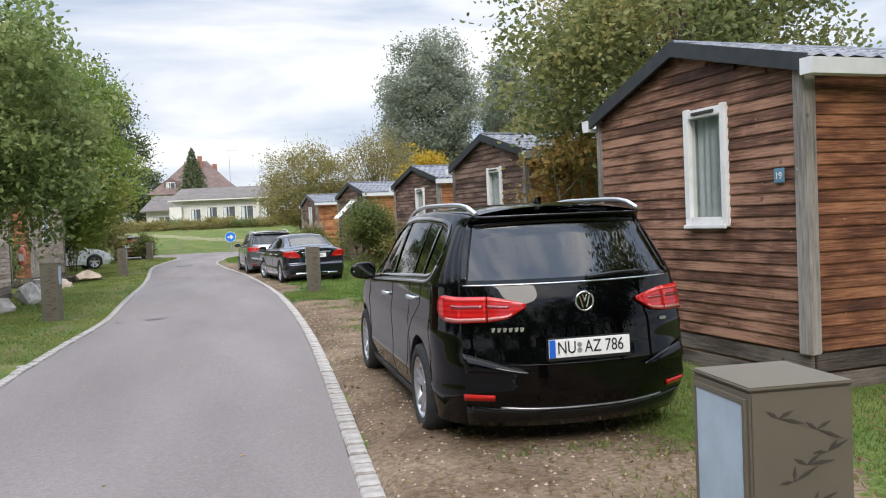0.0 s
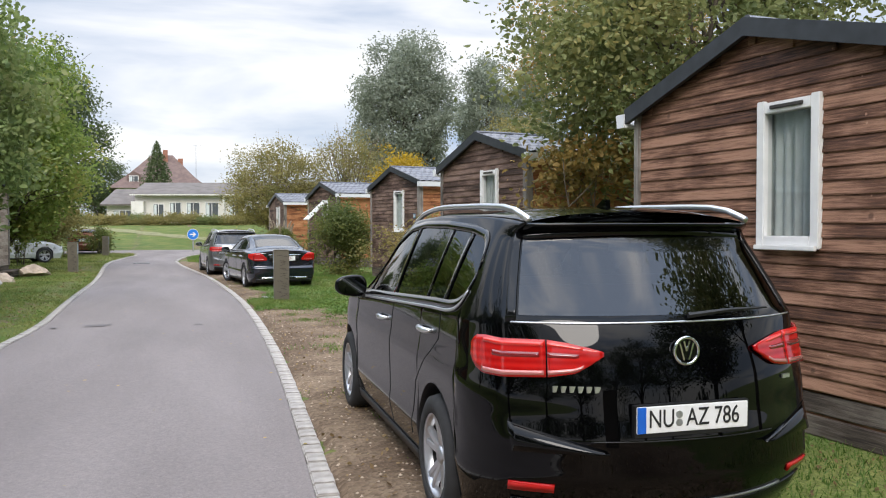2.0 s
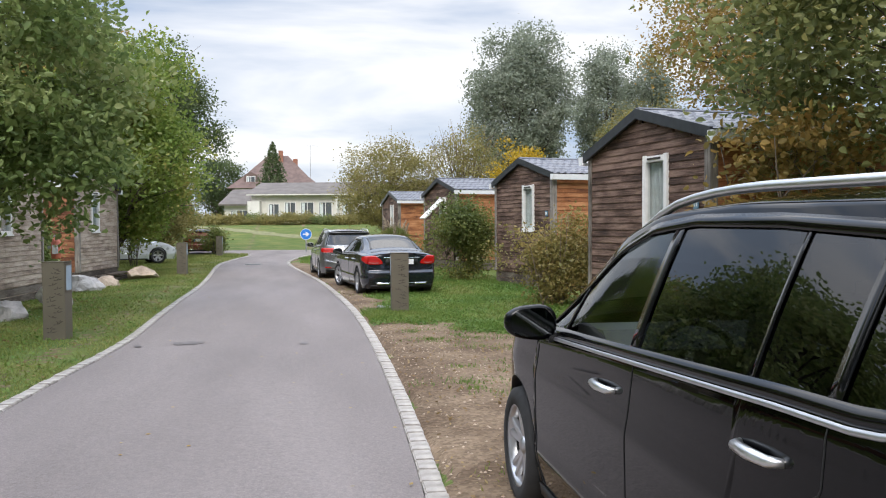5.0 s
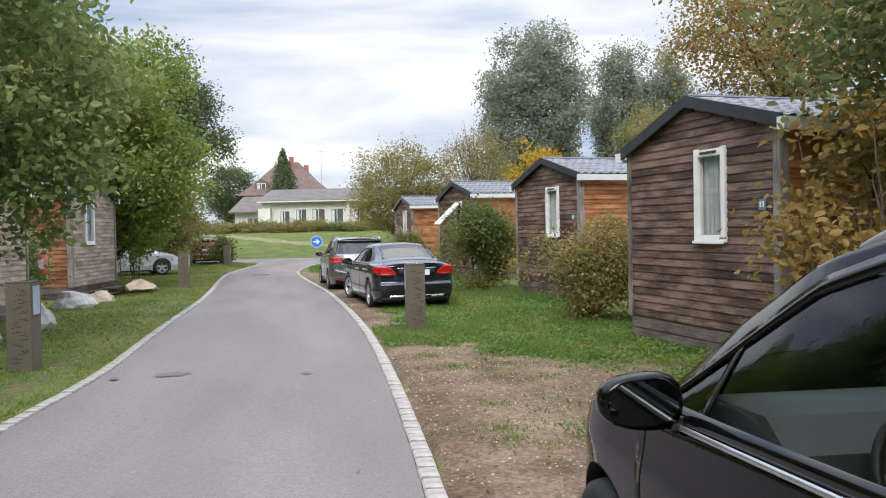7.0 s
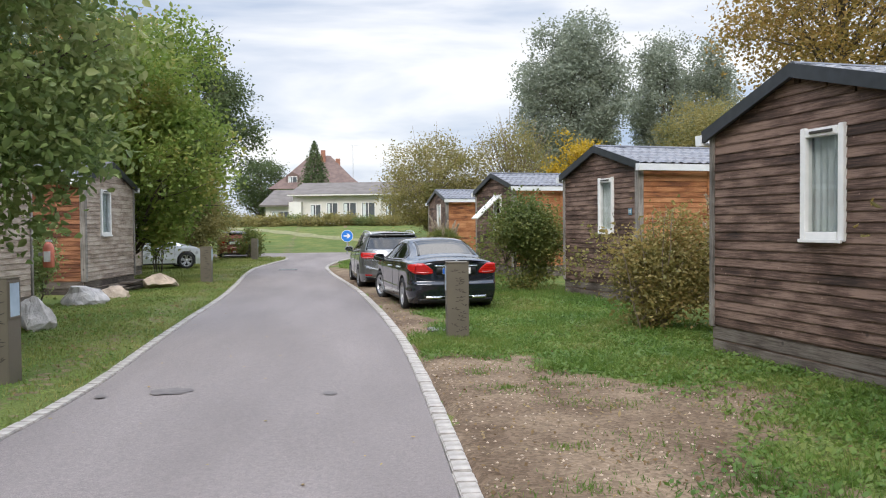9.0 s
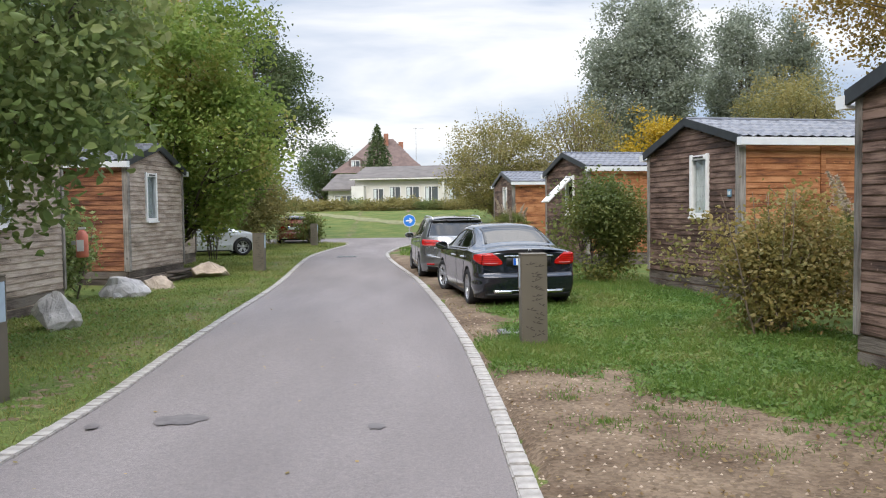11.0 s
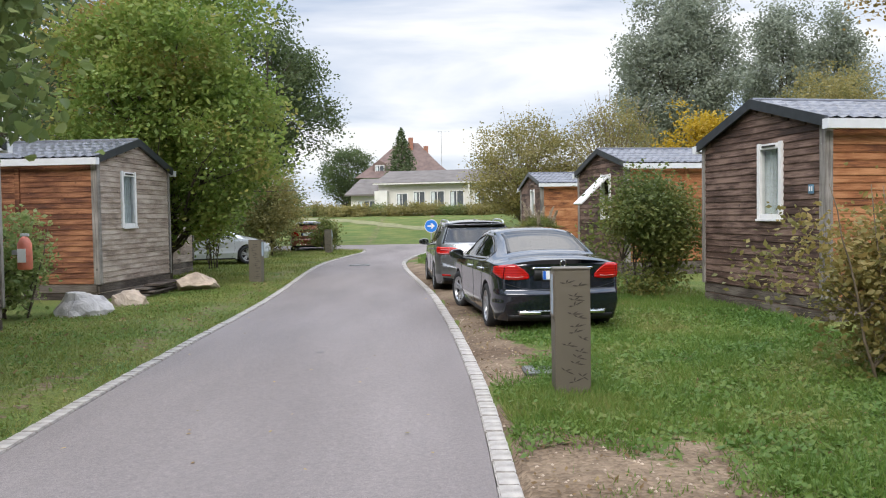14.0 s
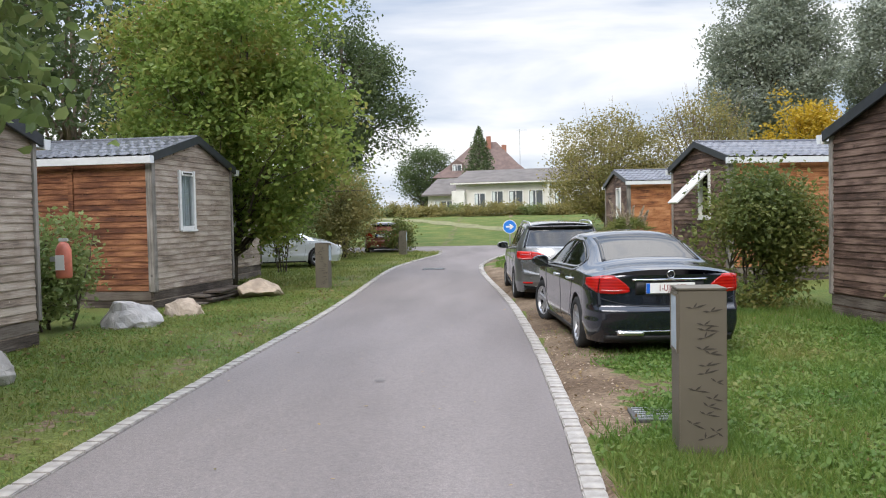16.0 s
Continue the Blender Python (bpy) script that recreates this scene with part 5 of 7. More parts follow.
class Shape:
    """The skin of a car: y ahead, x to the right, z up, the ground midway between the axles as origin."""

    def __init__(self, W, rear, front, top, belt, roofw, axles, rad, arch, rear_shift, front_shift, sill=0.19, bulge=0.11, fbulge=0.16, crown=((0, 1), (2, 1))):
        self.W, self.rear, self.front, self.axles, self.rad, self.arch, self.sill, self.bulge, self.fbulge = W, rear, front, axles, rad, arch, sill, bulge, fbulge
        self.top, self.belt, self.roofw = soft_tab(top), soft_tab(belt), soft_tab(roofw)
        self.rs, self.fs, self.crown = fair(rear_shift, 0.010), fair(front_shift, 0.02), fair(crown, 0.03)
        self.prof = fair([(0.0, 0.93), (0.19, 0.95), (0.30, 0.975), (0.37, 0.992), (0.42, 1.0), (0.46, 0.988), (0.62, 0.99), (0.80, 0.998), (0.86, 0.985), (1.05, 0.965), (1.3, 0.95)], 0.016)

    def plan(self, y):
        dr, df = np.clip((self.rear + 0.42 - y) / 0.42, 0, 1), np.clip((y - self.front + 0.75) / 0.75, 0, 1)
        return self.W * (1 - 0.13 * dr ** 2.2 - 0.20 * df ** 2.4)

    def side(self, y, z):
        b, t = self.belt(y), self.top(y) - 0.055
        w = self.plan(y)
        low = w * self.prof(np.minimum(z, b))
        u = np.clip((z - b) / np.maximum(t - b, 0.02), 0, 1)
        wb, wr = w * self.prof(b), np.minimum(self.roofw(y), w * 0.97)
        high = wb + (wr - wb) * (0.8 * u + 0.2 * u * u)
        return np.where(z > b, high, low)

    def shift(self, y, z):
        kr = np.clip(1 - (y - self.rear) / 0.55, 0, 1) ** 1.3
        kf = np.clip(1 - (self.front - y) / 0.5, 0, 1) ** 1.3
        return y + self.rs(z) * kr - self.fs(z) * kf

    def floor_z(self, y):
        z = np.full_like(np.asarray(y, float), self.sill)
        for a in self.axles:
            d = self.arch ** 2 - (y - a) ** 2
            z = np.maximum(z, np.where(d > 0, self.rad + np.sqrt(np.maximum(d, 0)), 0))
        return z

    def roof(self, y, x):
        wr = np.minimum(self.roofw(y), self.plan(y) * 0.97)
        return self.top(y) - 0.055 * np.clip(np.abs(x) / wr, 0, 1) ** 2.6

    def rear_pt(self, t, z, off=0.0):
        w = self.side(np.full_like(z, self.rear), z)
        y = self.shift(np.full_like(z, self.rear), z) - self.bulge * self.crown(z) * (1 - np.abs(t) ** 2.3)
        return np.stack([w * t, y - off, z], -1)

    def front_pt(self, t, z, off=0.0):
        w = self.side(np.full_like(z, self.front), z)
        y = self.shift(np.full_like(z, self.front), z) + self.fbulge * (1 - np.abs(t) ** 2.3)
        return np.stack([w * t, y + off, z], -1)

    rows = 96

    def section(self, y, n_side=96, n_roof=9):
        z0 = float(self.floor_z(y))
        zt = float(self.top(y)) - 0.055
        zs = np.linspace(z0, max(zt, z0 + 0.05), n_side)
        ys = np.full(n_side, y)
        pts = np.stack([self.side(ys, zs), self.shift(ys, zs), zs], 1)
        wr = pts[-1, 0]
        xr = wr * np.linspace(1, 0, n_roof + 1)[1:]
        zr = self.top(y) - 0.055 * (xr / wr) ** 2.6
        return np.concatenate([pts, np.stack([xr, self.shift(np.full(n_roof, y), zr), zr], 1)])


def grid_mesh(name, g, material, keep=None, both=False):
    """A mesh from a grid of points [i, j, 3]; both adds its mirror image across x = 0."""
    v, f = [], []
    for sgn in ((1, -1) if both else (1,)):
        base = len(v)
        a, b = g.shape[:2]
        q = g.reshape(-1, 3) * [sgn, 1, 1]
        v += q.tolist()
        for i in range(a - 1):
            for j in range(b - 1):
                if keep is None or keep[i, j]:
                    k = base + i * b + j
                    quad = (k, k + 1, k + b + 1, k + b)
                    f.append(quad if sgn > 0 else quad[::-1])
    return face_out(mesh_of(name, v, f, material, True))


def face_out(me):
    """Turns an open panel so that it looks away from the middle of the car."""
    nrm, cen = np.zeros(3), np.zeros(3)
    for p in me.polygons:
        nrm += np.array(p.normal) * p.area
        cen += np.array(p.center) * p.area
    total = sum(p.area for p in me.polygons) or 1.0
    if nrm @ (cen / total - np.array([0, 0, 0.85])) < 0:
        me.flip_normals()
    return me


def weld(me):
    bm = bmesh.new()
    bm.from_mesh(me)
    bmesh.ops.remove_doubles(bm, verts=bm.verts, dist=0.0008)
    bmesh.ops.delete(bm, geom=[v for v in bm.verts if not v.link_faces], context="VERTS")
    bmesh.ops.recalc_face_normals(bm, faces=bm.faces)
    bm.to_mesh(me)
    bm.free()
    return me


def strip(S, ys, lo, hi, off, rows=5):
    """A band on the flank between two curves z = lo(y), hi(y)."""
    ys = np.asarray(ys, float)
    out = []
    for u in np.linspace(0, 1, rows):
        z = lo(ys) + (hi(ys) - lo(ys)) * u
        out.append(np.stack([S.side(ys, z) + off, S.shift(ys, z), z], 1))
    return np.stack(out, 1)


def rear_strip(S, ts, lo, hi, off, rows=5):
    ts = np.asarray(ts, float)
    return np.stack([S.rear_pt(ts, lo(ts) + (hi(ts) - lo(ts)) * u, off) for u in np.linspace(0, 1, rows)], 1)


def swell(g, d):
    """A grid of points pushed out along its own normals, away from the middle of the car."""
    n = np.cross(np.gradient(g, axis=0), np.gradient(g, axis=1))
    n /= np.maximum(np.linalg.norm(n, axis=-1, keepdims=True), 1e-9)
    if (n.mean((0, 1)) @ (g.mean((0, 1)) - np.array([0, 0, 0.85]))) < 0:
        n = -n
    return g + n * d


def solid(name, g, material, parent, label="", thick=0.012, both=False):
    """A thin curved panel with a rim."""
    for sgn in ((1, -1) if both else (1,)):
        ob = child(name, grid_mesh(name, g * [sgn, 1, 1], material), parent, label)
        mod = ob.modifiers.new("thickness", "SOLIDIFY")
        mod.thickness, mod.offset = thick, 0
    return ob


WHEEL = {}


def wheel(parent, x, y, rad, out, steer=0.0, spokes=5, label="silver alloy wheel", twin=True):
    """A tyre, a dished rim and spokes, facing out (+1 right, -1 left)."""
    th = child("wheel", None, parent, label)
    th.matrix_basis = pose(x, y, rad, 0, 0, steer + (0 if out > 0 else 180))
    key = (round(rad, 3), spokes, twin)
    if key not in WHEEL:
        def lathe(name, prof, material):
            v, f, n = [], [], 36
            for k in range(n):
                a = math.tau * k / n
                v += [(px, pr * math.cos(a), pr * math.sin(a)) for px, pr in prof]
            m = len(prof)
            for k in range(n):
                for j in range(m - 1):
                    f.append((k * m + j, k * m + j + 1, ((k + 1) % n) * m + j + 1, ((k + 1) % n) * m + j))
            return weld(mesh_of(name, v, f, material, True))
        rr = rad * 0.69
        tyre = lathe("tyre", [(-0.10, rr), (-0.108, rad * 0.86), (-0.09, rad * 0.97), (-0.05, rad), (0.05, rad), (0.09, rad * 0.97), (0.108, rad * 0.86), (0.10, rr), (-0.10, rr)], M_TYRE)
        rim = lathe("rim", [(0.085, rr * 1.03), (0.098, rr * 1.0), (0.092, rr * 0.95), (0.05, rr * 0.90)], M_ALLOY)
        barrel = lathe("barrel", [(0.05, rr * 0.90), (-0.06, rr * 0.88), (-0.06, 0.02)], M_PLASTIC)
        back = lathe("brake_disc", [(0.0, 0.0), (0.0, rr * 0.62), (-0.02, rr * 0.62), (-0.02, 0.0)], M_MANHOLE)
        hub = lathe("hub", [(0.075, 0.0), (0.075, rr * 0.14), (0.06, rr * 0.22), (0.03, rr * 0.24)], M_ALLOY)
        bm = bmesh.new()
        w0, w1 = rr * 0.10, rr * (0.075 if twin else 0.12)
        pr = [(0.055, -w0, rr * 0.15), (0.055, w0, rr * 0.15), (0.085, w1, rr * 0.97), (0.085, -w1, rr * 0.97)]
        a = [bm.verts.new(p) for p in pr]
        c = [bm.verts.new((p[0] - 0.03, p[1] * 1.3, p[2])) for p in pr]
        bm.faces.new(a)
        bm.faces.new(c[::-1])
        for k in range(4):
            bm.faces.new((a[k], c[k], c[(k + 1) % 4], a[(k + 1) % 4]))
        bmesh.ops.bevel(bm, geom=list(bm.edges), offset=0.005, segments=1, affect="EDGES")
        bmesh.ops.recalc_face_normals(bm, faces=bm.faces)
        sp = bpy.data.meshes.new("spoke")
        bm.to_mesh(sp)
        bm.free()
        sp.materials.append(M_ALLOY)
        WHEEL[key] = (tyre, rim, barrel, back, hub, sp)
    tyre, rim, barrel, back, hub, sp = WHEEL[key]
    child("tyre", tyre, th)
    child("rim", rim, th)
    child("barrel", barrel, th)
    child("brake_disc", back, th)
    child("hub", hub, th)
    for k in range(spokes):
        for d in ((-11, 11) if twin else (0,)):
            child("spoke", sp, th, m=pose(0, 0, 0, 360 * k / spokes + d, 0, 0))
    return th


def number_plate(S, parent, z, text, ink, blue_left=True, extra=None, w=0.52, h=0.11, rake=0.0):
    y = float(S.rear_pt(np.array([0.0]), np.array([z]))[0, 1]) - 0.016
    pl = part("number_plate", box_bm(-w / 2, w / 2, y - 0.006, y + 0.03, z - h / 2, z + h / 2, 0.003), M_PLATE, parent, "white number plate")
    part("plate_holder", box_bm(-w / 2 - 0.008, w / 2 + 0.008, y - 0.002, y + 0.03, z - h / 2 - 0.02, z + h / 2 + 0.006, 0.003), M_PLASTIC, pl)
    part("blue_band", box_bm(-w / 2 + 0.002, -w / 2 + 0.044, y - 0.0085, y - 0.0062, z - h / 2 + 0.002, z + h / 2 - 0.002), M_PLATEBLUE, pl, "blue band")
    for body, cx, size, sq in text:
        child("letters", text_mesh(body, size, ink, 0.0012, sq), pl, m=pose(cx, y - 0.0085, z, 90, 0, 0))
    if extra:
        for dz in (0.018, -0.018):
            ring = [(extra + 0.017 * math.cos(a), z + dz + 0.016 * math.sin(a)) for a in np.linspace(0, math.tau, 16, endpoint=False)]
            part("seal", prism_bm(ring, "y", y - 0.0085, y - 0.0062), M_STEEL, pl)
    return pl


def shell(S, car, body_mat, holes, label, rear_hole=None, roof_hole=None):
    """The painted body: flanks with roof, rear and front ends, with real openings for the panes."""
    ys = np.unique(np.r_[np.linspace(S.rear, S.front, 110), [a + d for a in S.axles for d in np.linspace(-S.arch, S.arch, 25)]])
    g = np.stack([S.section(float(y)) for y in ys])
    keep = np.ones((g.shape[0] - 1, g.shape[1] - 1), bool)
    cy = (g[:-1, :-1] + g[1:, 1:]) / 2
    for inside in holes:
        flag = inside(np.repeat(ys[:, None], g.shape[1], 1), g[..., 2], g[..., 0])
        keep &= ~(flag[:-1, :-1] & flag[1:, :-1] & flag[:-1, 1:] & flag[1:, 1:])
    me = grid_mesh("body", g, body_mat, keep, True)
    skin = [me]
    end = []
    for pt, row in ((S.rear_pt, 0), (S.front_pt, -1)):
        zz = g[row, :S.rows, 2]
        tt = np.linspace(-1, 1, 81)
        gg = np.stack([pt(tt, np.full_like(tt, z)) for z in zz])
        kk = np.ones((len(zz) - 1, 80), bool)
        if row == 0 and rear_hole is not None:
            T, Z = np.meshgrid(tt, zz)
            fl = rear_hole(T, Z)
            kk &= ~(fl[:-1, :-1] & fl[1:, :-1] & fl[:-1, 1:] & fl[1:, 1:])
        end.append((gg, kk, row))
    bm = bmesh.new()
    bm.from_mesh(me)
    for gg, kk, row in end:
        bm.from_mesh(grid_mesh("end", gg, body_mat, kk))
    bmesh.ops.remove_doubles(bm, verts=bm.verts, dist=0.002)
    bmesh.ops.delete(bm, geom=[v for v in bm.verts if not v.link_faces], context="VERTS")
    ob = part("body", bm, body_mat, car, label, True)
    # dark underside and wheel wells
    bm = bmesh.new()
    box_bm(-S.W + 0.30, S.W - 0.30, S.rear + 0.2, S.front - 0.2, S.sill + 0.02, 0.5, 0, bm)
    a0, a1 = sorted(S.axles)
    box_bm(-S.W + 0.07, S.W - 0.07, a0 + S.arch, a1 - S.arch, S.sill + 0.005, 0.5, 0, bm)
    box_bm(-S.W + 0.2, S.W - 0.2, S.rear + 0.12, a0 - S.arch, S.sill + 0.02, 0.5, 0, bm)
    box_bm(-S.W + 0.2, S.W - 0.2, a1 + S.arch, S.front - 0.25, S.sill + 0.02, 0.5, 0, bm)
    part("underbody", bm, M_PLASTIC, car)
    for a in S.axles:
        ys2 = np.linspace(a - S.arch, a + S.arch, 25)
        rim = []
        for y in ys2:
            z = float(S.floor_z(np.array([y]))[0])
            x = float(S.side(np.array([y]), np.array([z]))[0])
            rim.append([(x + 0.002, y, z), (x - 0.02, y, z - 0.008), (x - 0.26, y, z)])
        for sgn in (1, -1):
            child("wheel_arch", grid_mesh("wheel_arch", np.array(rim) * [sgn, 1, 1], M_PLASTIC), car)
    return ob


def panes(S, car, outline, cuts, mats, frame_lo=0.028, trim=True):
    """Side windows: outline = (y0, y1, lo, hi); cuts: pillar places between the panes."""
    y0, y1, lo, hi = outline
    ys = np.linspace(y0, y1, 70)
    # surround: a dark rim along the edge of the openings
    def inset(f, d):
        return lambda y: f(y) + d
    w = 0.03
    rim_lo = strip(S, ys, inset(lo, -0.012), lambda y: np.minimum(lo(y) + w, hi(y)), 0.003, 2)
    rim_hi = strip(S, ys, lambda y: np.maximum(hi(y) - w, lo(y)), inset(hi, 0.012), 0.003, 2)
    solid("window_seal", rim_lo, M_GLOSSBLACK, car, "gloss black window surround", 0.006, True)
    solid("window_seal", rim_hi, M_GLOSSBLACK, car, "", 0.006, True)
    for c, half in cuts:
        yy = np.linspace(c - half, c + half, 3)
        solid("pillar", strip(S, yy, inset(lo, -0.005), inset(hi, 0.005), 0.001, 6), M_GLOSSBLACK, car, "gloss black pillar", 0.004, True)
    edges = [y0] + [c for c, _ in cuts] + [y1]
    for k in range(len(edges) - 1):
        yy = np.linspace(edges[k], edges[k + 1], 24)
        for sgn in (1, -1):
            g = strip(S, yy, lo, hi, -0.004, 6) * [sgn, 1, 1]
            ob = child("side_window", grid_mesh("side_window", g, mats[k]), car, "tinted side window")
            ob.visible_shadow = False
    if trim:
        solid("chrome_trim", strip(S, np.linspace(y0 + 0.02, y1, 60), inset(lo, -0.029), inset(lo, -0.014), 0.007, 2), M_DULLTRIM, car, "bright trim under the windows", 0.008, True)


def seats_and_dash(car, zc, y_front, y_rear, wheel_at, roofz):
    """Front seats, a rear bench, the dashboard and the steering wheel."""
    for sx in (-0.36, 0.36):
        st = child("front_seat", None, car, "dark cloth front seat")
        part("cushion", box_bm(sx - 0.25, sx + 0.25, y_front - 0.28, y_front + 0.26, zc - 0.16, zc + 0.02, 0.05), M_SEAT, st)
        bm = box_bm(sx - 0.24, sx + 0.24, -0.07, 0.07, 0.0, 0.62, 0.05)
        bmesh.ops.transform(bm, matrix=pose(0, y_front - 0.3, zc - 0.02, 14, 0, 0), verts=bm.verts)
        part("seat_back", bm, M_SEAT, st)
        part("headrest", box_bm(sx - 0.13, sx + 0.13, y_front - 0.52, y_front - 0.42, zc + 0.60, zc + 0.80, 0.04), M_SEAT, st)
    bench = child("rear_bench", None, car, "dark cloth rear bench")
    part("cushion", box_bm(-0.66, 0.66, y_rear - 0.22, y_rear + 0.28, zc - 0.14, zc + 0.04, 0.05), M_SEAT, bench)
    part("seat_back", box_bm(-0.66, 0.66, y_rear - 0.36, y_rear - 0.22, zc - 0.1, zc + 0.55, 0.05), M_SEAT, bench)
    for sx in (-0.4, 0, 0.4):
        part("headrest", box_bm(sx - 0.12, sx + 0.12, y_rear - 0.34, y_rear - 0.24, zc + 0.56, zc + 0.72, 0.04), M_SEAT, bench)
    dash = part("dashboard", prism_bm([(wheel_at + 0.18, zc - 0.1), (wheel_at + 0.14, zc + 0.26), (wheel_at + 0.26, zc + 0.34), (wheel_at + 0.62, zc + 0.33), (wheel_at + 0.7, zc + 0.05)], "x", -0.7, 0.7), M_DASH, car, "dark dashboard")
    sw = child("steering_wheel", None, car, "black steering wheel")
    m = pose(-0.36, wheel_at, zc + 0.22, 68, 0, 0)
    ring = [m @ Vector((0.185 * math.cos(a), 0.185 * math.sin(a), 0)) for a in np.linspace(0, math.tau, 33)]
    part("rim", tube_bm(ring, [0.016] * 33, 8), M_PLASTIC, sw, "", True)
    bm = box_bm(-0.18, 0.18, -0.025, 0.025, -0.012, 0.012, 0.008)
    box_bm(-0.05, 0.05, -0.06, 0.06, -0.02, 0.03, 0.015, bm)
    box_bm(-0.02, 0.02, -0.18, 0, -0.012, 0.01, 0.005, bm)
    bmesh.ops.transform(bm, matrix=m, verts=bm.verts)
    part("spider", bm, M_SATIN, sw, "silver and black wheel hub")
    part("cabin_floor", box_bm(-0.72, 0.72, y_rear - 0.9, wheel_at + 0.75, 0.36, zc - 0.16), M_PLASTIC, car)


def mirrors(S, car, y, z, paint_mat):
    for sgn in (1, -1):
        x0 = float(S.side(np.array([y]), np.array([z - 0.03]))[0])
        mi = child("door_mirror", None, car, "door mirror")
        bm = bmesh.new()
        bmesh.ops.create_uvsphere(bm, u_segments=20, v_segments=12, radius=1)
        for v in bm.verts:
            c = v.co
            c.x = math.copysign(abs(c.x) ** 0.75, c.x)
            c.z = math.copysign(abs(c.z) ** 0.8, c.z)
            if c.y < -0.35:
                c.y = -0.35
            v.co = Vector((sgn * (x0 + 0.135) + c.x * 0.125, y + 0.02 + c.y * 0.105, z + 0.02 + c.z * 0.082 * (1 + 0.15 * -sgn * c.x)))
        part("housing", bm, paint_mat, mi, "", True)
        ring = [(sgn * (x0 + 0.135) + 0.104 * math.copysign(abs(math.cos(a)) ** 0.75, math.cos(a)), z + 0.02 + 0.064 * math.copysign(abs(math.sin(a)) ** 0.8, math.sin(a))) for a in np.linspace(0, math.tau, 28, endpoint=False)]
        part("mirror_glass", prism_bm(ring, "y", y - 0.021, y - 0.018), M_MIRROR, mi, "mirror glass")
        part("arm", box_bm(min(sgn * (x0 - 0.02), sgn * (x0 + 0.06)), max(sgn * (x0 - 0.02), sgn * (x0 + 0.06)), y - 0.01, y + 0.07, z - 0.075, z - 0.03, 0.012), M_PLASTIC, mi)


def handles(S, car, spots, mat_h):
    for y, z in spots:
        for sgn in (1, -1):
            x = float(S.side(np.array([y]), np.array([z]))[0])
            pts = [(sgn * (x + d), y + dy, z) for d, dy in ((-0.005, -0.105), (0.026, -0.08), (0.034, 0.0), (0.026, 0.08), (-0.005, 0.105))]
            part("door_handle", tube_bm(pts, [0.012, 0.016, 0.018, 0.016, 0.012], 8), mat_h, car, "bright door handle", True)


def seam(S, car, y_or_pts, name="door_seam"):
    pts = np.array(y_or_pts, float)
    pts = np.stack([np.interp(np.linspace(0, len(pts) - 1, 40), np.arange(len(pts)), pts[:, k]) for k in range(2)], 1)
    for sgn in (1, -1):
        line = [(sgn * (float(S.side(np.array([p[0]]), np.array([p[1]]))[0]) + 0.0005), float(S.shift(np.array([p[0]]), np.array([p[1]]))[0]), p[1]) for p in pts]
        part(name, tube_bm(line, [0.0026] * len(line), 5), M_PLASTIC, car)


def between(a, b, lo, hi, m=0.012):
    return lambda y, z, x: (y > a + m) & (y < b - m) & (z > lo(y) + m) & (z < hi(y) - m)


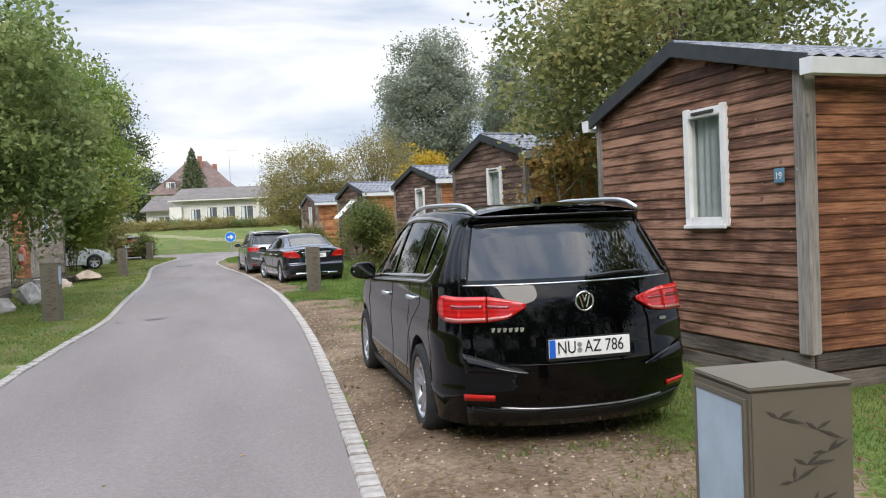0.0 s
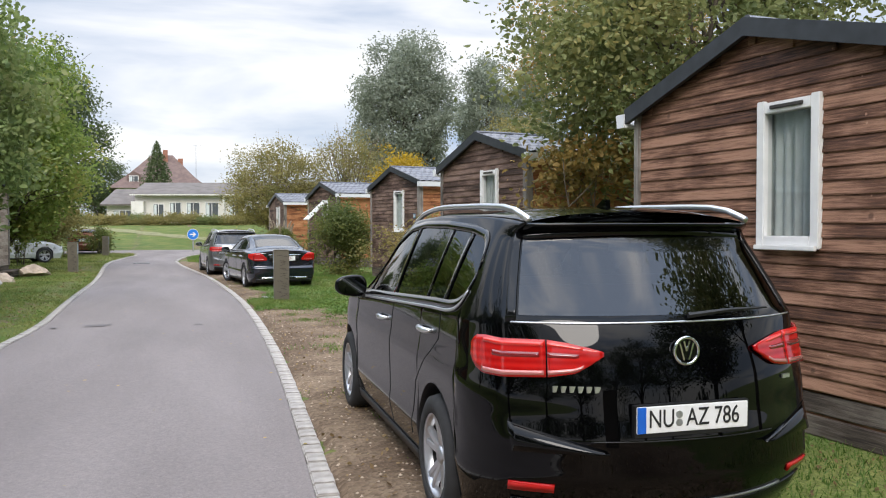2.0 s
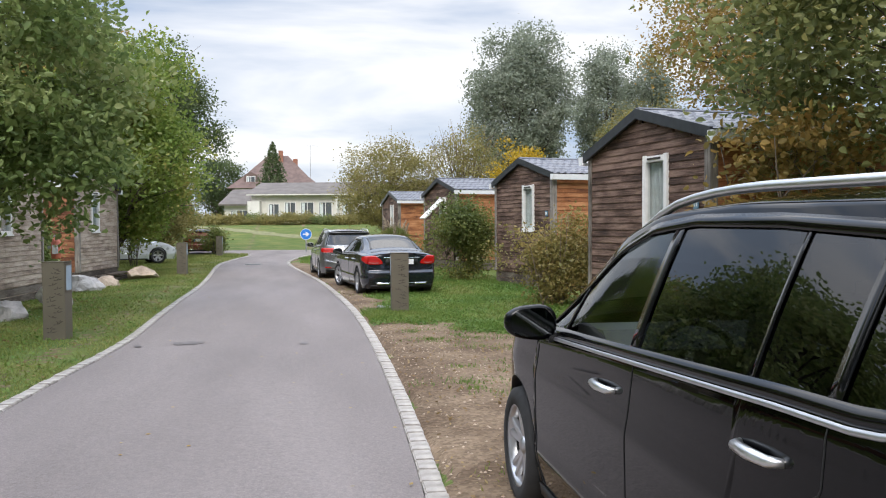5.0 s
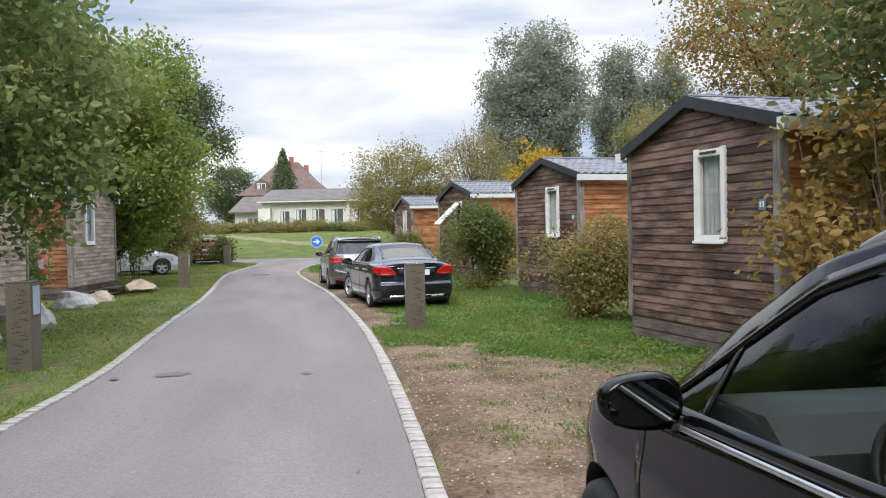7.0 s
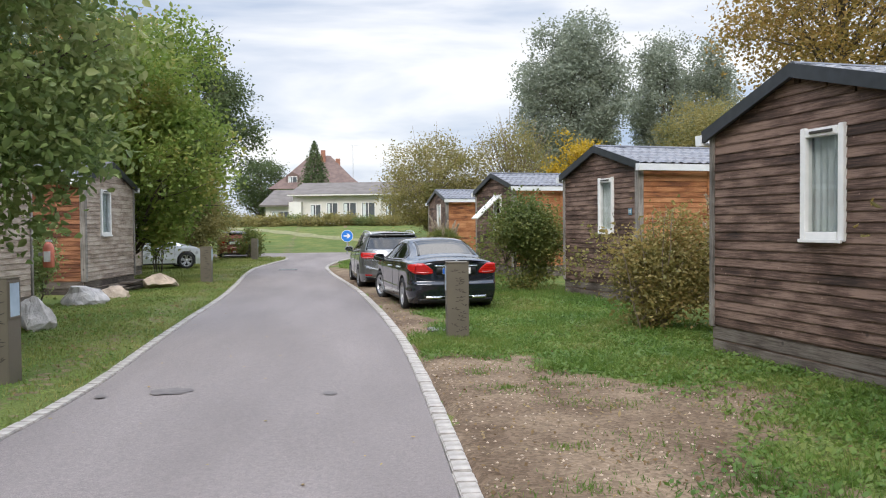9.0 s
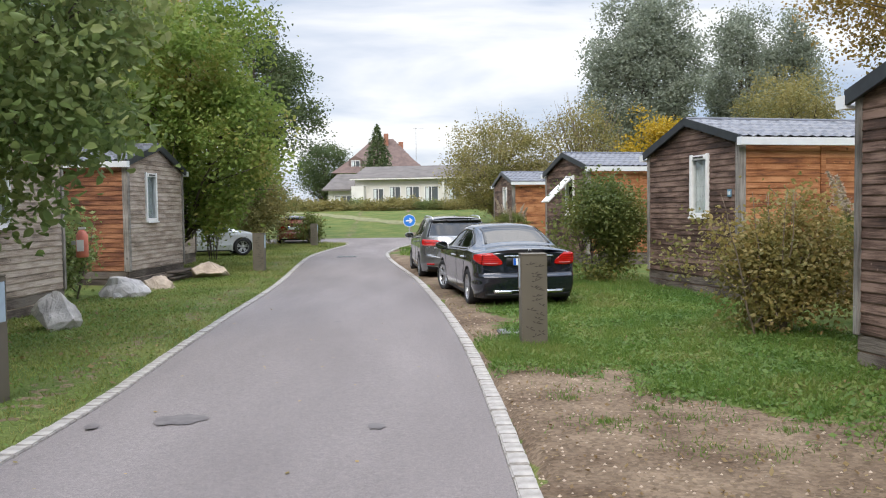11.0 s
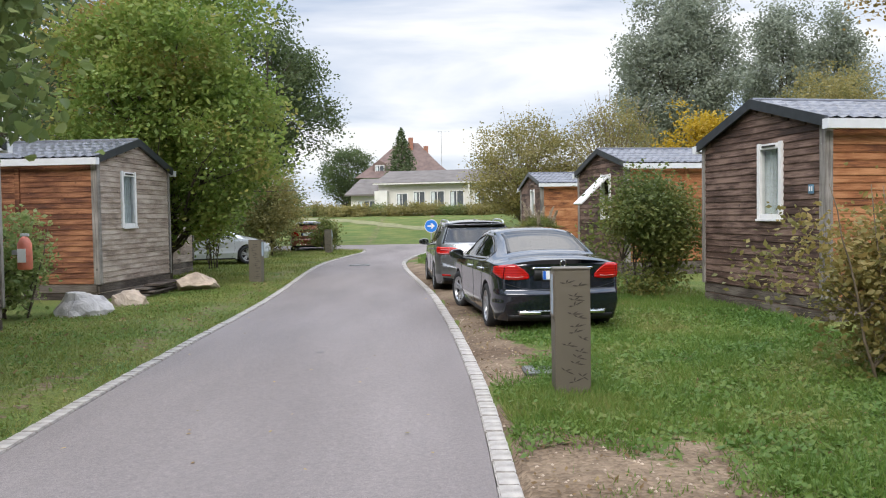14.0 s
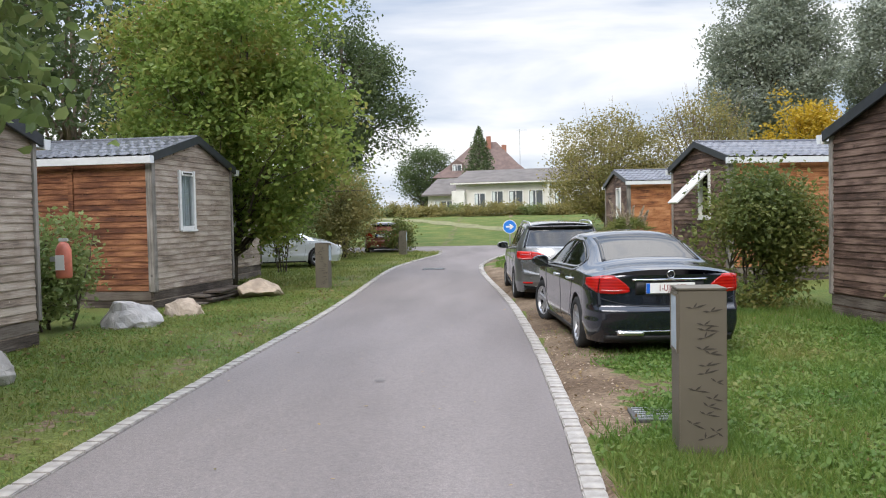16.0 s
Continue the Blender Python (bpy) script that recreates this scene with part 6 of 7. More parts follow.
def people_carrier(name, m, body_mat, label, black):
    """A tall five-door people carrier."""
    S = Shape(0.915, -2.17, 2.06, [(-2.3, 1.605), (-1.9, 1.63), (-1.4, 1.65), (-0.6, 1.66), (0.0, 1.635), (0.40, 1.54), (0.78, 1.335), (1.12, 1.10), (1.25, 1.05), (1.62, 0.955), (1.88, 0.87), (2.06, 0.72)],
              [(-2.3, 1.12), (-1.5, 1.085), (-0.2, 1.04), (1.0, 0.975), (1.7, 0.93), (2.2, 0.80)],
              [(-2.3, 0.61), (-1.8, 0.635), (-1.0, 0.66), (0.0, 0.655), (0.6, 0.66), (1.2, 0.74), (1.4, 0.76), (2.2, 0.70)],
              (-1.395, 1.395), 0.325, 0.385,
              [(0.15, 0.14), (0.28, 0.06), (0.42, 0.0), (0.60, 0.0), (0.70, 0.02), (0.86, 0.04), (1.12, 0.10), (1.515, 0.325), (1.535, 0.255), (1.56, 0.24), (1.62, 0.27)],
              [(0.2, 0.1), (0.4, 0.0), (0.75, 0.06), (1.0, 0.3)], bulge=0.25, crown=((0.2, 1), (1.0, 1), (1.5, 0.55)))
    car = empty(name, m)
    tagged(car, label, "car", "parked cars")
    y0, y1 = -1.80, 1.0
    lo = tab([(-1.80, 1.29), (-1.77, 1.225), (-1.71, 1.175), (-1.62, 1.145), (-1.5, 1.132), (-1.2, 1.122), (-0.24, 1.075), (1.0, 1.015)])
    hi = tab([(-1.80, 1.36), (-1.77, 1.42), (-1.71, 1.475), (-1.62, 1.51), (-1.4, 1.54), (-0.9, 1.563), (-0.35, 1.565), (0.0, 1.535), (0.3, 1.45), (0.6, 1.285), (0.85, 1.12), (1.0, 1.03)])
    rlo = lambda t: 1.118 + 0.0 * t
    rhi = lambda t: 1.513 - 0.012 * np.abs(t) ** 3
    rw = 0.965
    ws_lo, ws_hi = 0.40, 1.07
    holes = [between(y0, y1, lo, hi), lambda y, z, x: (y > ws_lo + 0.03) & (y < ws_hi - 0.03) & (np.abs(x) < S.roofw(y) * 0.90) & (z > S.top(y) - 0.09)]
    shell(S, car, body_mat, holes, "glossy painted body", lambda t, z: (np.abs(t) < rw - 0.03) & (z > 1.135) & (z < 1.49))
    panes(S, car, (y0, y1, lo, hi), [(-1.41, 0.024), (-1.06, 0.009), (-0.24, 0.036), (0.62, 0.016)], [M_DARKGLASS, M_DARKGLASS, M_DARKGLASS, M_CARGLASS, M_CARGLASS])
    # tailgate glass, spoiler, and a satin strip drawn for the sky glint on the seal
    g = rear_strip(S, np.linspace(-rw, rw, 41), rlo, rhi, -0.003, 9)
    ob = child("rear_window", grid_mesh("rear_window", g, M_REARGLASS), car, "dark tinted rear window")
    ob.visible_shadow = False
    for a, b in ((-rw - 0.025, -rw + 0.03), (rw - 0.03, rw + 0.025)):
        solid("rear_window_edge", rear_strip(S, np.linspace(a, b, 5), lambda t: rlo(t) - 0.004, lambda t: rhi(t) + 0.01, 0.001, 9), M_GLOSSBLACK, car, "", 0.006)
    solid("rear_window_edge", rear_strip(S, np.linspace(-rw, rw, 31), lambda t: rhi(t) - 0.02, lambda t: rhi(t) + 0.006, 0.003, 3), M_GLOSSBLACK, car, "", 0.006)
    solid("bright_line", rear_strip(S, np.linspace(-rw, rw, 31), lambda t: 1.106 + 0 * t, lambda t: 1.113 + 0 * t, 0.004, 2), M_SATIN, car, "satin strip standing in for sky glint on the rear window seal", 0.005)
    solid("roof_spoiler", rear_strip(S, np.linspace(-0.97, 0.97, 31), lambda t: 1.526 + 0 * t, lambda t: 1.556 + 0 * t, 0.006, 4), body_mat, car, "roof spoiler over the rear window", 0.014)
    # wiper
    wy = float(S.rear_pt(np.array([0.2]), np.array([1.15]))[0, 1]) - 0.02
    part("rear_wiper", tube_bm([(0.05, wy - 0.01, 1.135), (0.25, wy - 0.012, 1.155), (0.48, wy + 0.012, 1.16)], [0.014, 0.010, 0.006], 6), M_PLASTIC, car, "black rear wiper")
    # tail lamps: the outer part wraps round the corner, the inner part sits on the tailgate
    lz = tab([(0.49, 0.966), (0.55, 0.935), (0.64, 0.893), (0.78, 0.875), (1.0, 0.868)])
    hz = tab([(0.49, 0.984), (0.56, 1.0), (0.66, 1.018), (0.78, 1.034), (1.0, 1.036)])
    y_end = -1.975
    sl = tab([(-2.17, 0.868), (-2.07, 0.872), (-2.01, 0.90), (y_end, 0.945)])
    sh = tab([(-2.17, 1.036), (-2.07, 1.045), (-2.01, 1.04), (y_end, 1.005)])

    def lamp_band(t0, wrap, u0, u1, rows):
        """The lamp's surface between two heights of its outline, from t0 outwards."""
        low, high = (lambda f, g: lambda v: f(v) + (g(v) - f(v)) * u0)(lz, hz), (lambda f, g: lambda v: f(v) + (g(v) - f(v)) * u1)(lz, hz)
        if wrap is None:
            return rear_strip(S, np.linspace(t0, 0.782, 12), low, high, 0, rows)
        a = rear_strip(S, np.linspace(t0, 1.0, 10), low, high, 0, rows)
        lo_s, hi_s = (lambda v: sl(v) + (sh(v) - sl(v)) * u0), (lambda v: sl(v) + (sh(v) - sl(v)) * u1)
        b = strip(S, np.linspace(-2.17, wrap, 10)[1:], lo_s, hi_s, 0, rows)
        return np.concatenate([a, b])

    for sgn in (1, -1):
        for t0, wrap in ((0.49, None), (0.79, y_end)):
            g = swell(lamp_band(t0, wrap, 0, 1, 7), 0.012) * [sgn, 1, 1]
            lamp = solid("tail_lamp", g, M_LAMP, car, "red tail lamp", 0.016)
            t1, w1 = (0.60, None) if wrap is None else (0.80, -2.06)
            g = swell(lamp_band(t1, w1, 0.05, 0.17, 2), 0.020) * [sgn, 1, 1]
            solid("clear_strip", g, M_LAMPPINK, lamp, "paler pinkish strip", 0.004)
            g = swell(lamp_band(t1 + 0.02, w1 and -2.12, 0.52, 0.66, 2), 0.020) * [sgn, 1, 1]
            solid("lamp_bar", g, M_LAMPDARK, lamp, "darker red bar", 0.004)
            g = swell(lamp_band(t1, w1, 0.82, 0.93, 2), 0.020) * [sgn, 1, 1]
            solid("lamp_bar", g, M_LAMPBRIGHT, lamp, "brighter red bar", 0.004)
        g = rear_strip(S, np.linspace(0.76, 0.985, 8), lambda t: 0.362 + 0.012 * t, lambda t: 0.39 + 0.025 * t, 0.006, 2) * [sgn, 1, 1]
        solid("reflector", g, M_LAMP, car, "red bumper reflector", 0.01)
        # bumper shoulder: a facet that leans back above the bumper's corner
        ts = np.linspace(0.50, 0.985, 16)
        low = rear_strip(S, ts, lambda t: 0.555 + 0 * t, lambda t: 0.556 + 0 * t, 0.034, 2)[:, :1]
        high = rear_strip(S, ts, lambda t: 0.562 + 0.115 * (t - 0.50) / 0.485, lambda t: 0.563 + 0.115 * (t - 0.50) / 0.485, 0.002, 2)[:, :1]
        solid("bumper_shoulder", np.concatenate([low, low * 0.5 + high * 0.5, high], 1) * [sgn, 1, 1], body_mat, car, "sloping bumper shoulder", 0.004)
        # front lamp
        zz = np.linspace(0.68, 0.80, 3)
        g = np.stack([S.front_pt(np.linspace(0.55, 1.0, 8), np.full(8, z), 0.006) for z in zz]) * [sgn, 1, 1]
        solid("headlamp", g, M_LAMPCLEAR, car, "clear headlamp", 0.01)
    solid("bumper_trim", rear_strip(S, np.linspace(-0.72, 0.72, 31), lambda t: 0.305 + 0.04 * np.abs(t) ** 3, lambda t: 0.314 + 0.04 * np.abs(t) ** 3, 0.006, 2), M_DULLTRIM, car, "thin bright bumper trim", 0.008)
    solid("bumper_valance", rear_strip(S, np.linspace(-0.97, 0.97, 31), lambda t: 0.19 + 0 * t, lambda t: 0.30 + 0.04 * np.abs(t) ** 3, 0.004, 3), M_GLOSSBLACK, car, "bumper valance", 0.008)
    solid("bumper_gap", rear_strip(S, np.linspace(-0.58, 0.58, 31), lambda t: 0.60 + 0 * t, lambda t: 0.605 + 0 * t, 0.002, 2), M_PLASTIC, car, "", 0.004)
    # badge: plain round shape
    by = float(S.rear_pt(np.array([0.0]), np.array([0.985]))[0, 1])
    ring = [(0.06 * math.cos(a), by - 0.012, 0.985 + 0.06 * math.sin(a)) for a in np.linspace(0, math.tau, 33)]
    badge = part("badge", tube_bm(ring, [0.008] * 33, 6, cap=False), M_CHROME, car, "round chrome badge", True)
    part("badge_disc", prism_bm([(0.055 * math.cos(a), 0.985 + 0.055 * math.sin(a)) for a in np.linspace(0, math.tau, 24, endpoint=False)], "y", by - 0.010, by - 0.001), M_CHROME if not black else M_GLOSSBLACK, badge)
    for a, b in (((-0.034, 1.02), (-0.012, 0.945)), ((0.034, 1.02), (0.012, 0.945)), ((-0.014, 1.03), (0.0, 0.985)), ((0.014, 1.03), (0.0, 0.985))):
        part("badge_bar", tube_bm([(a[0], by - 0.013, a[1]), (b[0], by - 0.013, b[1])], [0.006, 0.006], 5), M_CHROME, badge)
    # model name and engine mark as plain bars
    for k in range(6):
        xx = -0.60 + 0.034 * k
        t = xx / 0.8
        py = float(S.rear_pt(np.array([t]), np.array([0.82]))[0, 1])
        part("name_bar", box_bm(xx, xx + 0.025, py - 0.005, py + 0.01, 0.812, 0.839), M_SATIN, car)
    for k in range(3):
        xx = 0.575 + 0.02 * k
        py = float(S.rear_pt(np.array([xx / 0.8]), np.array([0.82]))[0, 1])
        part("name_bar", box_bm(xx, xx + 0.015, py - 0.005, py + 0.01, 0.818, 0.836), M_SATIN, car)
    # roof rails
    for sgn in (1, -1):
        pts = []
        for u in np.linspace(0, 1, 15):
            y = -1.95 + 2.2 * u
            x = float(S.roofw(y)) - 0.035
            lift = 0.052 * min(1, 9 * u, 4 * (1 - u)) ** 0.7
            pts.append((sgn * x, y, float(S.roof(y, np.array(x))) + lift - 0.004))
        part("roof_rail", tube_bm(pts, [0.017] * 15, 10), M_SATIN, car, "satin aluminium roof rail", True)
    part("roof_aerial", prism_bm([(-1.60, 1.63), (-1.44, 1.63), (-1.55, 1.685), (-1.59, 1.685)], "x", -0.012, 0.012), body_mat, car, "shark-fin aerial")
    # windscreen
    yy = np.linspace(ws_lo, ws_hi, 14)
    g = np.stack([np.stack([S.roofw(yy) * 0.92 * u, yy, S.roof(yy, S.roofw(yy) * 0.92 * u) + 0.002], 1) for u in np.linspace(-1, 1, 17)], 1)
    ob = child("windscreen", grid_mesh("windscreen", g, M_CARGLASS), car, "clear windscreen")
    ob.visible_shadow = False
    seats_and_dash(car, 0.72, -0.15, -1.1, 0.32, 1.6)
    mirrors(S, car, 0.72, 1.065, body_mat)
    handles(S, car, ((-1.16, 0.975), (-0.02, 0.925)), M_SATIN if black else body_mat)
    seam(S, car, [(-0.28, 0.21), (-0.26, 0.6), (-0.28, 1.05)])
    seam(S, car, [(-0.86, 0.32), (-0.98, 0.66), (-1.2, 0.82), (-1.42, 0.95), (-1.42, 1.1)])
    seam(S, car, [(0.90, 0.21), (1.0, 0.55), (0.97, 0.95)])
    # sill trims and mouldings
    solid("sill_trim", strip(S, np.linspace(-0.98, 0.98, 40), lambda y: 0.185 + 0 * y, lambda y: 0.245 + 0 * y, 0.006, 3), M_PLASTIC, car, "black sill trim", 0.01, True)
    for sx, out in ((0.815, 1), (-0.815, -1)):
        for a in S.axles:
            wheel(car, sx, a, S.rad, out)
    return car, S


def add_plate(car, S, z, text, ink, extra=None):
    number_plate(S, car, z, text, ink, extra=extra, w=0.555, h=0.118)


van, van_shape = people_carrier("car", pose(1.898, 6.40, 0, 0, 0, -2.5) @ Matrix.Scale(0.93, 4), P_BLACK, "black people carrier with roof rails parked on gravel", True)
add_plate(van, van_shape, 0.70, [("NU", -0.158, 0.112, 0.78), ("AZ 786", 0.098, 0.112, 0.78)], M_INK, -0.071)
zaf, zaf_shape = people_carrier("car", pose(1.56, 27.85, 0, 0, 0, 3) @ Matrix.Diagonal((0.86, 0.85, 0.80, 1)), P_SILVER, "silver-grey people carrier parked nose to tail with a saloon", False)
add_plate(zaf, zaf_shape, 0.76, [], M_INK)


def saloon(name, m, body_mat, label, plate=None, plate_ink=None, estate=False, steer=0.0):
    """A four-door saloon; estate gives a hatchback's tail."""
    if estate:
        top = [(-2.2, 1.02), (-2.05, 1.2), (-1.75, 1.36), (-1.2, 1.43), (-0.4, 1.46), (0.2, 1.43), (0.6, 1.33), (1.2, 1.03), (1.35, 0.98), (1.8, 0.90), (2.1, 0.80), (2.2, 0.68)]
    else:
        top = [(-2.3, 0.99), (-2.2, 1.045), (-1.75, 1.075), (-1.62, 1.10), (-1.0, 1.34), (-0.55, 1.425), (0.0, 1.44), (0.4, 1.39), (0.75, 1.26), (1.2, 1.03), (1.35, 0.985), (1.9, 0.89), (2.2, 0.78), (2.3, 0.66)]
    rear, front = (-2.2, 2.2) if estate else (-2.27, 2.28)
    S = Shape(0.905, rear, front, top,
              [(-2.4, 0.93), (-1.6, 0.965), (-0.5, 0.955), (1.1, 0.91), (1.7, 0.86), (2.4, 0.70)],
              [(-2.4, 0.70), (-1.7, 0.66), (-1.1, 0.58), (-0.5, 0.57), (0.2, 0.575), (0.7, 0.62), (1.2, 0.72), (2.4, 0.68)],
              (-1.42, 1.42), 0.325, 0.375,
              [(0.15, 0.10), (0.3, 0.03), (0.45, 0.0), (0.56, -0.01), (0.60, 0.035), (0.8, 0.06), (0.95, 0.035), (1.02, 0.0), (1.3, 0.2)],
              [(0.2, 0.1), (0.45, 0.0), (0.7, 0.05), (0.9, 0.2)], sill=0.185, bulge=0.13)
    car = empty(name, m)
    tagged(car, label, "car", "parked cars")
    y0, y1 = (-1.72, 1.05) if estate else (-1.32, 1.05)
    lo = tab([(y0 - 0.02, 1.06), (y0 + 0.06, 1.0), (y0 + 0.2, 0.985), (0.0, 0.965), (1.05, 0.935)])
    hi = tab([(-1.72, 1.2), (-1.3, 1.3), (-0.9, 1.34), (0.0, 1.345), (0.3, 1.31), (0.7, 1.14), (1.05, 0.95)]) if estate else tab([(-1.34, 1.07), (-1.2, 1.135), (-0.9, 1.24), (-0.6, 1.315), (0.0, 1.335), (0.3, 1.295), (0.7, 1.14), (1.05, 0.95)])
    ws = (0.42, 1.14)
    rw = (-1.95, -1.4) if estate else (-1.56, -0.72)
    wsf = lambda a, b: (lambda y, z, x: (y > a + 0.03) & (y < b - 0.03) & (np.abs(x) < S.roofw(y) * 0.88) & (z > S.top(y) - 0.08))
    shell(S, car, body_mat, [between(y0, y1, lo, hi), wsf(*ws), wsf(*rw)], "glossy painted body")
    panes(S, car, (y0, y1, lo, hi), [(-0.28, 0.05)], [M_DARKGLASS, M_CARGLASS])
    for nm, (a, b) in (("windscreen", ws), ("rear_window", rw)):
        yy = np.linspace(a, b, 14)
        g = np.stack([np.stack([S.roofw(yy) * 0.90 * u, yy, S.roof(yy, S.roofw(yy) * 0.90 * u) + 0.002], 1) for u in np.linspace(-1, 1, 17)], 1)
        ob = child(nm, grid_mesh(nm, g, M_CARGLASS if nm == "windscreen" else M_DARKGLASS), car, "tinted " + nm.replace("_", " "))
        ob.visible_shadow = False
        for sgn in (1, -1):
            g = np.stack([np.stack([S.roofw(yy) * u * sgn, yy, S.roof(yy, S.roofw(yy) * u) + 0.003], 1) for u in (0.86, 0.90, 0.94)], 1)
            solid("window_edge", g, M_GLOSSBLACK, car, "", 0.005)
    # tail lamps
    lz = tab([(0.56, 0.775), (0.62, 0.757), (0.8, 0.745), (1.0, 0.755)])
    hz = tab([(0.56, 0.795), (0.64, 0.86), (0.75, 0.925), (0.86, 0.955), (1.0, 0.955)])
    t_in = 0.58
    for sgn in (1, -1):
        g = rear_strip(S, np.linspace(t_in, 1.0, 12), lz, hz, 0.010, 7) * [sgn, 1, 1]
        lamp = solid("tail_lamp", g, M_LAMP, car, "red tail lamp", 0.014)
        g = rear_strip(S, np.linspace(t_in + 0.10, 0.97, 10), lambda t: lz(t) + 0.03, lambda t: lz(t) + 0.042, 0.019, 2) * [sgn, 1, 1]
        solid("lamp_bar", g, M_LAMPPINK, lamp, "pale lamp bar", 0.006)
        sl, sh = tab([(rear, 0.76), (rear + 0.3, 0.86)]), tab([(rear, 0.955), (rear + 0.3, 0.915)])
        solid("tail_lamp", strip(S, np.linspace(rear, rear + 0.27, 8), sl, sh, 0.010, 6) * [sgn, 1, 1], M_LAMP, car, "red tail lamp", 0.014)
        zz = np.linspace(0.60, 0.73, 3)
        g = np.stack([S.front_pt(np.linspace(0.55, 1.0, 8), np.full(8, z), 0.006) for z in zz]) * [sgn, 1, 1]
        solid("headlamp", g, M_LAMPCLEAR, car, "clear headlamp", 0.01)
        g = rear_strip(S, np.linspace(0.40, 0.78, 10), lambda t: 0.275 + 0 * t, lambda t: 0.315 + 0 * t, 0.012, 2) * [sgn, 1, 1]
        solid("exhaust_trim", g, M_CHROME, car, "chrome exhaust trim", 0.016)
    solid("bumper_trim", rear_strip(S, np.linspace(-0.80, 0.80, 31), lambda t: 0.318 + 0 * t, lambda t: 0.330 + 0 * t, 0.008, 2), M_CHROME, car, "chrome bumper strip", 0.008)
    solid("bumper_valance", rear_strip(S, np.linspace(-0.97, 0.97, 31), lambda t: 0.19 + 0 * t, lambda t: 0.27 + 0 * t, 0.003, 2), M_PLASTIC, car, "black bumper valance", 0.006)
    solid("bumper_gap", rear_strip(S, np.linspace(-0.99, 0.99, 31), lambda t: 0.598 + 0.10 * np.abs(t) ** 3, lambda t: 0.605 + 0.10 * np.abs(t) ** 3, 0.002, 2), M_PLASTIC, car, "", 0.004)
    solid("boot_strip", rear_strip(S, np.linspace(-0.55, 0.55, 25), lambda t: 0.895 + 0 * t, lambda t: 0.915 + 0 * t, 0.014, 2), M_CHROME, car, "chrome strip above the plate", 0.014)
    solid("plate_recess", rear_strip(S, np.linspace(-0.50, 0.50, 25), lambda t: 0.735 + 0 * t, lambda t: 0.893 + 0 * t, 0.002, 3), M_PLASTIC, car, "dark plate recess", 0.004)
    by = float(S.rear_pt(np.array([0.0]), np.array([0.965]))[0, 1])
    ring = [(0.042 * math.cos(a), by - 0.012, 0.965 + 0.042 * math.sin(a)) for a in np.linspace(0, math.tau, 25)]
    part("badge", tube_bm(ring, [0.005] * 25, 6, cap=False), M_CHROME, car, "round chrome badge", True)
    seats_and_dash(car, 0.55, -0.1, -0.62, 0.40, 1.4)
    mirrors(S, car, 0.78, 0.96, body_mat)
    handles(S, car, ((-0.98, 0.85), (0.02, 0.835)), body_mat if estate else M_SATIN)
    seam(S, car, [(-0.28, 0.2), (-0.26, 0.6), (-0.28, 0.95)])
    seam(S, car, [(-0.92, 0.35), (-1.0, 0.6), (-1.14, 0.78), (-1.2, 0.97)])
    seam(S, car, [(0.86, 0.2), (0.98, 0.55), (0.95, 0.9)])
    solid("sill_trim", strip(S, np.linspace(-1.0, 1.0, 40), lambda y: 0.18 + 0 * y, lambda y: 0.23 + 0 * y, 0.005, 3), M_PLASTIC, car, "black sill trim", 0.01, True)
    for sx, out in ((0.80, 1), (-0.80, -1)):
        for a in S.axles:
            wheel(car, sx, a, S.rad, out, steer if a > 0 else 0.0)
    if plate is not None:
        add_plate(car, S, 0.81, plate, plate_ink)
    return car


saloon("car", pose(2.06, 22.28, 0, 0, 0, 5.5) @ Matrix.Scale(0.86, 4), P_BLUEGREY, "dark blue-grey saloon with chrome strip parked on gravel", [("1-UJM-355", 0.02, 0.10, 0.72)], M_INKRED, steer=14)
saloon("car", pose(-6.2, 36.9, 0.02, 0, 0, -70) @ Matrix.Scale(0.88, 4), P_PALE, "pale silver hatchback parked beside the cabins", [], M_INK, estate=True)
saloon("car", pose(-4.35, 48.4, 0.0, 0, 0, 4) @ Matrix.Scale(0.88, 4), P_RED, "red-orange hatchback parked by the far shrubs", [], M_INK, estate=True)

# ================= small stuff on the ground =================


def scatter(name, pts, normal_jitter, size, material, label, category, seed):
    """Thin leaf scraps lying on the ground."""
    rng = np.random.default_rng(seed)
    n = len(pts)
    a = rng.uniform(0, math.tau, n)
    L = size * rng.uniform(0.6, 1.4, n)
    d = np.stack([np.cos(a), np.sin(a), rng.normal(size=n) * normal_jitter], 1) * L[:, None] * 0.5
    s = np.stack([-np.sin(a), np.cos(a), rng.normal(size=n) * normal_jitter], 1) * L[:, None] * 0.32
    v = np.stack([pts - d, pts + s, pts + d, pts - s], 1).reshape(-1, 3)
    f = (np.arange(n)[:, None] * 4 + np.arange(4)).tolist()
    ob = new(name, mesh_of(name, v, f, material))
    tagged(ob, label, category, kind="stuff")


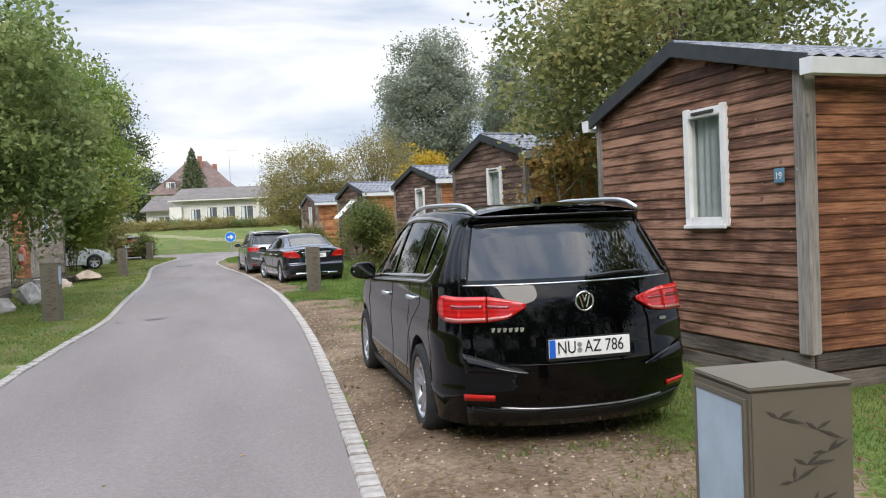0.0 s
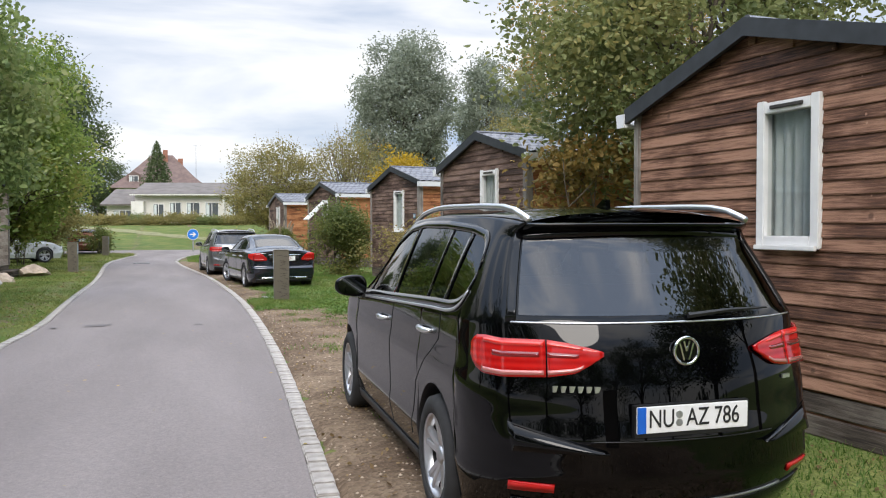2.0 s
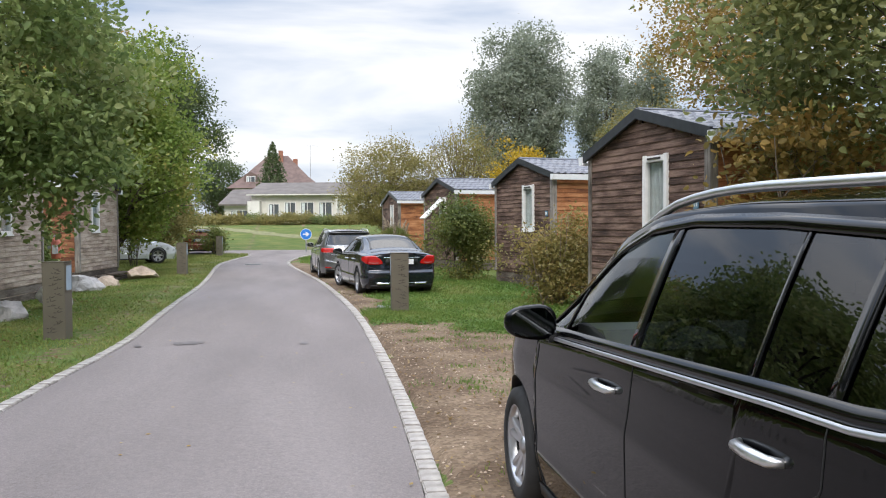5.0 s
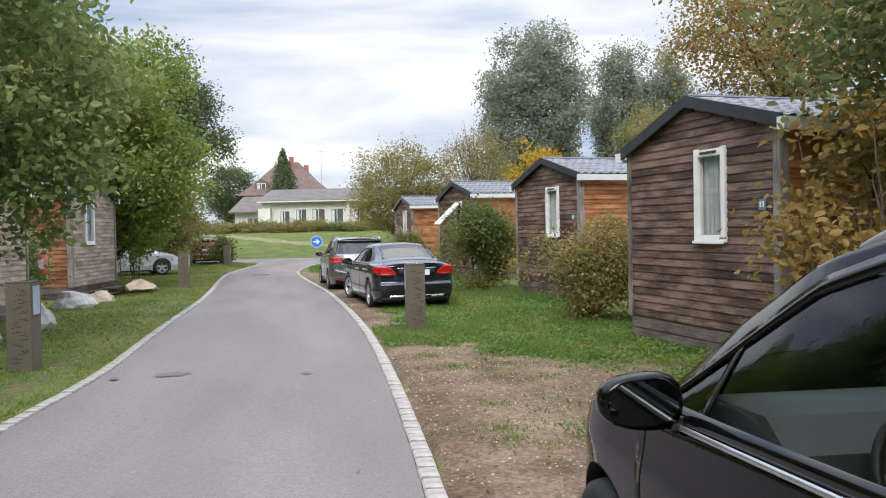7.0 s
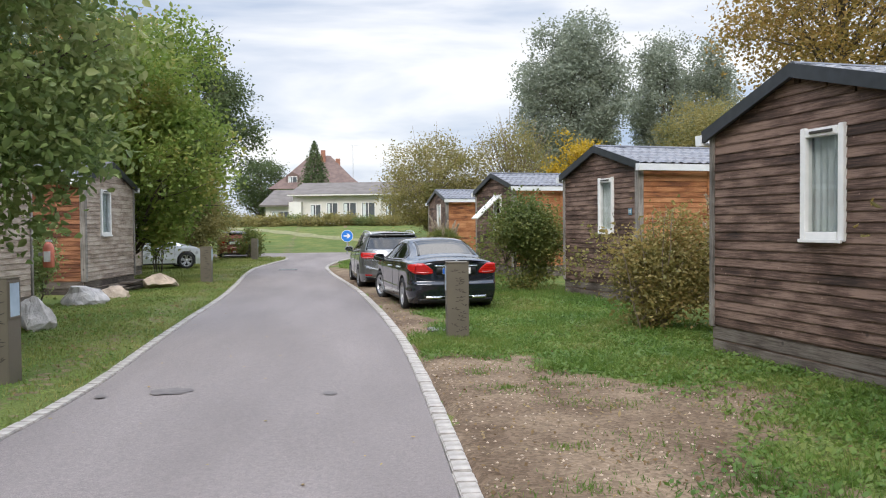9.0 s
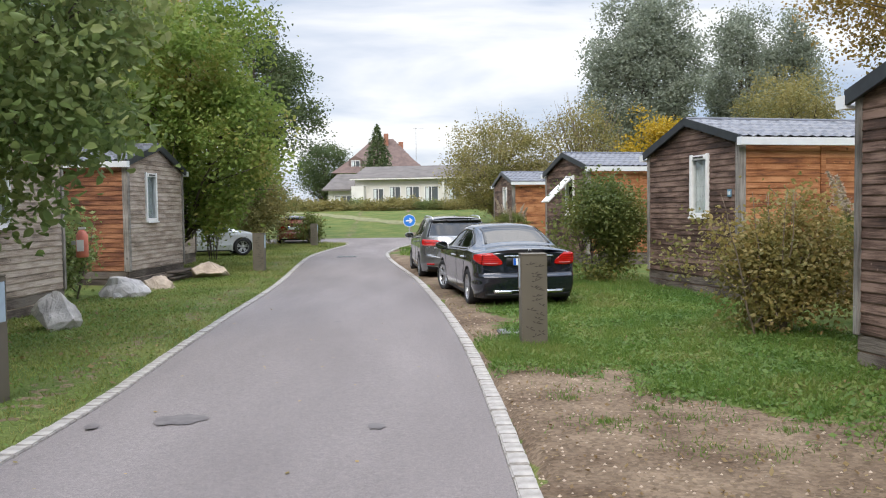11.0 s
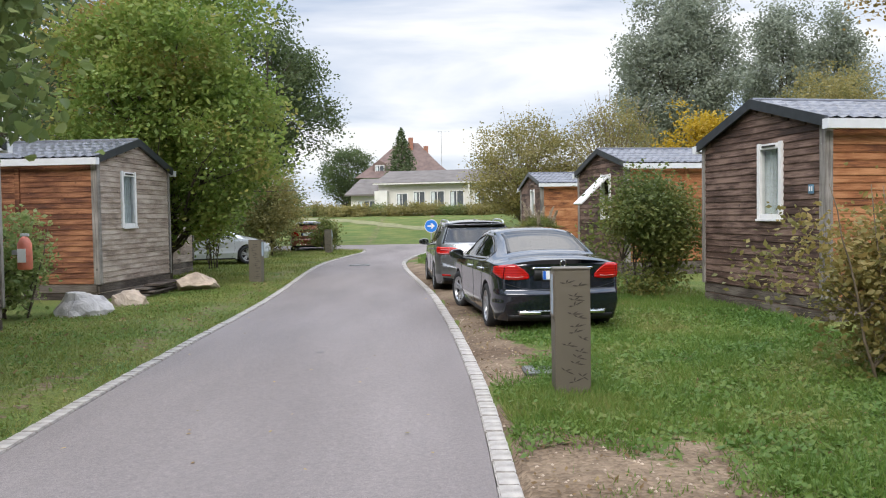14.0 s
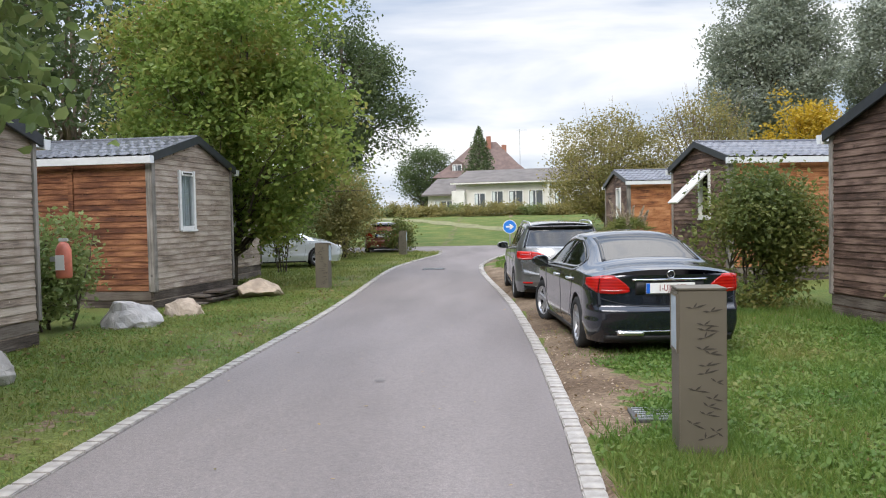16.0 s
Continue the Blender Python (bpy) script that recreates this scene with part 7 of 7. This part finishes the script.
def blades(name, pts, h, w, material, label, seed):
    rng = np.random.default_rng(seed)
    n = len(pts)
    a = rng.uniform(0, math.tau, n)
    hh = h * rng.uniform(0.5, 1.4, n)
    ww = w * rng.uniform(0.7, 1.3, n)
    side = np.stack([np.cos(a), np.sin(a), np.zeros(n)], 1) * ww[:, None]
    tip = pts + np.stack([rng.normal(size=n) * hh * 0.45, rng.normal(size=n) * hh * 0.45, hh], 1)
    v = np.stack([pts - side, pts + side, tip], 1).reshape(-1, 3).astype(np.float32)
    me = bpy.data.meshes.new(name)
    me.vertices.add(3 * n)
    me.vertices.foreach_set("co", v.reshape(-1))
    me.loops.add(3 * n)
    me.loops.foreach_set("vertex_index", np.arange(3 * n, dtype=np.int32))
    me.polygons.add(n)
    me.polygons.foreach_set("loop_start", np.arange(0, 3 * n, 3, dtype=np.int32))
    me.update(calc_edges=True)
    me.materials.append(material)
    tagged(new(name, me), label, "grass", kind="stuff")


def land_z(x, y):
    rip = np.sin(x * 1.7 + 0.6 * np.sin(y * 0.9)) * 0.012 + np.sin(y * 1.3 + x) * 0.012
    z = bank(x, y) + 0.02 + rip
    edge = np.minimum(np.abs(x - left_x(np.clip(y, -9, 45))), np.abs(x - right_x(np.clip(y, -9, 45))))
    return np.where(edge < 0.35, 0.004 + (z - 0.004) * edge / 0.35, z)


def ground_cover():
    rng = np.random.default_rng(9)

    def turf(n, x0, x1, y0, y1, limit):
        x, y = rng.uniform(x0, x1, n), rng.uniform(y0, y1, n)
        patchy = np.sin(x * 2.3 + 1.3 * np.sin(y * 1.1)) * np.sin(y * 1.9 + np.sin(x * 1.7)) * 0.25
        ok = (gravel_amount(x, y) + patchy + rng.uniform(-0.25, 0.25, n) < limit) & ((x < left_x(np.clip(y, -9, 45)) - 0.02) | (x > right_x(np.clip(y, -9, 45)) + 0.02))
        x, y = x[ok], y[ok]
        return np.stack([x, y, land_z(x, y) - 0.005], 1)

    blades("grass", turf(90000, 0.3, 5.4, 3, 19, 0.42), 0.04, 0.005, L_GRASS, "short green grass on the turf beside the cabins", 1)
    blades("grass", turf(60000, -5.0, -2.0, 10, 30, 0.42), 0.04, 0.006, L_VERGE, "short green grass along the verge", 2)
    blades("grass", turf(40000, 0.5, 5.4, 19, 42, 0.42), 0.07, 0.009, L_GRASS, "short green grass between the cabins", 3)
    blades("grass", turf(26000, -7.5, -1.7, 30, 46.8, 0.42), 0.06, 0.012, L_VERGE, "short green grass on the far verge", 4)
    # rank tufts round the bollard
    n = 9000
    x, y = 1.65 + rng.normal(size=n) * 0.42, 16.6 + rng.normal(size=n) * 0.42
    ok = x > right_x(y) + 0.05
    x, y = x[ok], y[ok]
    blades("grass", np.stack([x, y, land_z(x, y) - 0.005], 1), 0.075, 0.005, L_GRASS, "rank green grass round the foot of a bollard", 5)
    # taller clumps in the turf
    c = turf(900, 1.6, 5.2, 9, 24, 0.3)
    k = 60
    sp = rng.uniform(0.04, 0.13, len(c))[:, None]
    xx, yy = (c[:, :1] + rng.normal(size=(len(c), k)) * sp).ravel(), (c[:, 1:2] + rng.normal(size=(len(c), k)) * sp).ravel()
    blades("grass", np.stack([xx, yy, land_z(xx, yy) - 0.005], 1), 0.085, 0.005, L_GRASS, "taller grass clumps in the turf beside the cabins", 13)
    # tufts that have come up through the gravel
    n = 260
    x, y = rng.uniform(1.2, 4.6, n), rng.uniform(3, 26, n)
    ok = (gravel_amount(x, y) > 0.35) & (x > right_x(y) + 0.35)
    x, y = x[ok], y[ok]
    k = 70
    sp = rng.uniform(0.05, 0.22, len(x))[:, None]
    xx, yy = (x[:, None] + rng.normal(size=(len(x), k)) * sp).ravel(), (y[:, None] + rng.normal(size=(len(x), k)) * sp * 0.7).ravel()
    keep = xx > right_x(yy) + 0.02
    xx, yy = xx[keep], yy[keep]
    blades("grass", np.stack([xx, yy, land_z(xx, yy) - 0.004], 1), 0.035, 0.005, L_GRASS, "small grass tufts coming up through the gravel", 12)
    # clover-like low leaves on the turf
    p = turf(60000, 0.9, 5.2, 8, 22, 0.42)
    p[:, 2] += 0.01 + 0.06 * rng.uniform(size=len(p)) * (0.5 + 0.5 * np.sin(p[:, 0] * 3.1 + np.sin(p[:, 1] * 2.3)) ** 2)
    scatter("clover", p, 0.5, 0.042, L_GRASS, "low broad-leaved weeds in the turf", "weeds", 6)
    p = turf(9000, -5.0, -2.1, 10, 28, 0.5)
    p[:, 2] += 0.02 + 0.02 * rng.uniform(size=len(p))
    scatter("clover", p, 0.35, 0.04, L_GRASS, "low broad-leaved weeds on the verge", "weeds", 7)
    # fallen leaves
    n = 9000
    x, y = rng.uniform(0.4, 5.2, n), rng.uniform(2, 24, n)
    ok = x > right_x(y) + 0.02
    x, y = x[ok], y[ok]
    scatter("fallen_leaves", np.stack([x, y, land_z(x, y) + 0.018], 1), 0.4, 0.03, L_FALLEN, "fallen yellow and brown leaves on the gravel and turf", "leaves", 8)
    n = 900
    x, y = rng.uniform(-5.0, -2.1, n), rng.uniform(9, 32, n)
    ok = x < left_x(y) - 0.02
    x, y = x[ok], y[ok]
    scatter("fallen_leaves", np.stack([x, y, land_z(x, y) + 0.03], 1), 0.3, 0.055, L_FALLEN, "fallen pale leaves on the verge", "leaves", 10)
    n = 130
    x, y = rng.uniform(-2.0, 0.9, n), rng.uniform(1, 34, n)
    scatter("fallen_leaves", np.stack([x, y, 0.017 + 0 * x], 1), 0.1, 0.035, L_BROWN, "a few dry leaves on the asphalt", "leaves", 11)
    # pebbles
    n = 5000
    x, y = rng.uniform(0.3, 3.8, n), rng.uniform(1, 22, n)
    ok = (gravel_amount(x, y) > 0.6) & (x > right_x(y) + 0.01)
    x, y = x[ok], y[ok]
    z = land_z(x, y)
    r = rng.uniform(0.005, 0.014, len(x))
    base = np.array([(1, 0, 0), (0, 1, 0), (-1, 0, 0), (0, -1, 0), (0, 0, 0.8)])
    v = (np.stack([x, y, z], 1)[:, None] + base[None] * r[:, None, None]).reshape(-1, 3)
    f = []
    for k in range(len(x)):
        q = k * 5
        f += [(q, q + 1, q + 4), (q + 1, q + 2, q + 4), (q + 2, q + 3, q + 4), (q + 3, q, q + 4)]
    tagged(new("pebbles", mesh_of("pebbles", v, f, M_ROCKTAN)), "loose pale pebbles on the gravel bays", "pebbles", kind="stuff")


ground_cover()
build_kerb("kerb_right", RIGHT_EDGE, 1, "row of pale granite setts between asphalt and gravel")
build_kerb("kerb_left", LEFT_EDGE, -1, "row of pale granite setts along the grass verge")
